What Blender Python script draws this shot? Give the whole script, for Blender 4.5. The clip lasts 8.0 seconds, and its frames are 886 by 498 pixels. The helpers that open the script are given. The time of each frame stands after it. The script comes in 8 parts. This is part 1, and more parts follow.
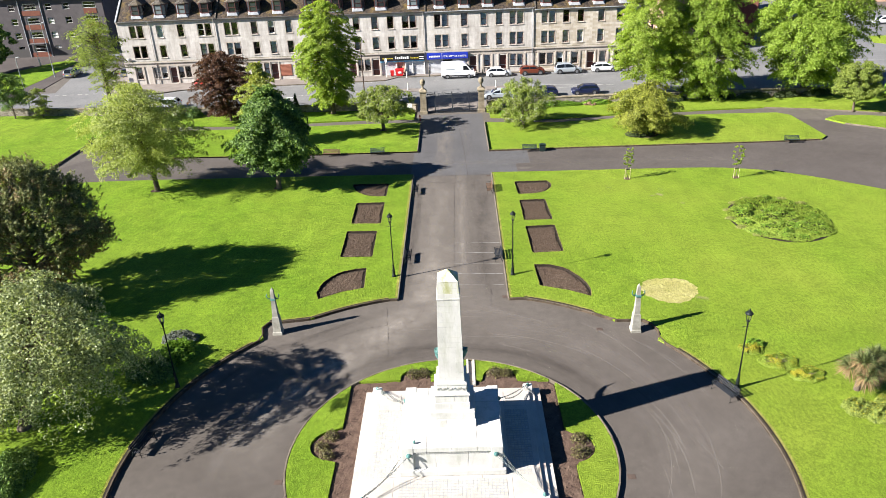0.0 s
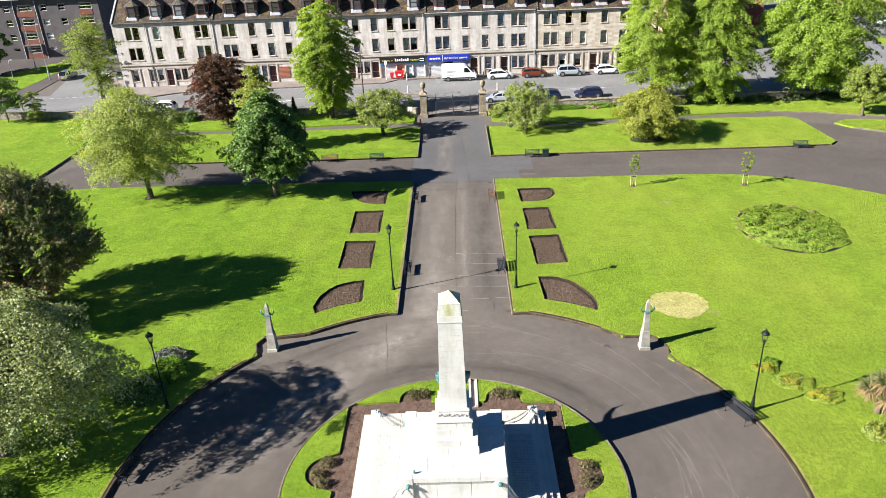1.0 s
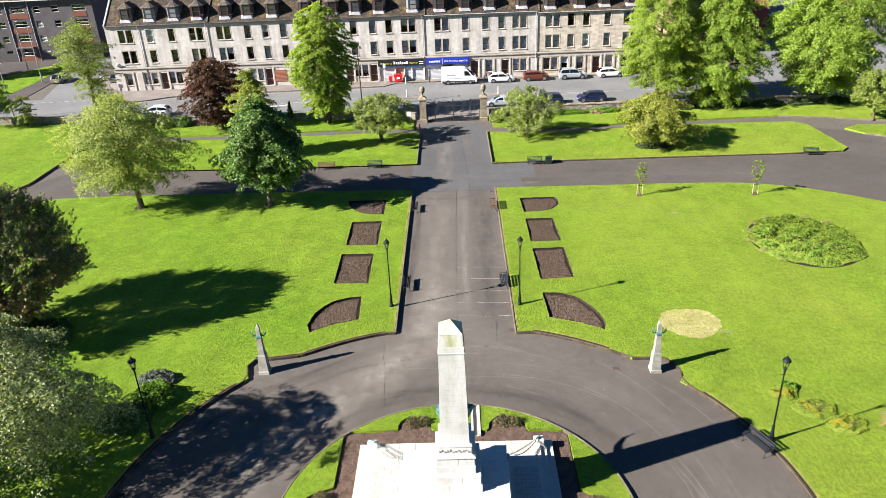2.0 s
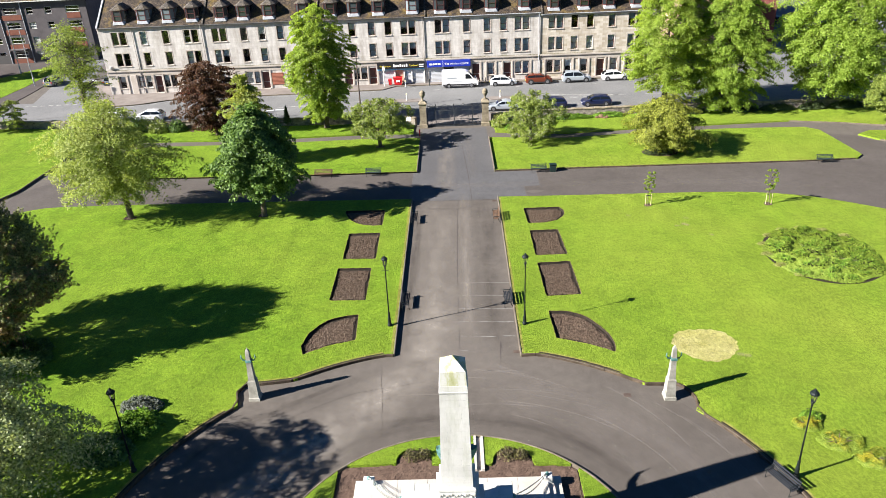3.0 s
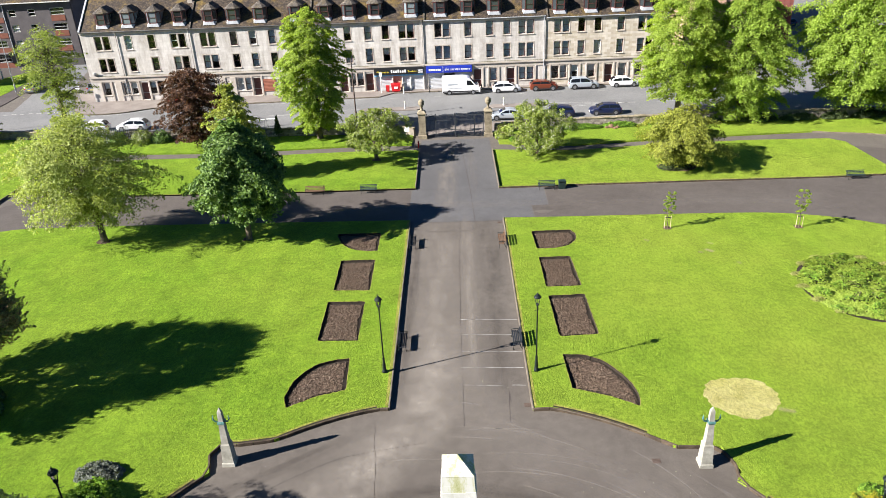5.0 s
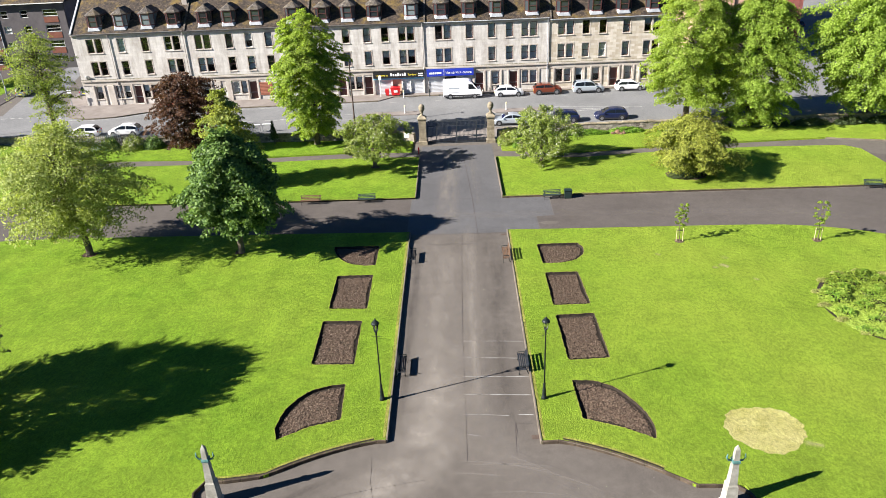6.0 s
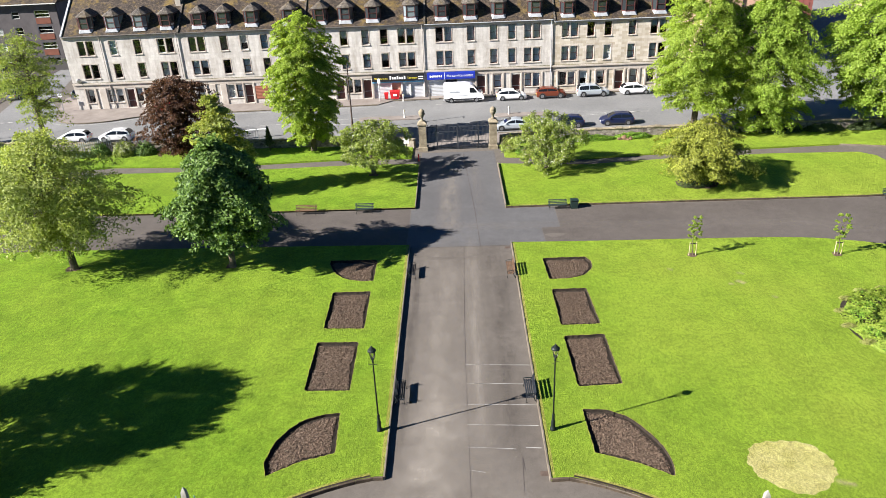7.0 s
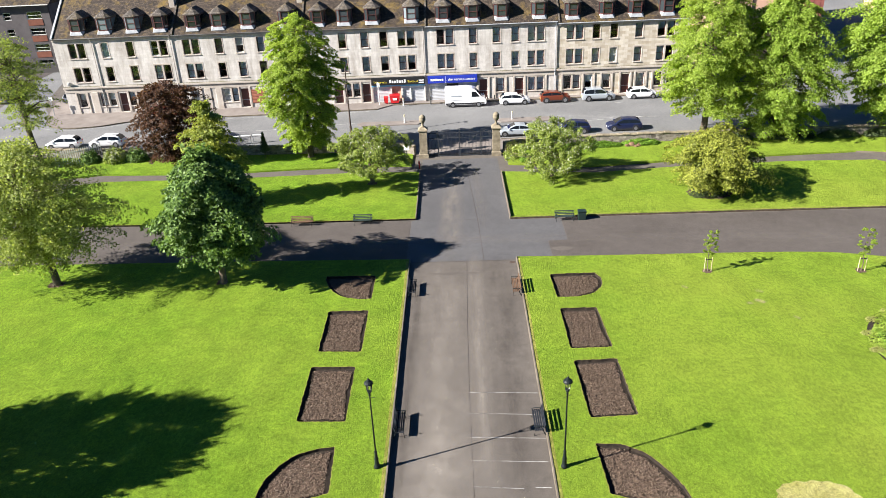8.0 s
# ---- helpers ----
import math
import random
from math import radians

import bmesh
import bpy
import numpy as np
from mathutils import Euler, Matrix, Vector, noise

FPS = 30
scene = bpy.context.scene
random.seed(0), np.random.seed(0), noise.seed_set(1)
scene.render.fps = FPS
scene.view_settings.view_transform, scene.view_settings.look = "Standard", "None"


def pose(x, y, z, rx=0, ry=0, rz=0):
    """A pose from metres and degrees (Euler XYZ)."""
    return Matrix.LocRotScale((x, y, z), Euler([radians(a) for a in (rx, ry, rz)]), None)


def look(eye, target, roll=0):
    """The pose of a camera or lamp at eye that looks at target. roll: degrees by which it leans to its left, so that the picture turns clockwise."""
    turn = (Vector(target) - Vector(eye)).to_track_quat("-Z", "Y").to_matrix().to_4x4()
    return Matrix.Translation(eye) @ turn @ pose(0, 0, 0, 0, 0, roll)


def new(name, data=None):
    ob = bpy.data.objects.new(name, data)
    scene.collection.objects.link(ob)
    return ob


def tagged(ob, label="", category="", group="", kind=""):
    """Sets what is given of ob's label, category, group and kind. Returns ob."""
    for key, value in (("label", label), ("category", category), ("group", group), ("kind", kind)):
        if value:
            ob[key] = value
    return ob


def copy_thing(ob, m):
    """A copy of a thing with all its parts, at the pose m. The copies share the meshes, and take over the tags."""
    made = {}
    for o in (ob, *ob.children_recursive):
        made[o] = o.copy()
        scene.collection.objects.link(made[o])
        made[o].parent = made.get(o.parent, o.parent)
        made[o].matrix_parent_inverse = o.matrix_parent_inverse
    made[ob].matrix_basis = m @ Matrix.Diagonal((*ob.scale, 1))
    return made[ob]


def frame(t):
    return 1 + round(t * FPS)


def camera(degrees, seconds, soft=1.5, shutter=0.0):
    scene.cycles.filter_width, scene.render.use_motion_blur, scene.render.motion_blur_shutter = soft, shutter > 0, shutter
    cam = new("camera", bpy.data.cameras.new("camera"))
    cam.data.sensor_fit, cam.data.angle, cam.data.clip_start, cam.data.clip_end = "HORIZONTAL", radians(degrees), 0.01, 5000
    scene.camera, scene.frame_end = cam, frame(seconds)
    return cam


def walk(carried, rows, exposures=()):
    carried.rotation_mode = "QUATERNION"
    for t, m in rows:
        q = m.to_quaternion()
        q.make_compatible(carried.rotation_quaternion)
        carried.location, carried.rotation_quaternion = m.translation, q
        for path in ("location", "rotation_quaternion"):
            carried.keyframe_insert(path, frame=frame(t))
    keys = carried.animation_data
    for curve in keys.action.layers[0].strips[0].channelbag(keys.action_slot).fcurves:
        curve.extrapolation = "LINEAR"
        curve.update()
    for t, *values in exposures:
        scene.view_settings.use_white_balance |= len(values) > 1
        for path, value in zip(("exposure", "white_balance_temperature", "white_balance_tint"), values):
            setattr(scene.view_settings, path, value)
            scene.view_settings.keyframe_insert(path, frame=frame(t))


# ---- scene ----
cam = camera(62.2, 8.0, soft=0.3)
PATH = [
    (0.0, (0.596, -33.264, 27.520), (0.548, -31.472, 26.635), -2.48),
    (0.5, (0.561, -32.277, 27.539), (0.513, -30.484, 26.653), -2.49),
    (1.0, (0.527, -31.136, 27.536), (0.478, -29.344, 26.649), -2.51),
    (1.5, (0.493, -29.876, 27.511), (0.445, -28.084, 26.624), -2.53),
    (2.0, (0.459, -28.523, 27.467), (0.411, -26.731, 26.580), -2.54),
    (2.5, (0.425, -27.103, 27.406), (0.377, -25.312, 26.518), -2.55),
    (3.0, (0.390, -25.638, 27.329), (0.341, -23.846, 26.441), -2.56),
    (3.5, (0.353, -24.144, 27.238), (0.304, -22.353, 26.350), -2.57),
    (4.0, (0.314, -22.636, 27.135), (0.265, -20.845, 26.247), -2.58),
    (4.5, (0.272, -21.125, 27.021), (0.223, -19.333, 26.133), -2.58),
    (5.0, (0.227, -19.616, 26.898), (0.179, -17.825, 26.010), -2.59),
    (5.5, (0.179, -18.114, 26.768), (0.130, -16.322, 25.880), -2.59),
    (6.0, (0.126, -16.617, 26.632), (0.077, -14.825, 25.745), -2.59),
    (6.5, (0.068, -15.122, 26.493), (0.019, -13.330, 25.606), -2.59),
    (7.0, (0.005, -13.620, 26.352), (-0.044, -11.828, 25.466), -2.58),
    (7.5, (-0.064, -12.101, 26.210), (-0.113, -10.308, 25.325), -2.58),
    (8.0, (-0.139, -10.549, 26.070), (-0.189, -8.756, 25.185), -2.57),
]
walk(cam, [(t, look(eye, target, roll)) for t, eye, target, roll in PATH])

# ---- light ----
SUN = Vector((-0.942, -0.336, 0.618)).normalized()
world = bpy.data.worlds.new("sky")
world.use_nodes = True
scene.world = world
wn = world.node_tree.nodes
sky = wn.new("ShaderNodeTexSky")
sky.sky_type = "NISHITA"
sky.sun_disc = False
sky.air_density, sky.dust_density, sky.ozone_density = 1.0, 0.0, 6.0
sky.sun_elevation = math.asin(SUN.z)
sky.sun_rotation = math.atan2(SUN.x, SUN.y)
wn["Background"].inputs["Strength"].default_value = 0.022
clear = wn.new("ShaderNodeMix")
clear.data_type, clear.blend_type = "RGBA", "MULTIPLY"
clear.inputs[0].default_value = 1.0
clear.inputs[7].default_value = (0.55, 0.92, 1.2, 1)
world.node_tree.links.new(sky.outputs["Color"], clear.inputs[6])
world.node_tree.links.new(clear.outputs[2], wn["Background"].inputs["Color"])
sun = new("sun", bpy.data.lights.new("sun", "SUN"))
sun.data.energy = 5.0
sun.data.angle = radians(0.53)
sun.data.color = (1.0, 0.955, 0.9)
sun.matrix_world = look(SUN * 100, (0, 0, 0))
scene.view_settings.exposure = 1.85


# ---- materials ----
class Nodes:
    """A small builder of node materials."""

    def __init__(self, name):
        self.mat = bpy.data.materials.new(name)
        self.mat.use_nodes = True
        self.tree = self.mat.node_tree
        self.bsdf = self.tree.nodes["Principled BSDF"]
        self.bsdf.inputs["Specular IOR Level"].default_value = 0.3
        self.out = self.tree.nodes["Material Output"]
        self.where = self.add("ShaderNodeNewGeometry").outputs["Position"]

    def add(self, kind, **values):
        node = self.tree.nodes.new(kind)
        for key, value in values.items():
            node.inputs[key.replace("_", " ")].default_value = value
        return node

    def link(self, a, b):
        self.tree.links.new(a, b)

    def stretch(self, vector, scale):
        node = self.add("ShaderNodeMapping", Scale=scale)
        self.link(vector, node.inputs["Vector"])
        return node.outputs["Vector"]

    def noise(self, scale, detail=4.0, rough=0.6, vector=None):
        node = self.add("ShaderNodeTexNoise", Scale=scale, Detail=detail, Roughness=rough)
        self.link(vector or self.where, node.inputs["Vector"])
        return node.outputs["Fac"]

    def voronoi(self, scale, feature="F1", vector=None):
        node = self.add("ShaderNodeTexVoronoi", Scale=scale)
        node.feature = feature
        self.link(vector or self.where, node.inputs["Vector"])
        return node.outputs["Distance"]

    def ramp(self, fac, stops):
        node = self.add("ShaderNodeValToRGB")
        ramp = node.color_ramp
        for n, (at, colour) in enumerate(stops):
            el = ramp.elements[n] if n < 2 else ramp.elements.new(at)
            el.position = at
            el.color = (*colour, 1) if len(colour) == 3 else (colour[0],) * 3 + (1,)
        self.link(fac, node.inputs["Fac"])
        return node.outputs["Color"]

    def mix(self, fac, a, b, kind="MIX"):
        node = self.add("ShaderNodeMix")
        node.data_type, node.blend_type = "RGBA", kind
        for value, socket in ((fac, node.inputs[0]), (a, node.inputs[6]), (b, node.inputs[7])):
            if hasattr(value, "is_output"):
                self.link(value, socket)
            elif isinstance(value, tuple):
                socket.default_value = (*value, 1)
            else:
                socket.default_value = value
        return node.outputs[2]

    def island(self):
        return self.tree.nodes["Geometry"].outputs["Random Per Island"]

    def each(self):
        return self.add("ShaderNodeObjectInfo").outputs["Random"]

    def bump(self, height, strength=0.4, distance=0.02):
        node = self.add("ShaderNodeBump", Strength=strength, Distance=distance)
        self.link(height, node.inputs["Height"])
        self.link(node.outputs["Normal"], self.bsdf.inputs["Normal"])

    def done(self, colour, rough=0.8, metal=0.0):
        if hasattr(colour, "is_output"):
            self.link(colour, self.bsdf.inputs["Base Color"])
        else:
            self.bsdf.inputs["Base Color"].default_value = (*colour, 1)
        if hasattr(rough, "is_output"):
            self.link(rough, self.bsdf.inputs["Roughness"])
        else:
            self.bsdf.inputs["Roughness"].default_value = rough
        self.bsdf.inputs["Metallic"].default_value = metal
        return self.mat


def surface(name, dark, light, scale=1.0, fine=25.0, rough=0.85, bump=0.3, metal=0.0, spread=0.35, pieces=0.0):
    """A worn plain surface: patches between two colours, fine grain, light relief."""
    n = Nodes(name)
    colour = n.ramp(n.noise(scale), [(0.3, dark), (0.7, light)])
    grain = n.noise(fine, 3.0)
    colour = n.mix(spread, colour, n.ramp(grain, [(0.25, (0.35,)), (0.75, (1.0,))]), "MULTIPLY")
    if pieces:
        colour = n.mix(pieces, colour, n.ramp(n.each(), [(0.0, (0.55,)), (1.0, (1.0,))]), "MULTIPLY")
    if bump:
        n.bump(grain, bump, 0.02)
    return n.done(colour, rough, metal)


def pale_stone(name):
    """Pale granite, rain-streaked and a little green where water runs, blocks differing slightly."""
    n = Nodes(name)
    colour = n.ramp(n.noise(0.9), [(0.3, (0.47, 0.46, 0.435)), (0.7, (0.585, 0.575, 0.545))])
    streak = n.noise(1.7, 6.0, 0.7, n.stretch(n.where, (1.5, 1.5, 0.3)))
    colour = n.mix(n.ramp(streak, [(0.5, (0.0,)), (0.72, (0.6,))]), colour, (0.33, 0.33, 0.26))
    grain = n.noise(30.0, 3.0)
    colour = n.mix(0.2, colour, n.ramp(grain, [(0.25, (0.45,)), (0.75, (1.0,))]), "MULTIPLY")
    colour = n.mix(0.14, colour, n.ramp(n.each(), [(0.0, (0.55,)), (1.0, (1.0,))]), "MULTIPLY")
    n.bump(grain, 0.12, 0.02)
    return n.done(colour, 0.75)


def grass_material(name, dark=(0.094, 0.188, 0.013), light=(0.18, 0.308, 0.021), yellow=(0.27, 0.333, 0.042)):
    n = Nodes(name)
    broad = n.noise(0.09, 5.0, 0.65)
    mid = n.noise(0.8, 7.0, 0.75)
    blades = n.noise(16.0, 6.0, 0.9)
    tufts = n.noise(5.2, 6.0, 0.8, n.stretch(n.where, (1.0, 0.6, 1.0)))
    colour = n.ramp(mid, [(0.32, dark), (0.66, light)])
    split = n.add("ShaderNodeSeparateXYZ")
    n.link(n.where, split.inputs[0])
    dry = n.add("ShaderNodeMapRange")
    for key, value in (("From Min", -16.0), ("From Max", 22.0), ("To Min", 0.1), ("To Max", 0.62)):
        dry.inputs[key].default_value = value
    n.link(split.outputs[0], dry.inputs["Value"])
    drier = n.mix(0.55, n.ramp(broad, [(0.36, (0.0,)), (0.66, (0.9,))]), dry.outputs[0])
    colour = n.mix(drier, colour, yellow)
    mown = n.ramp(n.noise(0.9, 3.0, 0.5, n.stretch(n.where, (0.9, 0.06, 1.0))), [(0.4, (0.86,)), (0.6, (1.05,))])
    colour = n.mix(0.4, colour, mown, "MULTIPLY")
    mottle = n.ramp(n.noise(0.33, 5.0, 0.7), [(0.36, (0.78,)), (0.6, (1.04,))])
    colour = n.mix(0.6, colour, mottle, "MULTIPLY")
    colour = n.mix(0.9, colour, n.ramp(blades, [(0.38, (0.28,)), (0.59, (1.3,))]), "MULTIPLY")
    colour = n.mix(0.55, colour, n.ramp(tufts, [(0.38, (0.42,)), (0.57, (1.24,))]), "MULTIPLY")
    specks = n.ramp(n.noise(3.1, 7.0, 0.8), [(0.68, (0.0,)), (0.78, (0.45,))])
    colour = n.mix(specks, colour, (0.32, 0.31, 0.09))
    n.bump(blades, 1.0, 0.08)
    n.bsdf.inputs["Specular IOR Level"].default_value = 0.08
    return n.done(colour, 0.95)


def asphalt_material(name, dark, light, patch=0.5, park=False, into=None):
    n = Nodes(name)
    broad = n.noise(0.11, 5.0, 0.65)
    mid = n.noise(1.6, 7.0, 0.8)
    fine = n.noise(22.0, 5.0, 0.85)
    colour = n.ramp(broad, [(0.33, dark), (0.68, light)])
    if into:
        # wears into the paler tarmac of the avenue
        split = n.add("ShaderNodeSeparateXYZ")
        n.link(n.where, split.inputs[0])
        edge = n.add("ShaderNodeMapRange")
        for key, value in (("From Min", 5.0), ("From Max", 12.6)):
            edge.inputs[key].default_value = value
        n.link(split.outputs[1], edge.inputs["Value"])
        wobble = n.mix(0.45, edge.outputs[0], n.ramp(n.noise(0.22, 5.0, 0.6), [(0.3, (0.0,)), (0.7, (1.0,))]), "OVERLAY")
        colour = n.mix(wobble, colour, n.ramp(broad, [(0.33, into[0]), (0.68, into[1])]))
    colour = n.mix(patch, colour, n.ramp(mid, [(0.32, (0.55,)), (0.62, (1.05,))]), "MULTIPLY")
    colour = n.mix(0.75, colour, n.ramp(fine, [(0.36, (0.35,)), (0.62, (1.15,))]), "MULTIPLY")
    if park:
        smears = n.ramp(n.noise(0.45, 7.0, 0.7, n.stretch(n.where, (1.0, 0.5, 1.0))), [(0.32, (0.5,)), (0.44, (0.0,))])
        colour = n.mix(smears, colour, tuple(c * 0.7 for c in dark))
        spots = n.ramp(n.voronoi(0.9), [(0.012, (0.8,)), (0.03, (0.0,))])
        colour = n.mix(spots, colour, (0.28, 0.26, 0.24))
    n.bump(fine, 0.4, 0.012)
    return n.done(colour, 0.85)


def track_material(name, colour, most=0.7, cloudy=False):
    """Worn streaks or dusty clouds on tarmac, fading out towards the sides and ends of a band (u across, v along in metres)."""
    n = Nodes(name)
    uv = n.add("ShaderNodeUVMap").outputs["UV"]
    ends = n.add("ShaderNodeUVMap")
    ends.uv_map = "Ends"
    split = n.add("ShaderNodeSeparateXYZ")
    n.link(uv, split.inputs[0])
    tip = n.add("ShaderNodeSeparateXYZ")
    n.link(ends.outputs["UV"], tip.inputs[0])
    across = n.ramp(split.outputs[0], [(0.0, (0.0,)), (0.3, (0.75,)), (0.5, (1.0,)), (0.7, (0.75,)), (1.0, (0.0,))])
    along = n.ramp(tip.outputs[0], [(0.0, (0.0,)), (0.18, (1.0,)), (0.8, (1.0,)), (1.0, (0.0,))])
    if cloudy:
        streak = n.ramp(n.noise(0.55, 7.0, 0.62), [(0.3, (0.1,)), (0.66, (1.0,))])
    else:
        streak = n.ramp(n.noise(1.0, 5.0, 0.7, n.stretch(uv, (3.0, 0.16, 1.0))), [(0.3, (0.0,)), (0.7, (1.0,))])
    worn = n.ramp(n.noise(0.35, 6.0, 0.75), [(0.3, (0.25,)), (0.6, (1.0,))])
    grit = n.ramp(n.noise(24.0, 4.0, 0.8), [(0.35, (0.55,)), (0.6, (1.0,))])
    fac = n.mix(1.0, n.mix(1.0, n.mix(1.0, across, streak, "MULTIPLY"), worn, "MULTIPLY"), grit, "MULTIPLY")
    fac = n.mix(1.0, n.mix(1.0, fac, along, "MULTIPLY"), (most, most, most), "MULTIPLY")
    n.link(fac, n.bsdf.inputs["Alpha"])
    return n.done(colour, 0.85)


def stone_blocks(name, dark, light, course=0.34, length=0.8, joint=(0.3, 0.27, 0.22), stain=0.35):
    """Dressed sandstone in courses, for walls that face along y or x."""
    n = Nodes(name)
    split = n.add("ShaderNodeSeparateXYZ")
    n.link(n.where, split.inputs[0])
    along = n.add("ShaderNodeMath")
    n.link(split.outputs[0], along.inputs[0])
    n.link(split.outputs[1], along.inputs[1])
    flat = n.add("ShaderNodeCombineXYZ")
    n.link(along.outputs[0], flat.inputs[0])
    n.link(split.outputs[2], flat.inputs[1])
    brick = n.add("ShaderNodeTexBrick", Scale=1.0, Mortar_Size=0.012, Mortar_Smooth=0.3, Bias=0.0, Brick_Width=length, Row_Height=course)
    n.link(flat.outputs[0], brick.inputs["Vector"])
    brick.inputs["Color1"].default_value = (*dark, 1)
    brick.inputs["Color2"].default_value = (*light, 1)
    brick.inputs["Mortar"].default_value = (*joint, 1)
    streak = n.noise(0.6, 6.0, 0.7, n.stretch(n.where, (1.6, 1.6, 0.35)))
    colour = n.mix(stain, brick.outputs["Color"], n.ramp(streak, [(0.3, (0.42, 0.38, 0.34)), (0.62, (1.0, 1.0, 1.0))]), "MULTIPLY")
    grain = n.noise(14.0, 4.0)
    colour = n.mix(0.25, colour, n.ramp(grain, [(0.3, (0.55,)), (0.7, (1.0,))]), "MULTIPLY")
    n.bump(brick.outputs["Fac"], -0.4, 0.01)
    return n.done(colour, 0.9)


def leaf_material(name, dark, light, glow=0.45):
    n = Nodes(name)
    colour = n.ramp(n.island(), [(0.0, tuple(c * 0.7 for c in dark)), (0.55, tuple((a + b) / 2 for a, b in zip(dark, light))), (1.0, light)])
    colour = n.mix(0.5, colour, n.ramp(n.noise(0.7, 2.0), [(0.3, (0.6,)), (0.7, (1.0,))]), "MULTIPLY")
    n.done(colour, 0.55)
    thin = n.add("ShaderNodeBsdfTranslucent")
    bright = n.mix(1.0, colour, (1.0, 1.0, 0.45), "MULTIPLY")
    n.link(bright, thin.inputs["Color"])
    both = n.add("ShaderNodeMixShader", Fac=glow)
    n.link(n.bsdf.outputs[0], both.inputs[1])
    n.link(thin.outputs[0], both.inputs[2])
    n.link(both.outputs[0], n.out.inputs["Surface"])
    return n.mat


def roof_material(name, dark, light, moss=0.5):
    n = Nodes(name)
    split = n.add("ShaderNodeSeparateXYZ")
    n.link(n.where, split.inputs[0])
    flat = n.add("ShaderNodeCombineXYZ")
    n.link(split.outputs[0], flat.inputs[0])
    n.link(split.outputs[2], flat.inputs[1])
    brick = n.add("ShaderNodeTexBrick", Scale=1.0, Mortar_Size=0.016, Mortar_Smooth=0.4, Bias=0.0, Brick_Width=0.26, Row_Height=0.15)
    n.link(flat.outputs[0], brick.inputs["Vector"])
    brick.inputs["Color1"].default_value = (*dark, 1)
    brick.inputs["Color2"].default_value = (*light, 1)
    brick.inputs["Mortar"].default_value = (*(c * 0.55 for c in dark), 1)
    streak = n.noise(1.2, 6.0, 0.75, n.stretch(n.where, (1.0, 0.4, 0.4)))
    colour = n.mix(0.6, brick.outputs["Color"], n.ramp(streak, [(0.3, (0.45,)), (0.68, (1.2,))]), "MULTIPLY")
    chips = n.noise(3.4, 5.0, 0.85, n.stretch(n.where, (1.0, 1.0, 1.6)))
    colour = n.mix(0.75, colour, n.ramp(chips, [(0.36, (0.25,)), (0.62, (1.5,))]), "MULTIPLY")
    green = n.ramp(n.noise(0.5, 8.0, 0.8), [(0.5, (0.0,)), (0.66, (moss,))])
    colour = n.mix(green, colour, (0.19, 0.125, 0.024))
    n.bump(brick.outputs["Fac"], -0.7, 0.03)
    return n.done(colour, 0.85)


def glass_material(name, tint=(0.008, 0.01, 0.012)):
    n = Nodes(name)
    n.bsdf.inputs["Specular IOR Level"].default_value = 0.35
    return n.done(tint, 0.05)


def clear_glass(name):
    n = Nodes(name)
    clear = n.add("ShaderNodeBsdfTransparent")
    gloss = n.add("ShaderNodeBsdfGlossy", Roughness=0.03)
    rim = n.add("ShaderNodeFresnel", IOR=1.5)
    both = n.add("ShaderNodeMixShader")
    n.link(rim.outputs[0], both.inputs[0])
    n.link(clear.outputs[0], both.inputs[1])
    n.link(gloss.outputs[0], both.inputs[2])
    n.link(both.outputs[0], n.out.inputs["Surface"])
    return n.mat


def paint(name, colour, rough=0.35, metal=0.0, coat=0.0, shine=0.5):
    n = Nodes(name)
    n.bsdf.inputs["Specular IOR Level"].default_value = shine
    n.bsdf.inputs["Coat Weight"].default_value = coat
    dusty = n.mix(0.15, colour, n.ramp(n.noise(5.0), [(0.3, (0.6,)), (0.7, (1.0,))]), "MULTIPLY")
    return n.done(dusty, rough, metal)


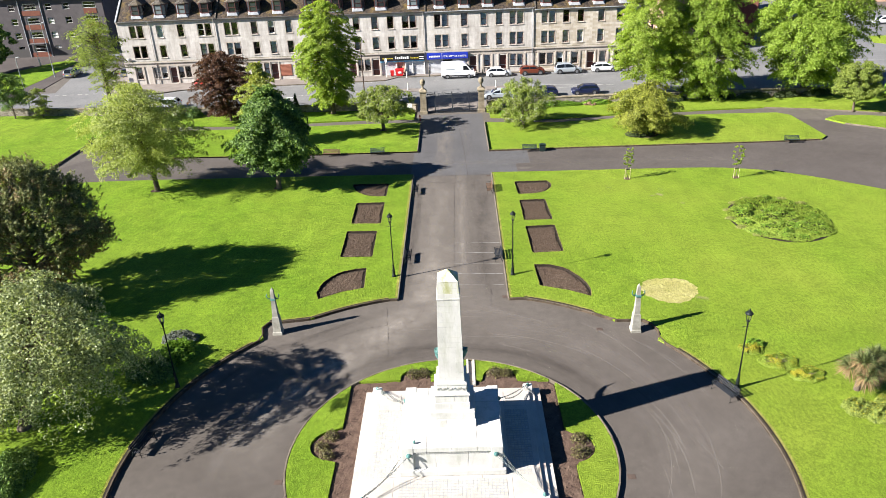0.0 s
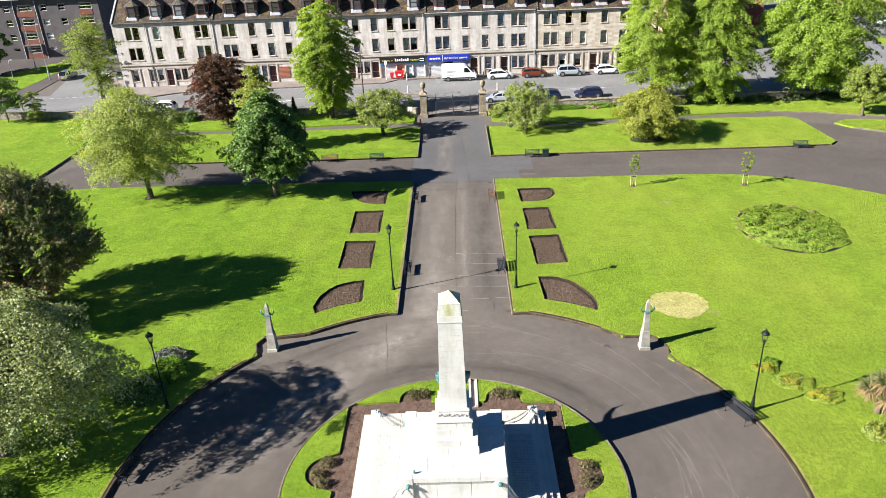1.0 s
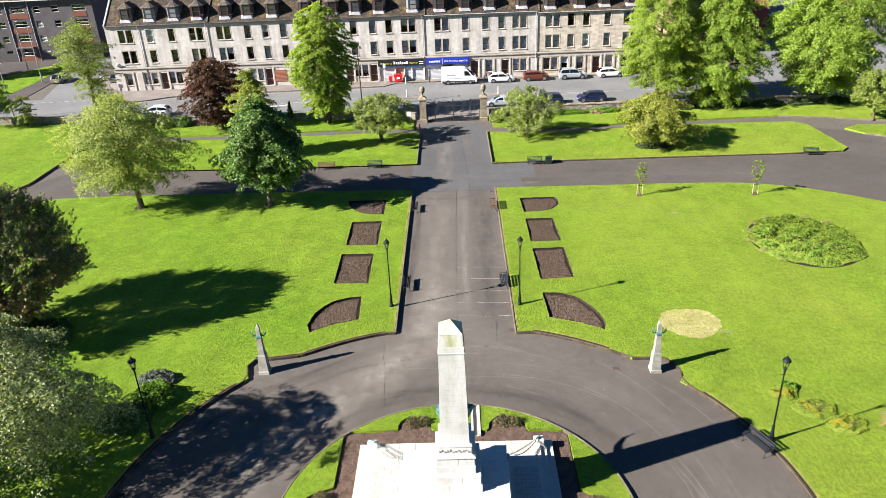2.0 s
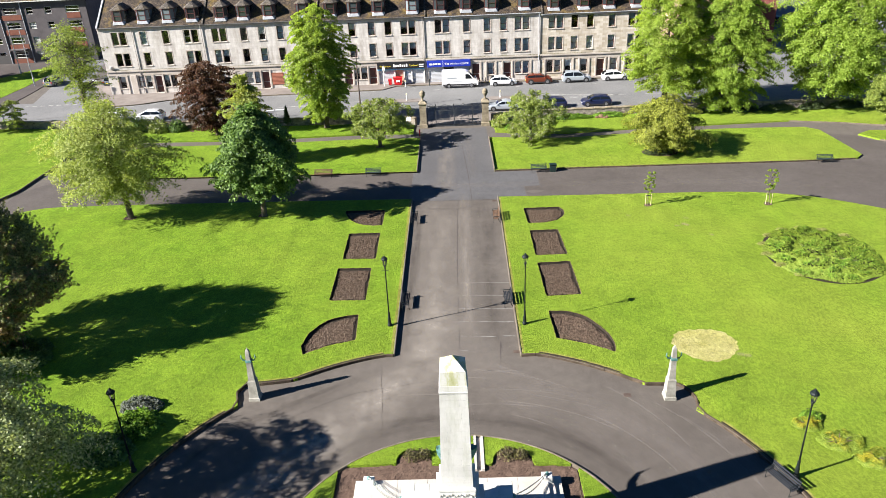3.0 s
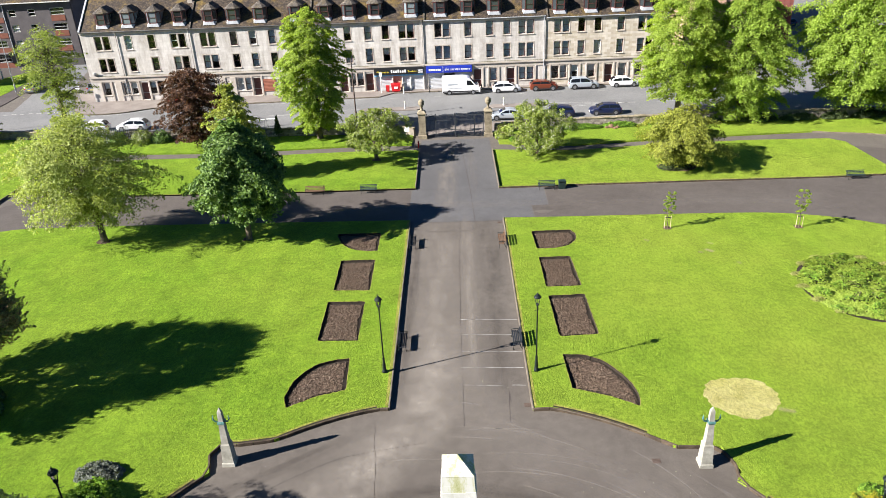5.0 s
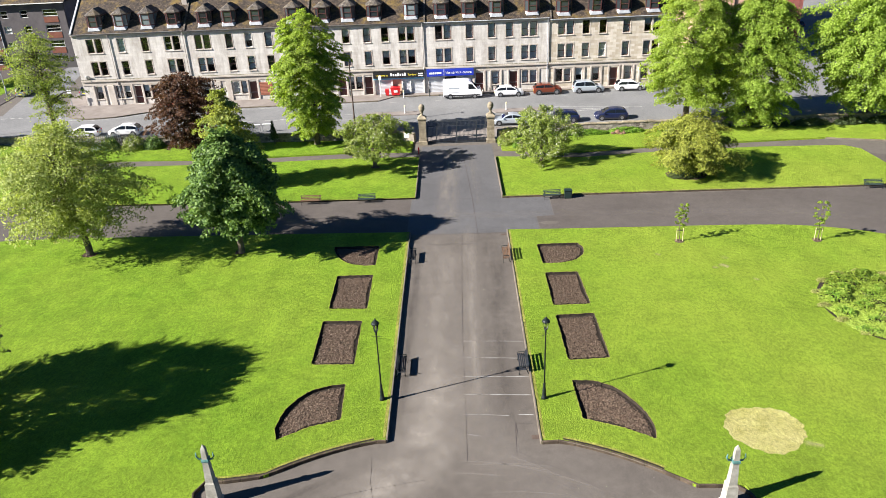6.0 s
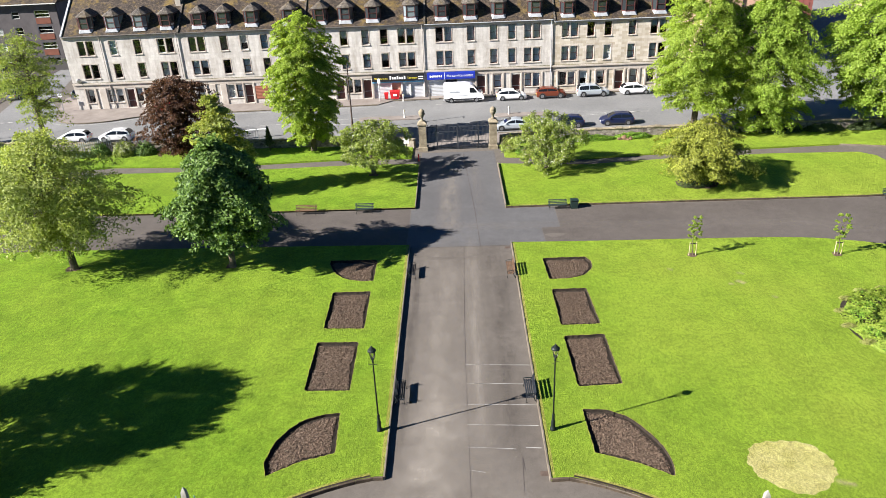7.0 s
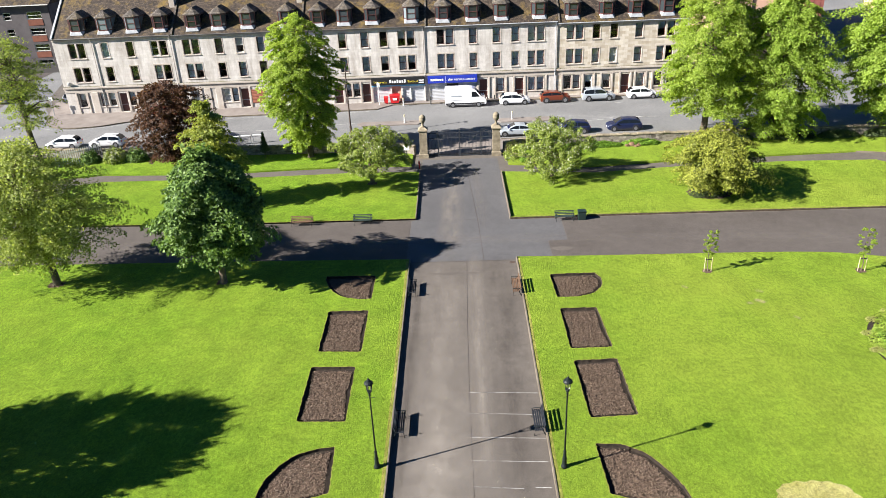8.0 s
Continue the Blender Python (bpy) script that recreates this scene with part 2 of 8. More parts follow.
M = {
    "grass": grass_material("lawn_grass"),
    "path": asphalt_material("park_asphalt", (0.1, 0.086, 0.074), (0.14, 0.122, 0.105), 0.5, True),
    "ring": asphalt_material("cross_path_asphalt", (0.076, 0.064, 0.056), (0.106, 0.091, 0.081), 0.45, True),
    "ring_worn": asphalt_material("ring_asphalt", (0.08, 0.068, 0.058), (0.114, 0.098, 0.085), 0.5, True, ((0.1, 0.086, 0.074), (0.14, 0.122, 0.105))),
    "grey_tar": asphalt_material("blue_grey_asphalt", (0.088, 0.085, 0.087), (0.112, 0.109, 0.111), 0.4),
    "track": track_material("worn_tyre_track", (0.2, 0.176, 0.158), 0.4),
    "dust": track_material("dusty_tarmac", (0.27, 0.24, 0.208), 1.0, True),
    "avenue_track": track_material("worn_avenue_track", (0.235, 0.208, 0.18), 1.0),
    "scrape": track_material("pale_scrape", (0.3, 0.27, 0.24), 0.6),
    "scuff": track_material("bare_scuff", (0.42, 0.33, 0.2), 0.8),
    "dark_track": track_material("dark_tyre_track", (0.045, 0.037, 0.032), 0.6),
    "road": asphalt_material("street_asphalt", (0.15, 0.15, 0.15), (0.205, 0.204, 0.203), 0.25),
    "patch": asphalt_material("fresh_asphalt", (0.06, 0.049, 0.046), (0.092, 0.078, 0.073), 0.45),
    "pavement": surface("pavement_slab", (0.16, 0.135, 0.12), (0.23, 0.2, 0.18), 0.6, 8.0, 0.9, 0.2),
    "kerb": surface("kerb_concrete", (0.1, 0.08, 0.058), (0.2, 0.17, 0.13), 1.4, 18.0, 0.9, 0.3, pieces=0.45),
    "old_kerb": surface("earthy_kerb", (0.035, 0.025, 0.016), (0.12, 0.088, 0.06), 2.2, 14.0, 0.95, 0.8, spread=0.6, pieces=0.4),
    "red_car": paint("red_car_paint", (0.4, 0.02, 0.012), 0.3, 0.0, 0.6),
    "soil": surface("bare_soil", (0.07, 0.046, 0.032), (0.165, 0.114, 0.08), 5.0, 22.0, 1.0, 0.9, spread=0.6),
    "dark_soil": surface("near_black_soil", (0.012, 0.009, 0.006), (0.04, 0.028, 0.019), 6.0, 24.0, 1.0, 0.8, spread=0.6),
    "chip": leaf_material("bark_chip", (0.078, 0.053, 0.036), (0.165, 0.119, 0.083), 0.05),
    "mulch": surface("brown_mulch", (0.075, 0.046, 0.034), (0.13, 0.085, 0.062), 2.0, 16.0, 1.0, 0.9, spread=0.6),
    "straw": grass_material("dry_grass", (0.32, 0.29, 0.085), (0.6, 0.52, 0.25), (0.38, 0.38, 0.11)),
    "white_stone": pale_stone("white_granite"),
    "step_stone": surface("step_stone", (0.39, 0.355, 0.312), (0.49, 0.455, 0.41), 0.8, 24.0, 0.8, 0.12, spread=0.25, pieces=0.1),
    "sett": surface("pale_sett", (0.34, 0.315, 0.275), (0.45, 0.425, 0.38), 4.0, 30.0, 0.85, 0.2, spread=0.25),
    "joint": surface("sett_joint", (0.27, 0.28, 0.295), (0.35, 0.36, 0.375), 3.0, 25.0, 0.95, 0.2),
    "sandstone": stone_blocks("facade_sandstone", (0.5, 0.472, 0.44), (0.58, 0.55, 0.515), 0.36, 0.9, (0.48, 0.45, 0.42), 0.75),
    "golden_stone": stone_blocks("golden_sandstone", (0.4, 0.345, 0.265), (0.58, 0.53, 0.455), 0.36, 0.9, (0.46, 0.41, 0.335), 0.5),
    "trim_stone": surface("dressed_stone", (0.36, 0.31, 0.265), (0.47, 0.425, 0.375), 0.9, 16.0, 0.9, 0.15),
    "old_stone": surface("weathered_stone", (0.16, 0.13, 0.09), (0.33, 0.28, 0.195), 2.0, 12.0, 0.95, 0.5, pieces=0.4),
    "lichen_stone": surface("lichen_stone", (0.2, 0.19, 0.155), (0.36, 0.345, 0.3), 2.2, 15.0, 0.95, 0.4),
    "slate": roof_material("brown_slates", (0.026, 0.019, 0.015), (0.082, 0.06, 0.043), 0.6),
    "lead": surface("grey_lead", (0.26, 0.27, 0.29), (0.42, 0.43, 0.45), 2.0, 20.0, 0.5, 0.1),
    "dormer_wood": paint("maroon_paint", (0.075, 0.022, 0.02), 0.5),
    "white_paint": paint("white_paint", (0.6, 0.59, 0.56), 0.5),
    "brown_paint": paint("brown_paint", (0.075, 0.032, 0.027), 0.5),
    "dark_door": paint("dark_door_paint", (0.075, 0.02, 0.018), 0.4),
    "glass": clear_glass("window_glass"),
    # Room backing: the dimness indoors is painted in as a dark colour.
    "room": surface("painted_dim_room", (0.03, 0.028, 0.025), (0.07, 0.06, 0.05), 0.8, 6.0, 1.0, 0.0),
    "curtain": surface("net_curtain", (0.55, 0.57, 0.57), (0.74, 0.75, 0.74), 3.0, 20.0, 0.95, 0.0),
    # Blue blinds, with the sky mirrored in the panes put into their colour.
    "blue_blind_and_sky": surface("blue_blind_and_sky", (0.42, 0.52, 0.59), (0.52, 0.62, 0.69), 3.0, 20.0, 0.9, 0.0),
    "grey_net": surface("grey_net", (0.32, 0.35, 0.37), (0.46, 0.49, 0.51), 3.0, 20.0, 0.95, 0.0),
    # Olive tone paints lawn and trees mirrored in the panes.
    "park_reflection": surface("olive_reflection", (0.1, 0.115, 0.055), (0.16, 0.175, 0.085), 3.0, 20.0, 0.9, 0.0),
    "pipe": surface("painted_pipe", (0.3, 0.275, 0.25), (0.4, 0.375, 0.35), 2.0, 20.0, 0.6, 0.1),
    "dark_gutter_and_shade": paint("dark_gutter_and_shade", (0.06, 0.055, 0.052), 0.6),
    "edge_turf": grass_material("edge_turf", (0.13, 0.17, 0.012), (0.3, 0.3, 0.06), (0.36, 0.33, 0.1)),
    "iron": paint("black_iron", (0.008, 0.012, 0.012), 0.5, 0.0, 0.0, 0.2),
    "green_iron": paint("green_iron", (0.008, 0.02, 0.017), 0.45),
    "gate_iron": surface("weathered_gate_iron", (0.018, 0.022, 0.028), (0.055, 0.06, 0.068), 5.0, 20.0, 0.7, 0.2),
    "rust": surface("rusty_iron", (0.06, 0.042, 0.034), (0.11, 0.08, 0.065), 4.0, 20.0, 0.8, 0.3),
    "bronze": surface("verdigris_bronze", (0.05, 0.13, 0.125), (0.14, 0.3, 0.28), 5.0, 30.0, 0.6, 0.2, 0.3),
    "chain": surface("grey_chain", (0.1, 0.12, 0.11), (0.25, 0.28, 0.26), 5.0, 30.0, 0.5, 0.2, 0.6),
    "wood_dark": surface("dark_bench_wood", (0.007, 0.009, 0.013), (0.016, 0.02, 0.027), 3.0, 20.0, 0.8, 0.2),
    "wood_green": surface("green_bench_wood", (0.014, 0.028, 0.025), (0.028, 0.046, 0.04), 3.0, 20.0, 0.8, 0.2),
    "wood_brown": surface("brown_bench_wood", (0.075, 0.041, 0.024), (0.135, 0.078, 0.044), 3.0, 20.0, 0.8, 0.2),
    "line": surface("white_line", (0.22, 0.21, 0.2), (0.5, 0.49, 0.47), 3.5, 20.0, 0.8, 0.0, spread=0.5),
    "bark": surface("tree_bark", (0.07, 0.055, 0.04), (0.16, 0.125, 0.09), 3.0, 14.0, 0.95, 0.8),
    "stake": surface("pale_timber", (0.42, 0.33, 0.2), (0.58, 0.47, 0.31), 3.0, 20.0, 0.8, 0.2),
    "tyre": paint("black_rubber", (0.014, 0.014, 0.015), 0.8),
    "rim": paint("alloy_rim", (0.4, 0.4, 0.42), 0.3, 0.9),
    "car_glass": glass_material("car_glass"),
    "plastic": paint("black_plastic", (0.02, 0.02, 0.022), 0.6),
    "lens": paint("clear_lamp_lens", (0.7, 0.72, 0.75), 0.1),
    "red_lens": paint("red_lamp_lens", (0.4, 0.01, 0.01), 0.15),
    "white_car": paint("white_car_paint", (0.62, 0.62, 0.63), 0.25, 0.0, 0.6),
    "silver_car": paint("silver_car_paint", (0.42, 0.46, 0.5), 0.3, 0.4, 0.6),
    "orange_car": paint("orange_car_paint", (0.14, 0.03, 0.011), 0.3, 0.2, 0.6),
    "navy_car": paint("navy_car_paint", (0.005, 0.01, 0.04), 0.35, 0.0, 0.1),
    "grey_car": paint("grey_car_paint", (0.16, 0.17, 0.19), 0.3, 0.4, 0.6),
    "sign_blue": paint("blue_sign", (0.012, 0.03, 0.32), 0.4),
    "sign_black": paint("black_sign", (0.012, 0.012, 0.014), 0.4),
    "sign_yellow": paint("yellow_sign", (0.75, 0.62, 0.05), 0.5),
    "cream": paint("cream_paint", (0.6, 0.55, 0.36), 0.5),
    "sign_white": paint("white_sign", (0.8, 0.8, 0.8), 0.5),
    "shutter": paint("grey_shutter", (0.5, 0.51, 0.53), 0.45, 0.3),
    "red_bin": paint("red_bin", (0.5, 0.012, 0.016), 0.4),
    "harl": surface("grey_harling", (0.08, 0.071, 0.074), (0.118, 0.106, 0.108), 0.7, 10.0, 0.95, 0.4),
    "brick_red": surface("red_panel", (0.16, 0.06, 0.04), (0.22, 0.085, 0.055), 1.2, 10.0, 0.9, 0.3),
    "salmon": surface("salmon_render", (0.5, 0.31, 0.22), (0.6, 0.38, 0.28), 0.6, 10.0, 0.9, 0.2),
    "maroon_clad": surface("maroon_cladding", (0.11, 0.035, 0.03), (0.17, 0.055, 0.045), 0.6, 8.0, 0.8, 0.2),
    "blue_clad": paint("blue_cladding", (0.02, 0.06, 0.28), 0.5),
    "steel": surface("galvanised_steel", (0.35, 0.36, 0.37), (0.5, 0.51, 0.52), 3.0, 20.0, 0.45, 0.1, 0.6),
    "leaf_lime": leaf_material("lime_leaf", (0.28, 0.4, 0.05), (0.48, 0.6, 0.12), 0.65),
    "leaf_pale": leaf_material("pale_leaf", (0.25, 0.315, 0.07), (0.48, 0.545, 0.18), 0.55),
    "leaf_dark": leaf_material("maple_leaf", (0.05, 0.115, 0.022), (0.215, 0.335, 0.078), 0.36),
    "leaf_copper": leaf_material("copper_leaf", (0.035, 0.017, 0.011), (0.16, 0.075, 0.04), 0.4),
    "leaf_gold": leaf_material("golden_leaf", (0.18, 0.22, 0.026), (0.44, 0.47, 0.08), 0.42),
    "leaf_amber": leaf_material("amber_maple_leaf", (0.14, 0.165, 0.022), (0.36, 0.385, 0.06), 0.42),
    "leaf_haw": leaf_material("hawthorn_leaf", (0.15, 0.22, 0.036), (0.4, 0.47, 0.11), 0.45),
    "leaf_blossom": leaf_material("hawthorn_blossom", (0.4, 0.42, 0.28), (0.62, 0.62, 0.48), 0.3),
    "leaf_chestnut": leaf_material("chestnut_leaf", (0.25, 0.375, 0.043), (0.43, 0.565, 0.105), 0.6),
    "leaf_willow": leaf_material("willow_leaf", (0.13, 0.175, 0.055), (0.53, 0.585, 0.32), 0.42),
    "leaf_pine": leaf_material("pine_needle", (0.085, 0.105, 0.034), (0.36, 0.39, 0.16), 0.3),
    "leaf_rust": leaf_material("dead_needle", (0.17, 0.11, 0.05), (0.4, 0.275, 0.14), 0.25),
    "leaf_bed": leaf_material("bed_leaf", (0.19, 0.29, 0.03), (0.39, 0.5, 0.08), 0.42),
    "leaf_ivy": leaf_material("ivy_leaf", (0.03, 0.05, 0.015), (0.1, 0.14, 0.045), 0.2),
    "leaf_hedge": leaf_material("shrub_leaf", (0.08, 0.18, 0.014), (0.27, 0.45, 0.05), 0.4),
    "leaf_rose": leaf_material("rose_leaf", (0.06, 0.055, 0.02), (0.2, 0.18, 0.07), 0.3),
    "leaf_spike": leaf_material("spike_leaf", (0.09, 0.12, 0.03), (0.3, 0.34, 0.14), 0.3),
    "leaf_fringe": leaf_material("fringe_leaf", (0.2, 0.22, 0.05), (0.43, 0.43, 0.15), 0.35),
    "leaf_ash": leaf_material("ash_leaf", (0.15, 0.21, 0.036), (0.38, 0.46, 0.1), 0.5),
    "leaf_dead": leaf_material("withered_leaf", (0.2, 0.13, 0.06), (0.42, 0.3, 0.16), 0.3),
    "flower_yellow": leaf_material("yellow_flower", (0.36, 0.33, 0.02), (0.56, 0.5, 0.05), 0.3),
    "flower_lilac": leaf_material("grey_lavender", (0.09, 0.11, 0.085), (0.22, 0.24, 0.215), 0.3),
}


# ---- mesh helpers ----
def part(name, bm, material, parent=None, label="", smooth=False):
    """Links a bmesh as one mesh object, under a thing or part if one is given."""
    me = bpy.data.meshes.new(name)
    bm.to_mesh(me)
    bm.free()
    return part_of(name, me, material, parent, label, smooth)


def part_of(name, me, material, parent=None, label="", smooth=False):
    if smooth:
        me.polygons.foreach_set("use_smooth", [True] * len(me.polygons))
    if material is not None and not me.materials:
        me.materials.append(M[material])
    ob = new(name, me)
    if parent is not None:
        ob.parent = parent
    if label:
        ob["label"] = label
    return ob


def thing(name, label, category, group="", m=None, kind=""):
    ob = new(name)
    ob.empty_display_size = 0.3
    tagged(ob, label, category, group, kind)
    if m is not None:
        ob.matrix_basis = m
    return ob


def box(bm, x0, x1, y0, y1, z0, z1, m=None):
    vs = [bm.verts.new((x, y, z)) for z in (z0, z1) for x, y in ((x0, y0), (x1, y0), (x1, y1), (x0, y1))]
    for f in ((3, 2, 1, 0), (4, 5, 6, 7), (0, 1, 5, 4), (1, 2, 6, 5), (2, 3, 7, 6), (3, 0, 4, 7)):
        bm.faces.new([vs[i] for i in f])
    if m is not None:
        bmesh.ops.transform(bm, matrix=m, verts=vs)
    return vs


def boxes(*specs):
    bm = bmesh.new()
    for s in specs:
        box(bm, *s)
    return bm


def soft_box(x0, x1, y0, y1, z0, z1, r=0.02, seg=1):
    bm = boxes((x0, x1, y0, y1, z0, z1))
    bmesh.ops.bevel(bm, geom=bm.edges[:], offset=r, segments=seg, affect="EDGES", profile=0.6)
    return bm


def rings(bm, loops, cap=True, close=True):
    """Joins loops of equal length into a skin."""
    made = [[bm.verts.new(p) for p in loop] for loop in loops]
    n = len(made[0])
    for a, b in zip(made, made[1:]):
        for i in range(n if close else n - 1):
            j = (i + 1) % n
            bm.faces.new((a[i], a[j], b[j], b[i]))
    if cap:
        bm.faces.new(made[0][::-1])
        bm.faces.new(made[-1])
    return bm


def lathe(profile, seg=12, bm=None, at=(0, 0, 0)):
    bm = bm or bmesh.new()
    loops = [[(at[0] + r * math.cos(2 * math.pi * i / seg), at[1] + r * math.sin(2 * math.pi * i / seg), at[2] + z) for i in range(seg)] for r, z in profile]
    return rings(bm, loops)


def square_stack(profile, bm=None, at=(0, 0, 0), ratio=1.0):
    """Square sections (half width, height), for plinths and tapered shafts."""
    bm = bm or bmesh.new()
    loops = [[(at[0] + sx * r, at[1] + sy * r * ratio, at[2] + z) for sx, sy in ((-1, -1), (1, -1), (1, 1), (-1, 1))] for r, z in profile]
    return rings(bm, loops)


def tube(bm, points, radii, seg=6):
    points = [Vector(p) for p in points]
    if not hasattr(radii, "__len__"):
        radii = [radii] * len(points)
    loops = []
    for i, p in enumerate(points):
        d = (points[min(i + 1, len(points) - 1)] - points[max(i - 1, 0)]).normalized()
        u = d.cross(Vector((0.31, 0.95, 0.05)) if abs(d.z) > 0.9 else Vector((0, 0, 1))).normalized()
        v = d.cross(u)
        loops.append([p + radii[i] * (math.cos(2 * math.pi * k / seg) * u + math.sin(2 * math.pi * k / seg) * v) for k in range(seg)])
    return rings(bm, loops)


# ---- the lie of the land ----
from mathutils.geometry import tessellate_polygon

STREET = -1.1


def land(y):
    """Height of the tarmac: level by the memorial, falling gently to the street."""
    return STREET * min(1.0, max(0.0, (y - 38.0) / 30.0))


def follow(bm, lift=0.0):
    """Cuts a flat sheet where the land bends and lays it on the land."""
    for y in (38.0, 68.0):
        bmesh.ops.bisect_plane(bm, geom=bm.verts[:] + bm.edges[:] + bm.faces[:], plane_co=(0, y, 0), plane_no=(0, 1, 0))
    for v in bm.verts:
        v.co.z += land(v.co.y) + lift
    return bm


def sheet(outer, holes=(), lift=0.0, skirt=0.0):
    """A flat piece of ground with holes, laid on the land, with a skirt round its edges."""
    loops = [[Vector((x, y, 0)) for x, y in loop] for loop in (outer, *holes)]
    bm = bmesh.new()
    vs = [bm.verts.new(p) for loop in loops for p in loop]
    for tri in tessellate_polygon(loops):
        try:
            bm.faces.new([vs[i] for i in tri])
        except ValueError:
            pass
    bmesh.ops.recalc_face_normals(bm, faces=bm.faces[:])
    for f in bm.faces:
        if f.normal.z < 0:
            f.normal_flip()
    follow(bm, lift)
    if skirt:
        rim = [e for e in bm.edges if e.is_boundary]
        out = bmesh.ops.extrude_edge_only(bm, edges=rim)
        for g in out["geom"]:
            if isinstance(g, bmesh.types.BMVert):
                g.co.z -= skirt
    return bm


def arc(cx, cy, r, a0, a1, n):
    return [(cx + r * math.cos(radians(a0 + (a1 - a0) * i / n)), cy + r * math.sin(radians(a0 + (a1 - a0) * i / n))) for i in range(n + 1)]


def rounded(points, n=5, share=0.35):
    """Rounds the corners of an outline."""
    out = []
    for i, p in enumerate(points):
        a, b, c = Vector(points[i - 1]), Vector(p), Vector(points[(i + 1) % len(points)])
        d = min((a - b).length, (c - b).length) * share
        s, e = b + (a - b).normalized() * d, b + (c - b).normalized() * d
        for k in range(n + 1):
            t = k / n
            out.append(tuple((1 - t) ** 2 * s + 2 * t * (1 - t) * b + t * t * e))
    return out


def smooth_line(points, n=6):
    """A Catmull-Rom line through a few plan points."""
    pts = [Vector(p) for p in points]
    pts = [2 * pts[0] - pts[1]] + pts + [2 * pts[-1] - pts[-2]]
    out = []
    for i in range(1, len(pts) - 2):
        p0, p1, p2, p3 = pts[i - 1:i + 3]
        for k in range(n):
            t = k / n
            out.append(tuple(0.5 * (2 * p1 + (p2 - p0) * t + (2 * p0 - 5 * p1 + 4 * p2 - p3) * t * t + (3 * p1 - p0 - 3 * p2 + p3) * t ** 3)))
    return out + [tuple(pts[-2])]


def leaf_cloud(name, centres, normals, sizes, rng, long=1.0, wide=0.62):
    """One mesh of many small folded leaves."""
    n = len(centres)
    side = np.cross(normals, rng.normal(size=(n, 3)))
    side /= np.linalg.norm(side, axis=1, keepdims=True) + 1e-9
    fore = np.cross(normals, side)
    s = sizes[:, None]
    lift = normals * s * 0.14
    v = np.stack([centres - fore * s * long * 0.5, centres + side * s * wide * 0.5 + lift, centres + fore * s * long * 0.5, centres - side * s * wide * 0.5 + lift], 1).reshape(-1, 3)
    me = bpy.data.meshes.new(name)
    me.vertices.add(4 * n)
    me.vertices.foreach_set("co", v.astype(np.float32).ravel())
    me.loops.add(4 * n)
    me.loops.foreach_set("vertex_index", np.arange(4 * n, dtype=np.int32))
    me.polygons.add(n)
    me.polygons.foreach_set("loop_start", np.arange(0, 4 * n, 4, dtype=np.int32))
    me.update(calc_edges=True)
    return me


# ---- ground, lawns, paths ----
CX, CY, RING = -0.45, -3.1, 17.65     # the round carriageway
IX, IY, ISLE = -0.25, -2.8, 8.9       # the island round the memorial
LAWN = 0.19

bm = bmesh.new()
for x0, x1 in ((-1500, -120), (-120, 120), (120, 1500)):
    for y0, y1 in ((-1500, -60), (-60, 38), (38, 68), (68, 200), (200, 1800)):
        bm.faces.new([bm.verts.new((x, y, land(y))) for x, y in ((x0, y0), (x1, y0), (x1, y1), (x0, y1))])
bmesh.ops.remove_doubles(bm, verts=bm.verts[:], dist=0.001)
tagged(part("ground", bm, "path"), "worn brownish grey tarmac of the park", "ground", kind="structure")

BEDS_WEST = [
    [(-10.3, 38.1), (-6.6, 38.0), (-6.6, 34.6)] + smooth_line([(-7.4, 34.55), (-8.7, 35.0), (-9.7, 36.1), (-10.3, 37.6)], 3),
    [(-9.4, 33.0), (-6.65, 33.0), (-6.6, 28.0), (-9.35, 28.15)],
    [(-9.5, 26.5), (-6.8, 26.4), (-6.75, 21.3), (-9.45, 21.4)],
    [(-7.05, 19.3), (-6.9, 16.05)] + smooth_line([(-8.6, 15.5), (-10.2, 14.5)], 3) + smooth_line([(-10.45, 15.4), (-10.2, 17.0), (-9.2, 18.6), (-7.9, 19.2)], 3),
]
BEDS_EAST = [
    [(6.3, 37.4), (9.6, 37.4)] + smooth_line([(9.9, 36.6), (9.75, 35.5), (9.0, 34.45), (7.9, 34.05)], 3) + [(6.4, 34.0)],
    [(6.4, 32.5), (8.85, 32.5), (9.0, 27.75), (6.4, 27.7)],
    [(6.4, 26.4), (9.0, 26.5), (9.1, 21.25), (6.5, 21.1)],
    [(6.4, 19.05)] + smooth_line([(7.7, 18.95), (8.9, 18.1), (9.9, 16.3), (10.2, 14.8), (10.05, 13.8)], 3) + smooth_line([(8.6, 14.75), (6.5, 15.6)], 3),
]


def dug(points, seed):
    """A bed's outline with rounded corners and slightly uneven sides."""
    rnd = random.Random(seed)
    out = []
    soft = rounded([(x, y - 0.24) for x, y in points], 3, 0.07)
    for i, a in enumerate(soft):
        b = soft[(i + 1) % len(soft)]
        n = max(1, int(math.hypot(b[0] - a[0], b[1] - a[1]) / 0.16))
        for k in range(n):
            t = k / n
            wob = 0.028 if n > 1 else 0.012
            out.append((a[0] + (b[0] - a[0]) * t + rnd.uniform(-wob, wob), a[1] + (b[1] - a[1]) * t + rnd.uniform(-wob, wob)))
    return out


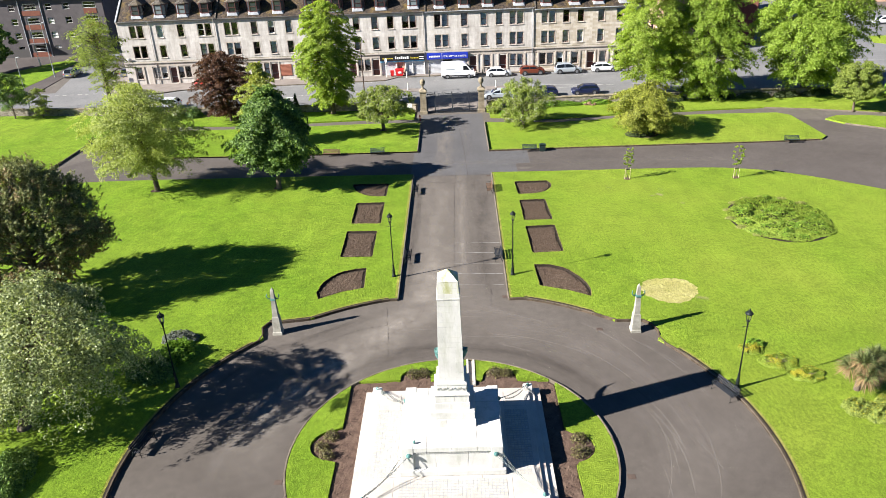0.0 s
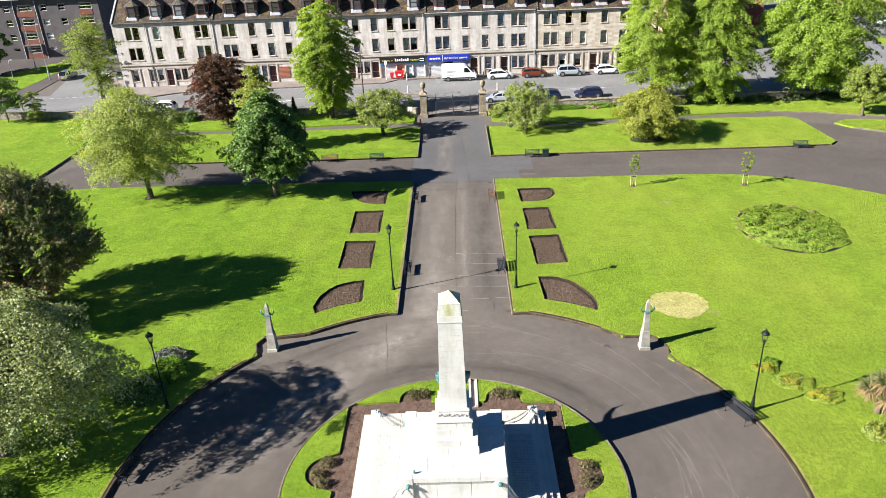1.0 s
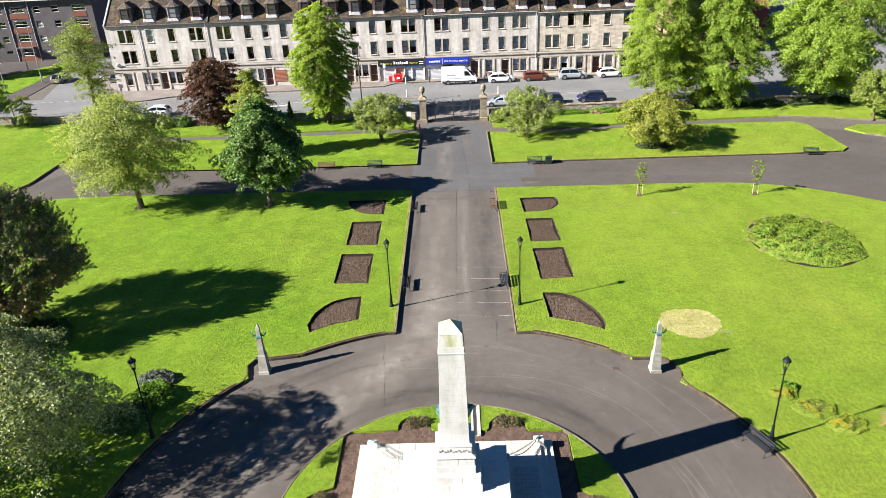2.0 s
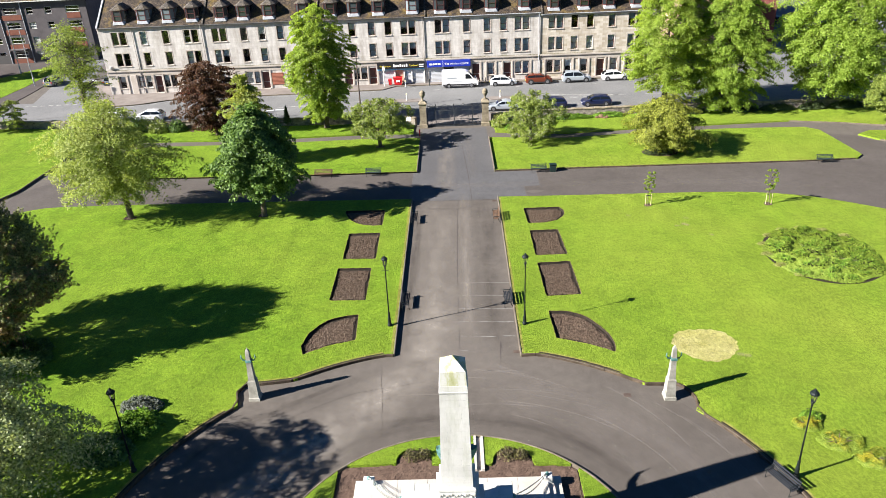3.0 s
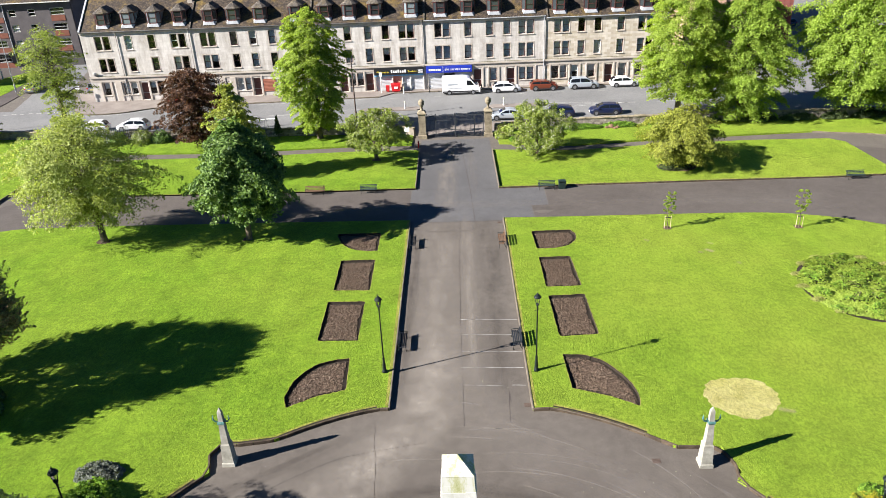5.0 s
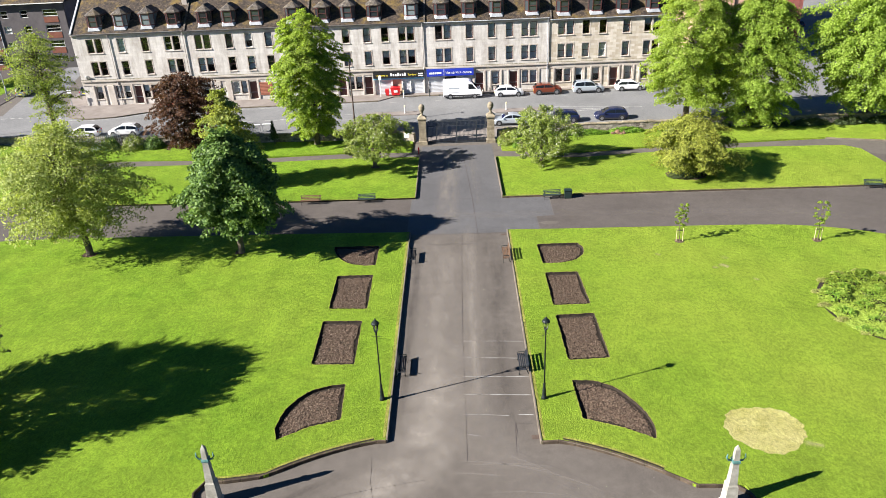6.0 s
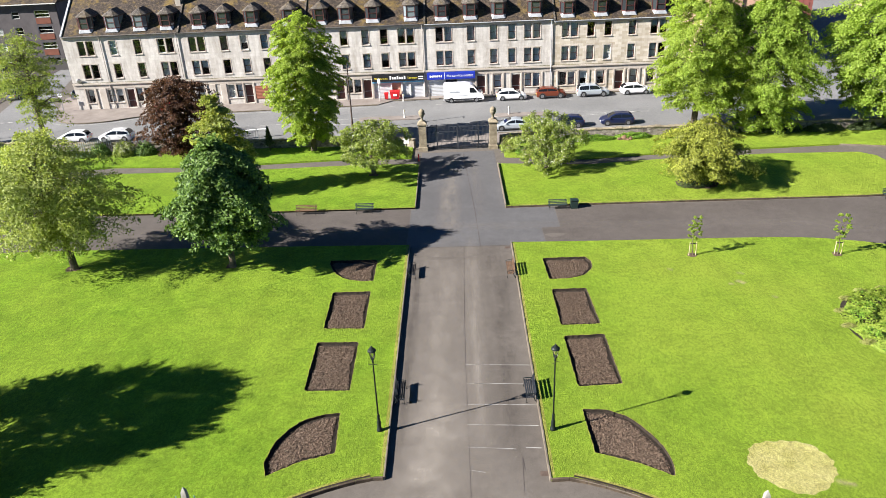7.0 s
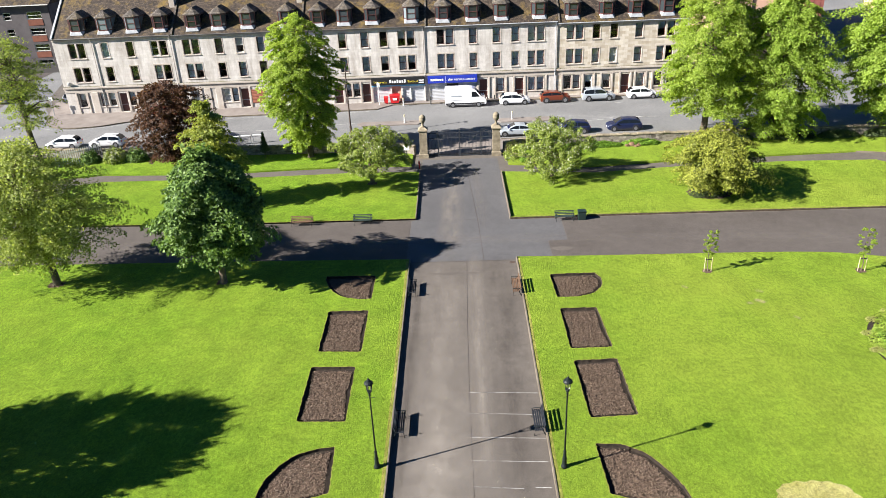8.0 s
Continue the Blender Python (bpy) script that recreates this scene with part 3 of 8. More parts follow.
BEDS_WEST = [dug(p, 3 + i) for i, p in enumerate(BEDS_WEST)]
BEDS_EAST = [dug(p, 9 + i) for i, p in enumerate(BEDS_EAST)]
WEST_ARC = arc(CX, CY, RING, 222, 136, 34) + [(-13.55, 10.5), (-13.2, 11.3), (-12.1, 11.3)] + arc(CX, CY, RING, 126, 102, 10)[1:-1] + [(-4.22, 14.0)]
EAST_ARC = [(4.06, 13.6)] + arc(CX, CY, RING, 74, 52, 9)[1:] + [(11.1, 10.25), (13.4, 10.15), (13.85, 8.3)] + arc(CX, CY, RING, 38, -45, 33)
CROSS_WEST = smooth_line([(-4.22, 40.45), (-14, 40.9), (-25, 41.3), (-36, 41.6), (-42, 41.0), (-45.5, 37)], 4)
CROSS_EAST = smooth_line([(45, 27.5), (40.9, 31.9), (34.2, 36.9), (29.0, 39.0), (24.9, 39.6), (18.6, 39.85), (10, 40.1), (4.16, 40.35)], 4)
MID_WEST = [(-4.1, 49.1), (-16, 49.3), (-29, 49.8), (-38, 50.3), (-41.5, 55), (-40.5, 61.6), (-38, 62.5), (-29.5, 62.2), (-22, 62.2), (-11, 62.6), (-4.3, 62.2)]
MID_EAST = [(4.25, 61.4), (13.5, 60.0), (23, 61.1), (33.5, 61.5), (42.4, 61.0), (43.6, 59.5), (43.6, 49.6), (42.6, 48.5), (36.6, 48.3), (23.8, 48.5), (14, 48.6), (4.25, 48.6)]
VERGE_WEST = [(-5.2, 64.6), (-10.7, 65.1), (-22.8, 64.4), (-30.3, 64.4), (-39.4, 65.2), (-44.5, 64), (-47, 59.2), (-46.7, 46.9), (-49.5, 36), (-64, 14), (-120, 10), (-120, 76), (-64, 73.8), (-40, 70.9), (-5.2, 69.6)]
VERGE_EAST = [(5.2, 69.6), (24, 70.0), (75, 69.4), (75, 50.5), (64, 55.6), (56, 58.9), (48, 62.4), (42, 64.2), (23.5, 63.3), (13.9, 62.2), (5.2, 64.0)]
TIP_EAST = [(47.0, 57.2), (49, 58.6), (52.5, 58.2), (75, 47.5), (75, 38), (52, 51.8), (48.2, 55.0)]


def lawn(name, outline, holes=(), label="bright green mown lawn with raised edges"):
    return tagged(part(name, sheet(outline, holes, LAWN, 0.2), "grass"), label, "lawn", kind="structure")


DRY = [(15.9 + 2.05 * math.cos(a) * (1 + 0.03 * math.sin(11 * a) + 0.025 * math.sin(23 * a)), 14.15 + 1.85 * math.sin(a) * (1 + 0.08 * math.sin(3 * a) + 0.03 * math.cos(17 * a))) for a in (i * math.pi / 48 for i in range(96))]
lawn("lawn_west", WEST_ARC + CROSS_WEST + [(-60, 12), (-75, -50), (-14, -50)], BEDS_WEST, "bright green mown lawn with rectangular beds cut out")
lawn("lawn_east", EAST_ARC + [(14, -50), (75, -50), (60, 5)] + CROSS_EAST, BEDS_EAST, "bright green mown lawn with rectangular beds cut out")
lawn("lawn_mid_west", MID_WEST)
lawn("lawn_mid_east", MID_EAST)
lawn("lawn_verge_west", VERGE_WEST)
lawn("lawn_verge_east", VERGE_EAST)
lawn("lawn_tip_east", TIP_EAST)

bm = sheet(DRY, (), LAWN + 0.005)
tagged(part("dry_patch", bm, "straw"), "bleached straw coloured patch of dead turf in the lawn", "dry grass", kind="structure")


def inside(p, poly):
    hit = False
    for (x0, y0), (x1, y1) in zip(poly, poly[1:] + poly[:1]):
        if (y0 > p[1]) != (y1 > p[1]) and p[0] < (x1 - x0) * (p[1] - y0) / (y1 - y0) + x0:
            hit = not hit
    return hit


def soil_bed(name, poly, material, label, step=0.14, lift=0.03, rough=0.045, category="flower bed", chips=0):
    """Dug earth: a rough sheet of clods a little below the turf, closed by its edge."""
    bm = sheet(poly, (), lift - 0.022)
    xs, ys = [p[0] for p in poly], [p[1] for p in poly]
    nx, ny = int((max(xs) - min(xs)) / step) + 2, int((max(ys) - min(ys)) / step) + 2
    grid = {}
    centre = Vector((sum(xs) / len(xs), sum(ys) / len(ys)))
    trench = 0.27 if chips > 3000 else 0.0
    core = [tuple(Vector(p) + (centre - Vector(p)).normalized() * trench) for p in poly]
    for i in range(nx):
        for j in range(ny):
            x, y = min(xs) + i * step, min(ys) + j * step
            if inside((x, y), core):
                h = noise.fractal(Vector((x * 3.1, y * 3.1, 3)), 1.0, 2.0, 4) * rough + noise.noise(Vector((x * 11, y * 11, 0))) * rough * 0.7
                grid[i, j] = bm.verts.new((x + random.uniform(-0.04, 0.04), y + random.uniform(-0.04, 0.04), land(y) + lift + 0.02 + h))
    made = 0
    for i, j in grid:
        q = [grid.get(k) for k in ((i, j), (i + 1, j), (i + 1, j + 1), (i, j + 1))]
        if all(q):
            bm.faces.new(q)
            made += 1
    floor_faces = len(bm.faces) - made
    bed = tagged(part(name, bm, material), label, category)
    # The trench floor is near-black, much darker than the dug soil above it.
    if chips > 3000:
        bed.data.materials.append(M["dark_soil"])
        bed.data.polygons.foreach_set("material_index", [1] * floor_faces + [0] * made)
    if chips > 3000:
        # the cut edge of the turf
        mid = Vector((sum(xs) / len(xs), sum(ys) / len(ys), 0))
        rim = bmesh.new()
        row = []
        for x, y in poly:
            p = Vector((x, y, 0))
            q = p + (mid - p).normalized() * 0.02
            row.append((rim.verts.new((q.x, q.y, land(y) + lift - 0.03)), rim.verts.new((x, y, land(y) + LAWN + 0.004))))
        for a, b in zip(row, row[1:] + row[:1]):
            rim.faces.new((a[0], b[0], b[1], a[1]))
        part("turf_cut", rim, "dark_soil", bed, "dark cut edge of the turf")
        lip = bmesh.new()
        row = []
        for i, (x, y) in enumerate(poly):
            p = Vector((x, y, 0))
            out = (p - mid).normalized()
            w = 0.045 + 0.03 * noise.noise(Vector((x * 2.1, y * 2.1, 5)))
            row.append((lip.verts.new((x, y, land(y) + LAWN + 0.0045)), lip.verts.new((x + out.x * w, y + out.y * w, land(y) + LAWN + 0.0045))))
        for a, b in zip(row, row[1:] + row[:1]):
            lip.faces.new((a[0], b[0], b[1], a[1]))
        bmesh.ops.recalc_face_normals(lip, faces=lip.faces[:])
        for f in lip.faces:
            if f.normal.z < 0:
                f.normal_flip()
        part("turf_lip", lip, "edge_turf", bed, "dry yellowish lip of the turf")
    if chips:
        rng = np.random.default_rng(len(poly) + int(abs(xs[0]) * 10))
        spots = np.array([(x, y, land(y) + lift + 0.03 + rough * 0.6) for x, y in ((rng.uniform(min(xs), max(xs)), rng.uniform(min(ys), max(ys))) for _ in range(chips)) if inside((x, y), core)])
        tilt = rng.normal(size=spots.shape) * 0.5 + np.array([0, 0, 1.0])
        tilt /= np.linalg.norm(tilt, axis=1, keepdims=True)
        spots[:, 2] += rng.uniform(-0.05, 0.03, len(spots))
        litter = part_of("bark_litter", leaf_cloud("bark_litter", spots, tilt, rng.uniform(0.04, 0.12, len(spots)), rng, 1.0, 0.45), "chip", bed, "coarse brown bark chips")
        tagged(litter, kind="stuff")
    return bed


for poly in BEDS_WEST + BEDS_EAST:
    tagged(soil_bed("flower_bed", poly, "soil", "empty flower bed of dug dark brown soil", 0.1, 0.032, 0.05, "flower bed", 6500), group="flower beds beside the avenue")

# the island: lawn ring with an inner brown border
WEST_BAY = arc(-6.85, -1.85, 1.17, 250, 108, 10)
EAST_BAY = arc(6.25, -2.4, 1.25, 82, -80, 10)
NORTH_WEST_BAY = arc(-2.45, 4.1, 0.95, 190, -10, 10)
NORTH_EAST_BAY = arc(2.75, 3.95, 1.05, 185, -5, 10)
BORDER_WEST = [(-6.5, -8.2), (-6.45, -3.2)] + WEST_BAY + [(-6.42, -0.4), (-6.4, 3.47)]
BORDER_EAST = [(6.05, 3.2), (6.08, -0.9)] + EAST_BAY + [(6.3, -3.9), (6.4, -8.2)]
BORDER_NORTH = [(-5.97, 3.86), (-3.45, 3.92)] + NORTH_WEST_BAY + [(-1.45, 3.82), (0.72, 3.75)]
BORDER_NORTH_EAST = [(1.26, 3.72), (1.6, 3.72)] + NORTH_EAST_BAY + [(3.9, 3.66), (5.72, 3.56)]
BORDER = BORDER_WEST + BORDER_NORTH + BORDER_NORTH_EAST + BORDER_EAST


def on_isle(p):
    return math.degrees(math.atan2(p[1] - IY, p[0] - IX))


EDGE = ISLE - 0.12
a0, a1 = on_isle((-6.4, 3.47)), on_isle((6.05, 3.2))
lawn("lawn_island", arc(IX, IY, EDGE, a0, a1 + 360, 52) + BORDER_EAST + BORDER_WEST, (), "ring of mown lawn round the memorial")
a0, a1 = on_isle((0.72, 5.93)), on_isle((-5.97, 3.86))
lawn("lawn_island_north_west", arc(IX, IY, EDGE, a0, a1, 14) + BORDER_NORTH, (), "strip of mown lawn behind the memorial")
a0, a1 = on_isle((5.72, 3.56)), on_isle((1.26, 5.85))
lawn("lawn_island_north_east", arc(IX, IY, EDGE, a0, a1, 12) + BORDER_NORTH_EAST, (), "strip of mown lawn behind the memorial")
soil_bed("island_border", BORDER, "mulch", "brown mulched border round the memorial steps", 0.1, 0.05, 0.028, "flower bed", 2900)
tagged(part("stone_path", boxes((0.73, 0.86, 3.3, 5.9, 0.02, 0.235), (0.86, 1.12, 3.3, 5.88, 0.02, 0.1)), "step_stone"), "narrow pale stone strip across the island lawn", "path", kind="structure")
tagged(part("stone_edge", boxes((1.122, 1.25, 3.3, 5.85, 0.02, 0.235)), "step_stone"), "thin pale stone edging beside the strip", "edging", kind="structure")

KERB = soft_box(-0.438, 0.438, -0.05, 0.05, -0.1, 0.235, 0.015)
KERB_MESH = bpy.data.meshes.new("kerb_stone")
KERB.to_mesh(KERB_MESH)
KERB.free()
KERB_MESH.materials.append(M["kerb"])


OLD_KERB_MESH = KERB_MESH.copy()
OLD_KERB_MESH.materials[0] = M["old_kerb"]


def kerb(points, label="line of pale concrete kerb stones along the lawn", lift=0.0, low=1.0, step=0.9, mesh=KERB_MESH):
    run = thing("kerb", label, "kerb", kind="structure")
    pts = [Vector((x, y, 0)) for x, y in points]
    left, i, p = step, 0, pts[0]
    stops = [p]
    while i < len(pts) - 1:
        d = (pts[i + 1] - p).length
        if d < left:
            left -= d
            i += 1
            p = pts[i]
        else:
            p = p + (pts[i + 1] - p).normalized() * left
            left = step
            stops.append(p)
    if (pts[-1] - stops[-1]).length > 0.2:
        stops.append(pts[-1])
    for a, b in zip(stops, stops[1:]):
        c = (a + b) / 2
        stone = part_of("kerb_stone", mesh, None, run)
        turn = math.atan2(b.y - a.y, b.x - a.x)
        dip = math.atan2(land(b.y) - land(a.y), (b - a).length)
        stone.matrix_basis = Matrix.Translation((c.x, c.y, land(c.y) + lift + random.uniform(-0.008, 0.008))) @ Euler((0, -dip, turn + random.uniform(-0.008, 0.008))).to_matrix().to_4x4() @ Matrix.Diagonal(((b - a).length / 0.89, 1, low, 1))
    return run


kerb([(-4.18, 14.0), (-4.18, 40.4)])
kerb([(4.02, 13.6), (4.12, 40.3)])
kerb(WEST_ARC, "line of earthy brown kerb stones round the ring road", -0.03, mesh=OLD_KERB_MESH)
kerb(EAST_ARC, "line of earthy brown kerb stones round the ring road", -0.03, mesh=OLD_KERB_MESH)
kerb(arc(IX, IY, ISLE - 0.05, 95, -265, 90), "ring of pale kerb stones round the island lawn", -0.03)
kerb([(-4.1, 49.1), (-4.2, 62.2)])
kerb([(4.25, 48.6), (4.25, 61.4)], "line of tall kerb stones along the avenue", low=1.7)
kerb(MID_EAST[5:], "line of low earthy kerb stones along the lawn", lift=-0.075, mesh=OLD_KERB_MESH)
kerb(MID_WEST[:4], "line of low earthy kerb stones along the lawn", lift=-0.075, mesh=OLD_KERB_MESH)
kerb([(-47, 59.2), (-46.7, 46.9), (-49.5, 36)])
kerb(VERGE_EAST[4:8], lift=-0.06)
kerb(TIP_EAST, lift=-0.06)

def turf_edge(points, shift, width=0.16, material="edge_turf"):
    """A thin strip beside a kerb: scorched turf unless another material is given."""
    pts = [Vector((x, y, 0)) for x, y in points]
    inner = []
    for i, p in enumerate(pts):
        d = (pts[min(i + 1, len(pts) - 1)] - pts[max(i - 1, 0)]).normalized()
        inner.append(tuple((p + Vector((-d.y, d.x, 0)) * shift)[:2]))
    strip("turf_edge", material, inner, width, LAWN + 0.006, "thin strip by the kerb: yellowed turf, pale kerb or shade-darkened soil", "turf")


# tarmac repairs, seams and parking lines on the avenue
def strip(name, material, points, width, lift, label, category, kind="structure"):
    bm = bmesh.new()
    pts = [Vector((x, y, 0)) for x, y in points]
    row = []
    for i, p in enumerate(pts):
        d = (pts[min(i + 1, len(pts) - 1)] - pts[max(i - 1, 0)]).normalized()
        s = Vector((-d.y, d.x, 0)) * width / 2
        row.append((bm.verts.new(p + s), bm.verts.new(p - s)))
    for (a, b), (c, d) in zip(row, row[1:]):
        bm.faces.new((a, b, d, c))
    bmesh.ops.recalc_face_normals(bm, faces=bm.faces[:])
    for f in bm.faces:
        if f.normal.z < 0:
            f.normal_flip()
    return tagged(part(name, follow(bm, lift), material), label, category, kind=kind)


turf_edge([(-4.2, 14.2), (-4.2, 40.2)], 0.14)
turf_edge([(4.14, 40.1), (4.04, 13.8)], 0.14)
turf_edge(MID_EAST[7:], -0.12, 0.14)
turf_edge(MID_WEST[:4][::-1], -0.12, 0.14)
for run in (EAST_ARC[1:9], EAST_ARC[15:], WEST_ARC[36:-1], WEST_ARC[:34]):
    # Soil strip behind the kerb, with the trench's shadow put into its colour.
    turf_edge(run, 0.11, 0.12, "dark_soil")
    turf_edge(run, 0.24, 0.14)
for run, side in ((EAST_ARC[1:9], -0.085), (EAST_ARC[13:], -0.085)):
    turf_edge(run, side, 0.05, "kerb")


def track(points, width, material="track", lift=0.003):
    """A band worn by tyres along a curve."""
    pts = [Vector((*p, 0)) for p in smooth_line(points, 8)]
    bm = bmesh.new()
    uv = bm.loops.layers.uv.new("UVMap")
    ends = bm.loops.layers.uv.new("Ends")
    row, far = [], 0.0
    for i, p in enumerate(pts):
        far += (p - pts[i - 1]).length if i else 0.0
        d = (pts[min(i + 1, len(pts) - 1)] - pts[max(i - 1, 0)]).normalized()
        s = Vector((-d.y, d.x, 0)) * width / 2
        row.append([(bm.verts.new((q.x, q.y, land(q.y) + lift + 0.0025)), (u, far), (i / (len(pts) - 1), 0.5)) for q, u in ((p - s, 0.0), (p, 0.5), (p + s, 1.0))])
    for a, b in zip(row, row[1:]):
        for k in (0, 1):
            quad = (a[k], b[k], b[k + 1], a[k + 1])
            f = bm.faces.new([q[0] for q in quad])
            for loop, (_, c, e) in zip(f.loops, quad):
                loop[uv].uv = c
                loop[ends].uv = e
    bm.normal_update()
    for f in bm.faces:
        if f.normal.z < 0:
            f.normal_flip()
    return tagged(part("tyre_track", bm, material), "faint worn tyre track in the tarmac", "tyre track", kind="structure")


DISC = arc(CX, CY, RING - 0.03, -90, 270, 96)
tagged(part("ring_road", sheet([(x, min(y, 13.3)) for x, y in DISC[:-1]], (), 0.0022), "ring_worn"), "dark worn tarmac of the ring road", "road", kind="structure")


for a, b, w in (((19.5, 32.7), (20.1, 32.1), 0.7), ((20.0, 33.9), (20.5, 33.5), 0.5), ((18.9, 32.3), (19.2, 32.0), 0.5), ((21.2, 30.4), (21.5, 30.0), 0.45), ((17.4, 13.0), (18.4, 12.6), 0.6), ((15.2, 34.8), (15.6, 34.4), 0.4)):
    scuff = track([a, ((a[0] + b[0]) / 2 + 0.1, (a[1] + b[1]) / 2), b], w, "scuff", LAWN + 0.004)
    tagged(scuff, "small bare scuff in the lawn", "worn turf")
track([(-1.5, 43), (-1.5, 32), (-1.6, 22), (-1.8, 15.0), (-3.0, 11.0)], 3.4, "avenue_track", 0.0058)
track([(0.75, 43), (0.75, 32), (0.8, 22), (0.8, 14)], 1.5, "avenue_track", 0.006)
track([(2.5, 42), (2.5, 32), (2.5, 22), (2.5, 13.5)], 2.6, "dark_track", 0.0062)
track([(-3.5, 42), (-3.5, 30), (-3.5, 20), (-3.6, 14.5)], 1.2, "dark_track", 0.0066)
track([(-1.3, 30), (-1.5, 18), (-2.6, 12.6), (-5.4, 8.6), (-8.6, 5.0), (-11.0, 1.0), (-12.0, -5)], 4.6, "dust", 0.007)
track([(0.6, 24), (0.9, 15.5), (3.0, 11.0), (7.0, 8.6), (10.5, 5.4), (13.0, 1.0), (13.6, -5)], 3.6, "track", 0.0074)
track([(-1.8, 13.0), (-4.3, 10.2), (-7.0, 7.1), (-9.6, 4.8), (-11.6, 1.6), (-12.9, -2.5), (-12.6, -8)], 1.3, "track", 0.0038)
track([(0.9, 13.4), (2.6, 9.6), (5.2, 7.6), (7.9, 5.2), (9.9, 2.0), (10.9, -1.2), (11.2, -6)], 1.5, "track", 0.0034)
track([(2.3, 13.5), (3.6, 11.5), (7.2, 9.4), (10.4, 6.2), (12.6, 2.4), (13.5, -1.5), (13.2, -7)], 0.9, "track", 0.0042)
track([(-15.2, 3.5), (-13.2, 7.0), (-9.6, 9.4), (-5.4, 12.3)], 1.1, "dark_track", 0.005)
track([(-9.6, 2.0), (-7.4, 4.9), (-4.0, 7.0), (0, 7.5), (4.0, 6.8), (7.4, 4.5), (9.5, 1.2)], 1.6, "dark_track", 0.0054)
track([(-40, 45.6), (-22, 45.0), (-6, 44.6), (6, 44.2), (20, 43.5), (30, 42.4), (38, 39.0)], 2.2, "track", 0.0064)
track([(-1.0, 41), (-0.9, 56), (-0.5, 66)], 2.6, "avenue_track", 0.003)
track([(1.9, 46), (1.8, 56), (1.4, 66)], 1.4, "track", 0.0036)
for line in ([(5.8, 10.9), (9.5, 7.5), (12.4, 3.5), (13.35, 0.1), (13.6, -2.8)], [(2.5, 13.2), (7.2, 10.0), (10.6, 7.2), (12.8, 3.7)], [(-12.0, 6.4), (-7.0, 9.9), (-2.0, 11.2)], [(11.9, 0.7), (12.3, -0.5), (12.9, -2.4)]):
    bent = smooth_line(line, 6)
    strip("tarmac_crack", "patch", [(x + random.uniform(-0.05, 0.05), y + random.uniform(-0.05, 0.05)) for x, y in bent], 0.016, 0.0095, "thin dark crack in the tarmac", "crack")
for y, x1 in ((23.57, 3.95), (21.69, 3.6), (19.74, 3.95), (17.99, 3.87), (16.2, 2.5), (14.54, 0.9)):
    strip("parking_line", "line", [(0.03, y), (x1 * 0.5, y - 0.1), (x1, y - 0.22)], 0.042, 0.0085, "thin worn white parking line on the avenue", "road marking")
strip("tarmac_seam", "patch", [(0.1, 12.4), (0.05, 23.6), (0.1, 31), (0.25, 40.3)], 0.03, 0.009, "dark seam along the middle of the avenue", "seam")
strip("parking_line", "line", [(3.05, 16.05), (3.85, 16.0)], 0.05, 0.0085, "thin worn white parking line on the avenue", "road marking")
strip("tarmac_crack", "patch", [(-4.9, 12.9), (-4.83, 12.2), (-4.8, 11.2), (-4.6, 10.1), (-4.52, 8.9), (-4.5, 8.1), (-4.42, 7.4), (-4.36, 6.2)], 0.02, 0.0095, "thin dark crack in the tarmac", "crack")
rng = np.random.default_rng(33)
for k in range(26):
    r, a0 = rng.uniform(9.9, 16.6), rng.uniform(-25, 95)
    a1 = a0 + rng.uniform(10, 40)
    grow = rng.uniform(-1.4, 1.4)
    scrape = track([(IX + (r + grow * t) * math.cos(radians(a0 + (a1 - a0) * t)), IY + (r + grow * t) * math.sin(radians(a0 + (a1 - a0) * t))) for t in (0, 0.33, 0.67, 1) if IY + (r + grow * t) * math.sin(radians(a0 + (a1 - a0) * t)) < 13.0] or [(11.0, 1.0), (10.6, 3.0)], rng.uniform(0.07, 0.16), "scrape", 0.0086)
    tagged(scrape, "thin pale scrape in the tarmac")
for line in ([(-1.06, 6.73), (-1.48, 6.74), (-2.73, 6.41), (-2.71, 6.07)], [(0.7, 6.52), (1.57, 6.4), (1.56, 6.12)], [(2.67, 12.73), (2.79, 15.3), (3.75, 15.25)]):
    strip("tarmac_seam", "patch", line, 0.03, 0.0092, "thin dark cut round a tarmac repair", "seam")
strip("tarmac_seam", "patch", [(2.8, 15.35), (2.85, 14.45)], 0.04, 0.0095, "short dark joint in the tarmac", "seam")
strip("tarmac_seam", "patch", [(-4.0, 40.2), (4.0, 40.1)], 0.08, 0.004, "dark seam across the end of the avenue", "seam")
strip("tarmac_seam", "patch", [(1.6, 40.2), (1.4, 48), (0.6, 66)], 0.05, 0.004, "dark seam towards the gates", "seam")
strip("tarmac_seam", "patch", [(-4.1, 49), (4.2, 48.6)], 0.04, 0.004, "dark seam across the path", "seam")
tagged(part("tarmac_patch", sheet([(7.0, 40.5), (18.6, 40.05), (29, 39.2), (34.3, 37.1), (41, 32.1), (46, 27), (74, 20), (74, 37.5), (52, 51.5), (47.5, 55.2), (46.6, 57.2), (44, 58.4), (43.8, 49.4), (42.6, 48.3), (36.6, 48.1), (14, 48.4), (8.7, 48.4), (8.6, 43.7), (7.0, 43.6)], (), 0.004), "ring"), "darker relaid tarmac on the cross path", "tarmac", kind="structure")
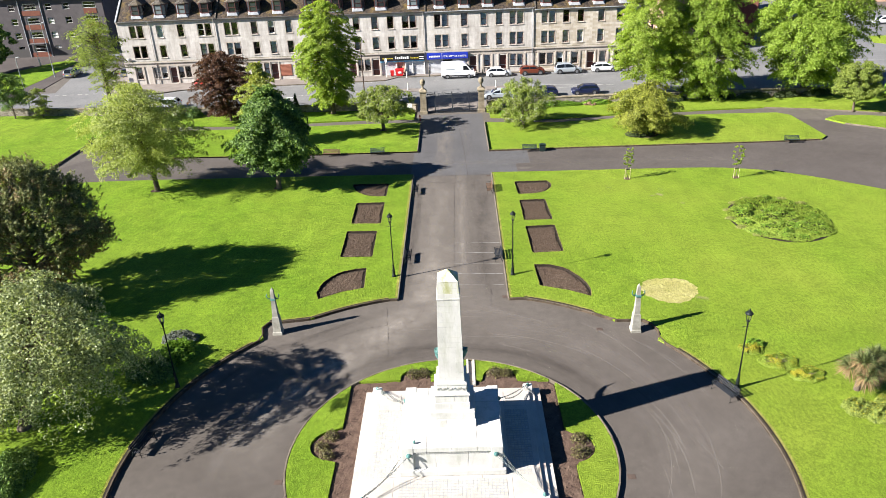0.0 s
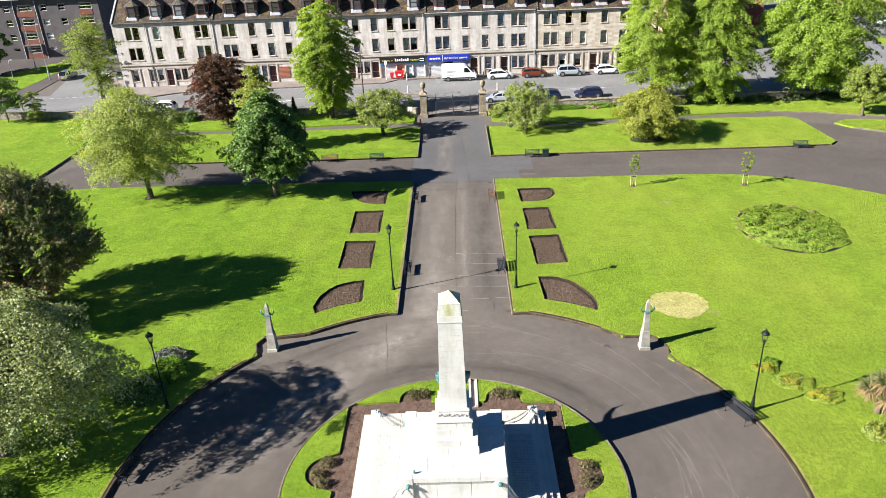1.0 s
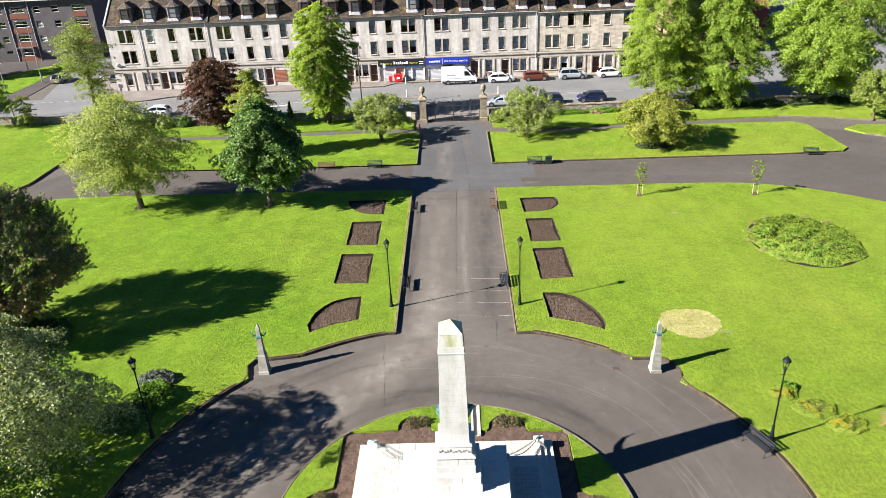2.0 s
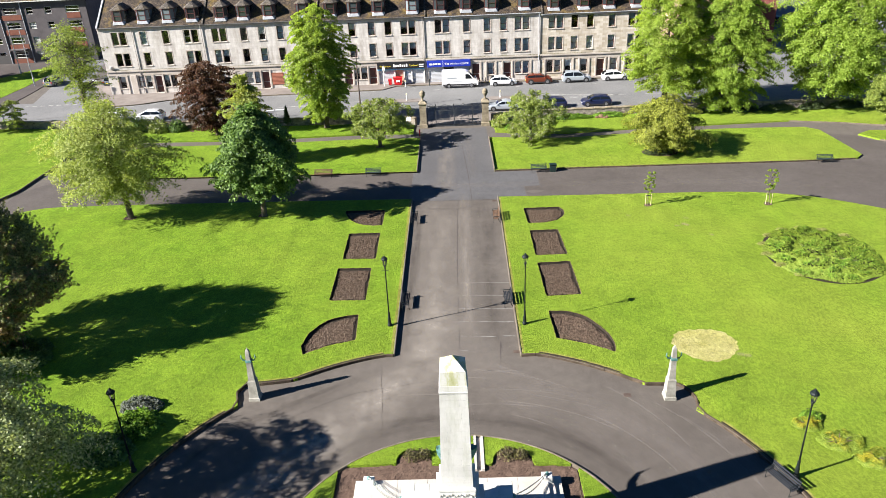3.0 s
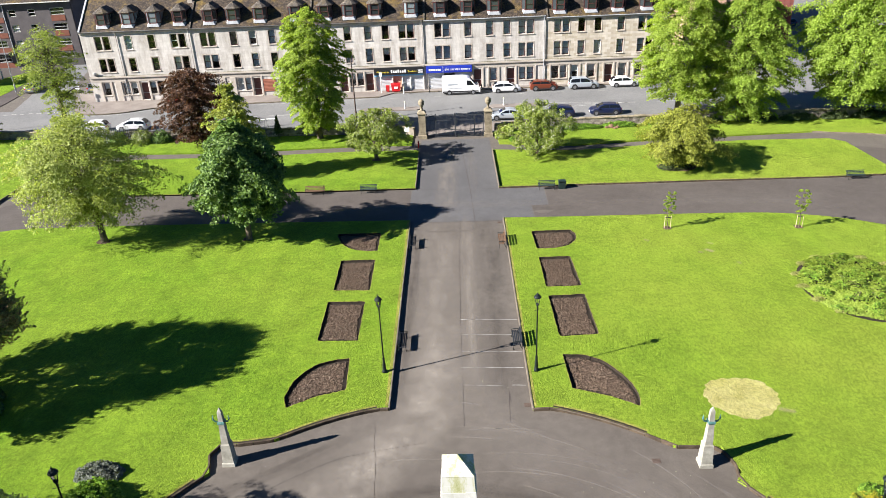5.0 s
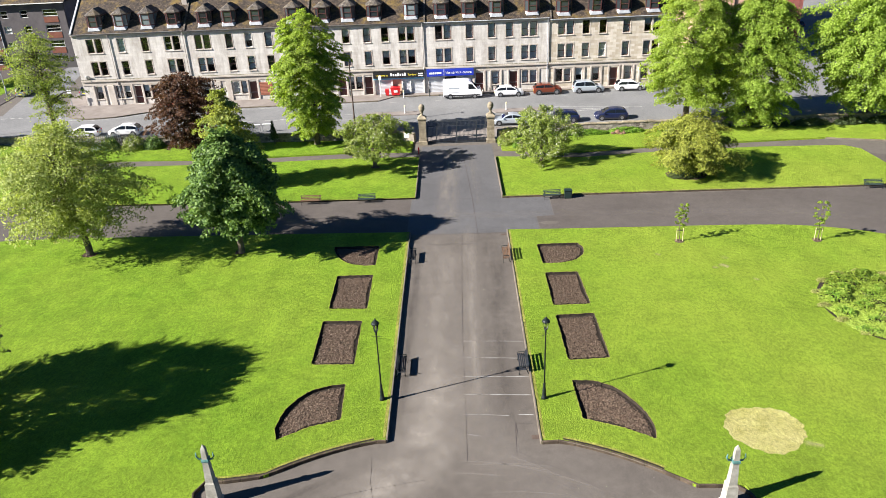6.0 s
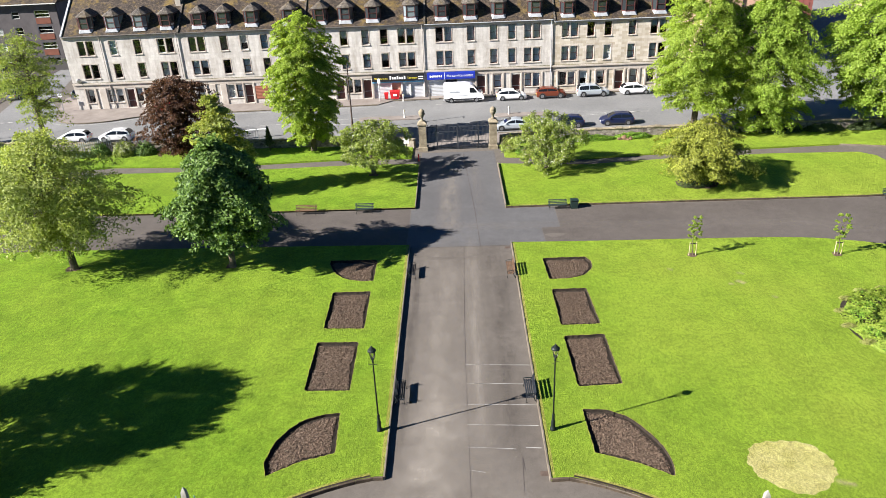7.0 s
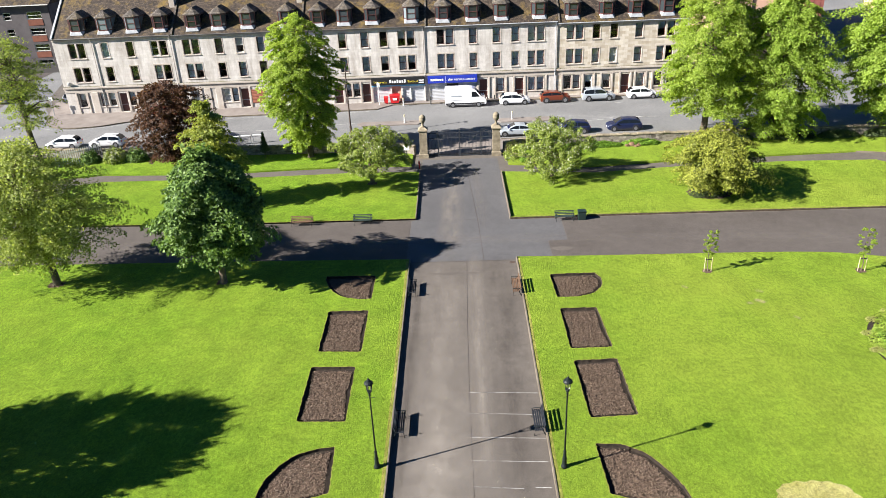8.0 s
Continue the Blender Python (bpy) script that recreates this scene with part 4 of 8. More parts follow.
tagged(part("avenue_tarmac", sheet([(-4.45, 40.25), (6.95, 40.2), (6.95, 43.55), (8.55, 43.65), (8.65, 48.45), (4.2, 48.5), (4.15, 66.8), (-4.1, 66.8), (-4.1, 49.0), (-4.45, 48.8)], (), 0.0024), "grey_tar"), "blue grey tarmac before the gates", "tarmac", kind="structure")
tagged(part("tarmac_patch", sheet([(-4.5, 40.7), (-14, 41.1), (-25, 41.5), (-36, 41.8), (-42, 41.2), (-45.8, 38), (-46.5, 46.8), (-41.6, 54.4), (-38.2, 50.1), (-29, 49.6), (-16, 49.1), (-4.5, 48.9)], (), 0.004), "ring"), "darker relaid tarmac on the cross path", "tarmac", kind="structure")
tagged(part("tarmac_patch", sheet([(7.9 + 0.8 * math.cos(a) * (1 + 0.2 * math.sin(3 * a)), 41.95 + 0.42 * math.sin(a)) for a in (i * math.pi / 10 for i in range(20))], (), 0.008), "path"), "small pale scar in the cross path", "tarmac", kind="structure")
for gx, gy in ((3.75, 39.7), (3.78, 14.15), (9.0, -4.6), (-9.3, -4.4), (9.9, 9.35)):
    cover = tagged(part("drain_cover", follow(boxes((gx - 0.21, gx + 0.21, gy - 0.17, gy + 0.17, -0.02, 0.012))), "rust"), "rusty iron drain cover in the tarmac", "drain cover")
    for k in range(5):
        part("drain_bar", follow(boxes((gx - 0.18, gx + 0.18, gy - 0.14 + k * 0.065, gy - 0.11 + k * 0.065, 0.012, 0.018))), "rust", cover)


# ---- the memorial ----
MX, MY = -0.15, -2.15


def memorial():
    at = thing("war_memorial", "tall white stone obelisk on a stepped platform", "war memorial", m=pose(MX, MY, 0))
    # platform: three side steps, paving inset with setts
    for half_x, back, front, z0, z1 in ((5.2, 4.75, -5.3, -0.05, 0.32), (4.83, 4.6, -5.0, 0.32, 0.46), (4.5, 4.45, -4.7, 0.46, 0.6)):
        for k in range(6):
            xa, xb = -half_x + k * half_x / 3, -half_x + (k + 1) * half_x / 3
            part("step_stone", soft_box(xa + 0.004, xb - 0.004, front, back, z0, z1, 0.012), "step_stone", at)
    strips = ((-4.25, -2.92, -2.75, 2.65), (2.92, 4.2, -2.75, 2.45), (-2.72, 2.72, -4.45, -2.9))
    for x0, x1 in ((-4.25, -2.92), (2.92, 4.2)):
        part("paving_line", boxes((x0, x1, 2.78, 2.8, 0.6, 0.603), (x0, x0 + 0.02, 2.8, 4.1, 0.6, 0.603), (x1 - 0.02, x1, 2.8, 4.1, 0.6, 0.603)), "joint", at)
    for x0, x1, y0, y1 in strips:
        part("sett_bedding", boxes((x0, x1, y0, y1, 0.58, 0.606)), "joint", at)
    me = bmesh.new()
    for x0, x1, y0, y1 in strips:
        nx, ny = round((x1 - x0) / 0.185), round((y1 - y0) / 0.185)
        dx, dy = (x1 - x0) / nx, (y1 - y0) / ny
        for i in range(nx):
            for j in range(ny):
                a, b = x0 + i * dx, y0 + j * dy
                top = 0.6115 + random.uniform(-0.0025, 0.0025)
                box(me, a + 0.013, a + dx - 0.013, b + 0.017, b + dy - 0.017, 0.6, top)
    setts = part("sett_paving", me, "sett", at, "small pale square setts in rows")
    tagged(setts, kind="stuff")
    # the block with corner piers
    part("block_base", soft_box(-2.72, 2.72, -2.72, 2.45, 0.6, 0.95, 0.05, 2), "white_stone", at)
    for k in range(3):
        xa = -2.48 + k * 1.653
        part("block_stone", soft_box(xa + 0.005, xa + 1.648, -2.5, 2.3, 0.95, 2.05, 0.012), "white_stone", at)
    for k in range(4):
        xa = -2.55 + k * 1.275
        for y0, y1 in ((-2.58, -0.62), (-0.614, 1.0), (1.006, 2.32)):
            part("block_coping", soft_box(xa + 0.004, xa + 1.271, y0, y1, 2.05, 2.35, 0.014), "white_stone", at)
    for sx in (-1, 1):
        for y0, y1 in ((-2.6, -1.95), (1.85, 2.42)):
            part("corner_pier", soft_box(sx * 2.26 - 0.31, sx * 2.26 + 0.31, y0, y1, 0.93, 2.365, 0.05, 3), "white_stone", at)
    for k in range(26):
        x = -1.82 + k * 0.14
        part("dentil", boxes((x, x + 0.07, -2.54, -2.498, 1.93, 2.03)), "white_stone", at)
    # pedestal, its axis a little behind the middle of the block
    SX, SY = 0.06, 0.2
    for k, (r, z0, z1) in enumerate(((1.21, 2.35, 2.78), (1.15, 2.782, 3.22), (0.92, 3.222, 3.66), (0.88, 3.662, 4.1))):
        cut = (-0.25, 0.35, -0.1, 0.2)[k]
        for xa, xb in ((SX - r, cut - 0.003), (cut + 0.003, SX + r)):
            part("pedestal_stone", soft_box(xa, xb, SY - r, SY + r, z0, z1, 0.012), "white_stone", at)
    part("pedestal_neck", square_stack([(0.93, 4.1), (0.93, 4.16), (0.77, 4.24), (0.75, 4.62), (0.78, 4.66), (0.78, 4.76), (0.68, 4.8)], at=(SX, SY, 0)), "white_stone", at)
    for k in range(13):
        bm = bmesh.new()
        bmesh.ops.create_icosphere(bm, subdivisions=1, radius=0.075, matrix=Matrix.Translation((SX - 0.72 + k * 0.12, SY - 0.76, 4.44 + 0.05 * math.sin(k * 2.1))) @ Matrix.Rotation(k * 1.3, 4, "Y") @ Matrix.Diagonal((1.0, 0.7, 0.5 + 0.4 * (k % 3 == 0), 1)))
        part("carved_leaf", bm, "shadowed_carving", at, "carved leaves with shadow put into their colour")
    # shaft in courses, each course of two or three stones
    z, k = 4.78, 0
    while z < 9.5:
        h = (0.3, 0.27, 0.33, 0.28)[k % 4]
        top = min(z + h, 9.55)
        r0, r1 = 0.665 - (z - 4.78) * 0.0235, 0.665 - (top - 4.78) * 0.0235
        cut = (-0.18, 0.3, 0.02, -0.35, 0.22)[k % 5]
        bounds = (-1.0, cut, 1.0) if k % 3 else (-1.0, -0.3, 0.28, 1.0)
        for a0, a1 in zip(bounds, bounds[1:]):
            g = 0.0025
            x00, x01 = (a0 * r0 if a0 == -1 else a0 + g), (a1 * r0 if a1 == 1 else a1 - g)
            x10, x11 = (a0 * r1 if a0 == -1 else a0 + g), (a1 * r1 if a1 == 1 else a1 - g)
            bm = rings(bmesh.new(), [[(SX + x00, SY - r0, z + g), (SX + x01, SY - r0, z + g), (SX + x01, SY + r0, z + g), (SX + x00, SY + r0, z + g)], [(SX + x10, SY - r1, top - g), (SX + x11, SY - r1, top - g), (SX + x11, SY + r1, top - g), (SX + x10, SY + r1, top - g)]])
            part("shaft_stone", bm, "white_stone", at)
        z, k = top, k + 1
    part("shaft_core", square_stack([(0.65, 4.7), (0.54, 9.5)], at=(SX, SY, 0)), "joint", at)
    part("cap_band", square_stack([(0.565, 9.55), (0.575, 9.62), (0.56, 9.63), (0.55, 9.9)], at=(SX, SY, 0)), "white_stone", at)
    part("cap_stone", square_stack([(0.535, 9.905), (0.52, 10.17)], at=(SX, SY, 0)), "cap_stone", at, "pale stone stained green by lichen")
    part("cap_stone", square_stack([(0.518, 10.175), (0.5, 10.5)], at=(SX, SY, 0)), "cap_stone", at, "pale stone stained green by lichen")
    part("cap_point", square_stack([(0.5, 10.505), (0.505, 10.53), (0.05, 10.95), (0.0005, 10.98)], at=(SX, SY, 0)), "cap_stone", at, "pale stone point stained green by lichen")
    # bronze horns on the sides, posts and chains
    for dx in (-1, 1):
        # a ship's prow: broad and scalloped above, running down to a keel
        loops = []
        for out, half, zt, zb in ((0.58, 0.2, 6.35, 5.6), (0.68, 0.19, 6.36, 5.75), (0.79, 0.12, 6.38, 5.98), (0.88 if dx > 0 else 0.82, 0.03, 6.44, 6.24)):
            loops.append([(SX + dx * out, SY + v * half, zt + (zb - zt) * d) for v, d in ((-1, 0), (-0.8, 0.5), (0, 1), (0.8, 0.5), (1, 0))])
        part("bronze_prow", rings(bmesh.new(), loops), "bronze", at, "green bronze ship's prow")
    bm = tube(bmesh.new(), [(SX, SY + r, z) for r, z in ((0.6, 5.6), (1.24, 5.72), (1.66, 6.02), (1.74, 6.45))], [0.17, 0.14, 0.09, 0.03], 8)
    part("bronze_prow", bm, "bronze", at, "green bronze prow ornament", True)
    for sx in (-1, 1):
        for y in (4.3, -4.45):
            part("corner_post", soft_box(sx * 4.45 - 0.27, sx * 4.45 + 0.27, y - 0.22, y + 0.22, 0.4, 0.86, 0.03), "white_stone", at)
            bm = lathe([(0.05, 0), (0.1, 0.02), (0.1, 0.07), (0.05, 0.1), (0.07, 0.13), (0.02, 0.18)], 8, None, (sx * 4.45, y, 0.86))
            part("chain_ring", bm, "bronze", at, "green bronze chain fixing")
            inner = (sx * (2.62 if y > 0 else 2.2), 2.2 if y > 0 else -2.7, 1.6 if y > 0 else 1.95)
            bm = lathe([(0.03, -0.1), (0.1, -0.07), (0.13, 0.0), (0.1, 0.07), (0.03, 0.1)], 8, None, inner)
            part("chain_ring", bm, "bronze", at, "green bronze chain fixing")
            for sag, side in ((0.25, 0.0), (0.55, 0.35)):
                a, b = Vector((sx * 4.45, y, 0.98)), Vector(inner) + Vector((side * sx, 0, 0))
                bm = bmesh.new()
                n = 22
                for i in range(n):
                    t, t2 = i / n, (i + 1) / n
                    p, q = (a.lerp(b, u) - Vector((0, 0, sag * 4 * u * (1 - u) * 0.6)) for u in (t, t2))
                    p.z, q.z = max(p.z, 0.66), max(q.z, 0.66)
                    w = Vector((0, 0, 0.035)) if i % 2 else Vector((0.028, 0.028, 0))
                    tube(bm, [p + w, q + w], 0.014, 4)
                    tube(bm, [p - w, q - w], 0.014, 4)
                part("chain", bm, "chain", at, "sagging link chain")
    # small flag-like marker on the front
    part("bronze_spike", lathe([(0.02, 0), (0.07, 0.1), (0.05, 0.18), (0.005, 0.26)], 6, None, (-1.9, -2.25, 2.34)), "bronze", at, "small green tuft-like bronze boss")
    return at


n = Nodes("lichen_white_stone")
tint = n.ramp(n.noise(2.6, 7.0, 0.75, n.stretch(n.where, (1.0, 1.0, 0.3))), [(0.46, (0.47, 0.465, 0.43)), (0.56, (0.36, 0.36, 0.22)), (0.68, (0.25, 0.26, 0.1))])
n.bump(n.noise(30.0), 0.15, 0.01)
M["cap_stone"] = n.done(tint, 0.85)
# Carving stone is darker than the granite: shadow among the leaves, painted in.
M["shadowed_carving"] = surface("shadow_painted_carving", (0.2, 0.195, 0.17), (0.42, 0.41, 0.37), 6.0, 25.0, 0.9, 0.3)
memorial()


def small_obelisk(x, y):
    at = thing("stone_obelisk", "small weathered pale stone obelisk with green bronze horns", "obelisk", "obelisks at the ring road", pose(x, y, 0, 0, 0, 0))
    part("foot", square_stack([(0.34, -0.02), (0.33, 0.2), (0.29, 0.24), (0.24, 1.35), (0.2, 1.42)]), "lichen_stone", at)
    part("shaft", square_stack([(0.19, 1.42), (0.185, 1.6), (0.105, 3.4), (0.1, 3.43), (0.0005, 3.66)]), "lichen_stone", at)
    for s in (-1, 1):
        bm = tube(bmesh.new(), [(s * 0.13, 0, 2.75), (s * 0.32, 0, 2.77), (s * 0.42, 0, 2.92), (s * 0.4, 0, 3.15)], [0.05, 0.045, 0.045, 0.02], 6)
        part("bronze_horn", bm, "bronze", at, "green bronze bracket", True)
    part("bronze_band", square_stack([(0.17, 2.68), (0.18, 2.71), (0.17, 2.8), (0.16, 2.83)]), "bronze", at)
    return at


small_obelisk(-12.3, 10.05)
small_obelisk(12.25, 9.05)


# ---- lamps, benches, bins ----
def park_lamp():
    at = thing("street_lamp", "slender black cast iron park lamp with a glazed lantern", "street lamp", "park lamps")
    part("base", lathe([(0.16, -0.02), (0.16, 0.1), (0.12, 0.14), (0.1, 0.5), (0.12, 0.55), (0.08, 0.62), (0.07, 0.95), (0.085, 1.0), (0.055, 1.06)], 10), "iron", at, "", True)
    part("column", lathe([(0.045, 1.05), (0.04, 2.5), (0.034, 4.4), (0.06, 4.43), (0.05, 4.5), (0.034, 4.52), (0.034, 4.55), (0.07, 4.58), (0.05, 4.66)], 10), "iron", at, "", True)
    part("ladder_bar", tube(bmesh.new(), [(-0.24, 0, 4.3), (0.24, 0, 4.3)], 0.015, 6), "iron", at)
    lantern = part("lantern_frame", rings(bmesh.new(), [[(r * math.cos(a), r * math.sin(a), z) for a in (k * math.pi / 3 for k in range(6))] for r, z in ((0.1, 4.64), (0.115, 4.68), (0.1, 4.7))]), "iron", at)
    for k in range(6):
        a = k * math.pi / 3
        bm = tube(bmesh.new(), [(0.1 * math.cos(a), 0.1 * math.sin(a), 4.69), (0.165 * math.cos(a), 0.165 * math.sin(a), 5.12)], 0.012, 4)
        part("lantern_bar", bm, "iron", lantern)
    pane = part("lantern_glass", rings(bmesh.new(), [[(r * math.cos(a), r * math.sin(a), z) for a in (k * math.pi / 3 for k in range(6))] for r, z in ((0.09, 4.7), (0.155, 5.11))], False), "glass", lantern, "clear lantern panes")
    pane.visible_shadow = False
    part("lantern_roof", lathe([(0.2, 5.11), (0.225, 5.13), (0.215, 5.18), (0.17, 5.24), (0.1, 5.28), (0.09, 5.33), (0.04, 5.36), (0.045, 5.4), (0.02, 5.43), (0.004, 5.5)], 12), "iron", at)
    return at


LAMP = park_lamp()
LAMP.matrix_basis = pose(-4.7, 17.5, LAWN)
for x, y in ((4.58, 17.2), (-17.3, 3.85), (16.7, 2.25)):
    copy_thing(LAMP, pose(x, y, LAWN, 0, 0, random.uniform(0, 60)))


def bench(material, length=1.75, label="slatted park bench with a black iron frame"):
    """Sits along x, faces -y."""
    at = thing("park_bench", label, "bench")
    for k, y in enumerate((-0.36, -0.25, -0.14, -0.03)):
        part("seat_slat", soft_box(-length / 2, length / 2, y, y + 0.085, 0.42, 0.455, 0.008), material, at)
    for k in range(3):
        bm = soft_box(-length / 2, length / 2, -0.018, 0.018, -0.042, 0.042, 0.006)
        bmesh.ops.transform(bm, matrix=Matrix.Translation((0, 0.1 + 0.04 * k, 0.53 + 0.125 * k)) @ Matrix.Rotation(radians(-16), 4, "X"), verts=bm.verts[:])
        part("back_slat", bm, material, at)
    for x in (-length / 2 + 0.12, length / 2 - 0.12):
        for pts in ([(x, -0.37, 0), (x, -0.33, 0.4), (x, 0.08, 0.42), (x, 0.2, 0.84)], [(x, 0.25, 0), (x, 0.13, 0.2), (x, 0.06, 0.42)], [(x, -0.36, 0.4), (x, -0.38, 0.6), (x, -0.2, 0.63), (x, 0.13, 0.62)]):
            part("iron_support", tube(bmesh.new(), pts, 0.026, 5), "iron", at)
    return at


BENCH = bench("wood_dark", 1.75, "black slatted park bench beside the avenue kerb")
BENCH["group"] = "park benches"
BENCH.matrix_basis = pose(-3.84, 20.6, 0, 0, 0, 90)
for x, y, rz in ((-3.84, 35.45, 90), (3.76, 20.5, -90)):
    copy_thing(BENCH, pose(x, y, 0, 0, 0, rz))
for x, y, rz in ((-17.5, -1.5, 80), (15.95, 1.95, -66)):
    b = copy_thing(BENCH, pose(x, y, 0, 0, 0, rz))
    b["label"] = "black slatted park bench on the ring road"
BROWN = bench("wood_brown", 2.0, "weathered brown slatted park bench")
BROWN["group"] = "park benches"
BROWN.matrix_basis = pose(3.76, 35.3, 0, 0, 0, -90)
copy_thing(BROWN, pose(-14.15, 48.75, land(48.8), 0, 0, 0))
GREEN = bench("wood_green", 1.7, "dark green slatted park bench by the path edge")
GREEN["group"] = "park benches"
GREEN.matrix_basis = pose(-8.75, 48.65, land(48.6), 0, 0, 0)
for x, y, rz in ((8.9, 48.0, 0), (38.8, 47.85, -2), (-46.4, 57.5, 90)):
    copy_thing(GREEN, pose(x, y, land(y), 0, 0, rz))

at = thing("litter_bin", "dark green square litter bin with a lid", "bin", m=pose(10.4, 48.0, land(48.0)))
part("bin_body", soft_box(-0.33, 0.33, -0.27, 0.27, 0, 0.66, 0.03), "green_iron", at)
part("bin_hood", boxes((-0.35, -0.27, -0.28, 0.28, 0.66, 0.77), (0.27, 0.35, -0.28, 0.28, 0.66, 0.77), (-0.36, 0.36, -0.3, 0.3, 0.77, 0.83)), "green_iron", at)


# ---- the street ----
def slab(name, outline, lift, material, label, category, skirt=0.14):
    return tagged(part(name, sheet(outline, (), lift, skirt), material), label, category, kind="structure")


ROAD = [(-200, 79), (-200, 88), (-66.5, 88.2), (-76, 130), (-71.5, 132), (-62.5, 98), (-58.6, 92), (-40, 92.0), (-11, 92), (-9, 92), (45, 91.2), (48, 96), (52, 190), (100, 190), (92, 140), (200, 122), (200, 70), (80, 72.0), (5, 73.4), (-40, 73.6), (-70, 76)]
tagged(part("road", sheet(ROAD, (), 0.006), "road"), "grey asphalt street with faded markings", "road", kind="structure")
slab("pavement_north", [(-60.6, 98), (-58.6, 92), (-57.4, 88.8)] + smooth_line([(-56.6, 87.2), (-55.0, 85.5), (-52.1, 84.4), (-48.1, 85.0), (-44.9, 86.6), (-41.5, 87.3)], 4) + [(-38, 87.3), (-11, 88.4), (-9, 90.4), (44, 91.0), (46, 94), (46, 110), (-60.2, 110)], 0.13, "pavement", "brownish pavement in front of the tenements", "pavement")
slab("pavement_south", [(5, 73.2), (80, 71.8), (80, 70.2), (5, 70.4), (5, 68.5), (-5, 68.5), (-5, 70.4), (-40, 71.4), (-64, 74.3), (-110, 76.3), (-110, 77.4), (-70, 75.9), (-40, 73.4)], 0.12, "pavement", "narrow pavement behind the park wall", "pavement")
kerb([(-9, 90.3), (44, 90.9)], "pale kerb of the tenement pavement", -0.06)
kerb([(-58.6, 92), (-57.4, 88.8)] + smooth_line([(-56.6, 87.2), (-55.0, 85.5), (-52.1, 84.4), (-48.1, 85.0), (-44.9, 86.6), (-41.5, 87.3)], 4) + [(-38, 87.2), (-11, 88.3)], "pale kerb of the tenement pavement", -0.06)
kerb([(5, 73.3), (70, 72.1)], "pale kerb of the park pavement", -0.06)
for x0, x1, y in ((-13, -4.6, 81.4), (4.8, 12.5, 81.0)):
    isle = [(x0, y - 0.2), (x0 + 0.6, y - 0.85), (x1 - 0.6, y - 0.85), (x1, y - 0.2), (x1, y + 0.2), (x1 - 0.6, y + 0.8), (x0 + 0.6, y + 0.8), (x0, y + 0.2)]
    slab("traffic_island", isle, 0.12, "pavement", "low paved traffic island in the street", "traffic island")
for x in (-30, -26, -22, 17, 22.5, 28, 33, 38):
    strip("lane_line", "line", [(x, 80.6), (x + 2.6, 80.55)], 0.13, 0.012, "dashed white centre line on the street", "road marking")
for y in (79.3, 82.2):
    strip("lane_line", "line", [(-24, 80.8), (-13.4, y)], 0.12, 0.012, "white hatching edge beside the island", "road marking")
    strip("lane_line", "line", [(12.8, y), (24, 80.6)], 0.12, 0.012, "white hatching edge beside the island", "road marking")
for x in (-9.4, -2.9, 3.2, 9.4, 15.3, 21.2, 27.2):
    strip("bay_line", "line", [(x, 87.5), (x + 0.9, 87.5)], 0.1, 0.012, "short white parking bay mark", "road marking")
strip("lane_line", "line", smooth_line([(-58.1, 87.6), (-56.2, 85.2), (-52.4, 83.9), (-47.8, 84.5), (-44.6, 86.0), (-40.5, 86.7)], 4) + [(-30, 86.8), (-20, 87.1), (-12, 87.7)], 0.1, 0.012, "yellow-white line along the kerb", "road marking")
for k in range(7):
    strip("lane_line", "line", [(-67 + k * 1.25, 86.4 + k * 0.06), (-66.3 + k * 1.25, 86.4 + k * 0.06)], 0.3, 0.012, "dashed white give way line at the side street", "road marking")
strip("lane_line", "line", [(58, 90), (64, 91.5), (76, 90.2)], 0.15, 0.012, "white line at the junction", "road marking")
strip("lane_line", "line", [(62, 86), (70, 86.8), (82, 84)], 0.15, 0.012, "white line at the junction", "road marking")
strip("lane_line", "line", [(59.5, 88.0), (62.0, 86.8), (63.5, 88.3), (59.5, 88.0)], 0.14, 0.012, "white triangle at the junction", "road marking")


def bollard(x, y, top="white_paint"):
    at = thing("bollard", "white and yellow traffic bollard on the island", "bollard", "street bollards", pose(x, y, STREET + 0.12))
    part("post", lathe([(0.13, 0), (0.13, 0.1), (0.09, 0.14), (0.08, 0.75)], 8), top, at)
    part("cap", lathe([(0.1, 0.75), (0.1, 1.0), (0.03, 1.06)], 8), "cream", at, "cream cap")


bollard(-6.9, 81.4)
bollard(6.9, 81.2)
for x, y in ((-7.5, 89.6),):
    bollard(x, y)
for x, y, h in ((-3.7, 89.8, 1.0), (4.2, 91.3, 0.5), (5.2, 91.3, 0.5)):
    at = thing("bollard", "short dark bollard on the pavement", "bollard", "street bollards", pose(x, y, STREET + 0.13))
    part("post", lathe([(0.1, 0), (0.1, 0.05), (0.07, 0.1), (0.07, h), (0.03, h + 0.08)], 8), "iron", at)
at = thing("sign_post", "thin pale sign post at the side street corner", "sign post", m=pose(-57.2, 90.9, STREET + 0.13))
part("pole", lathe([(0.06, 0), (0.06, 2.7)], 8), "steel", at)
part("plate", boxes((-0.3, 0.3, -0.05, 0.0, 2.2, 2.7)), "sign_white", at)
at = thing("bus_stop_sign", "thin white sign post with a small plate", "sign post", m=pose(-10.9, 90.4, STREET + 0.13))
part("pole", lathe([(0.06, 0), (0.06, 3.2)], 8), "white_paint", at)
part("plate", boxes((-0.2, 0.2, -0.04, 0.0, 2.5, 3.1)), "sign_white", at)
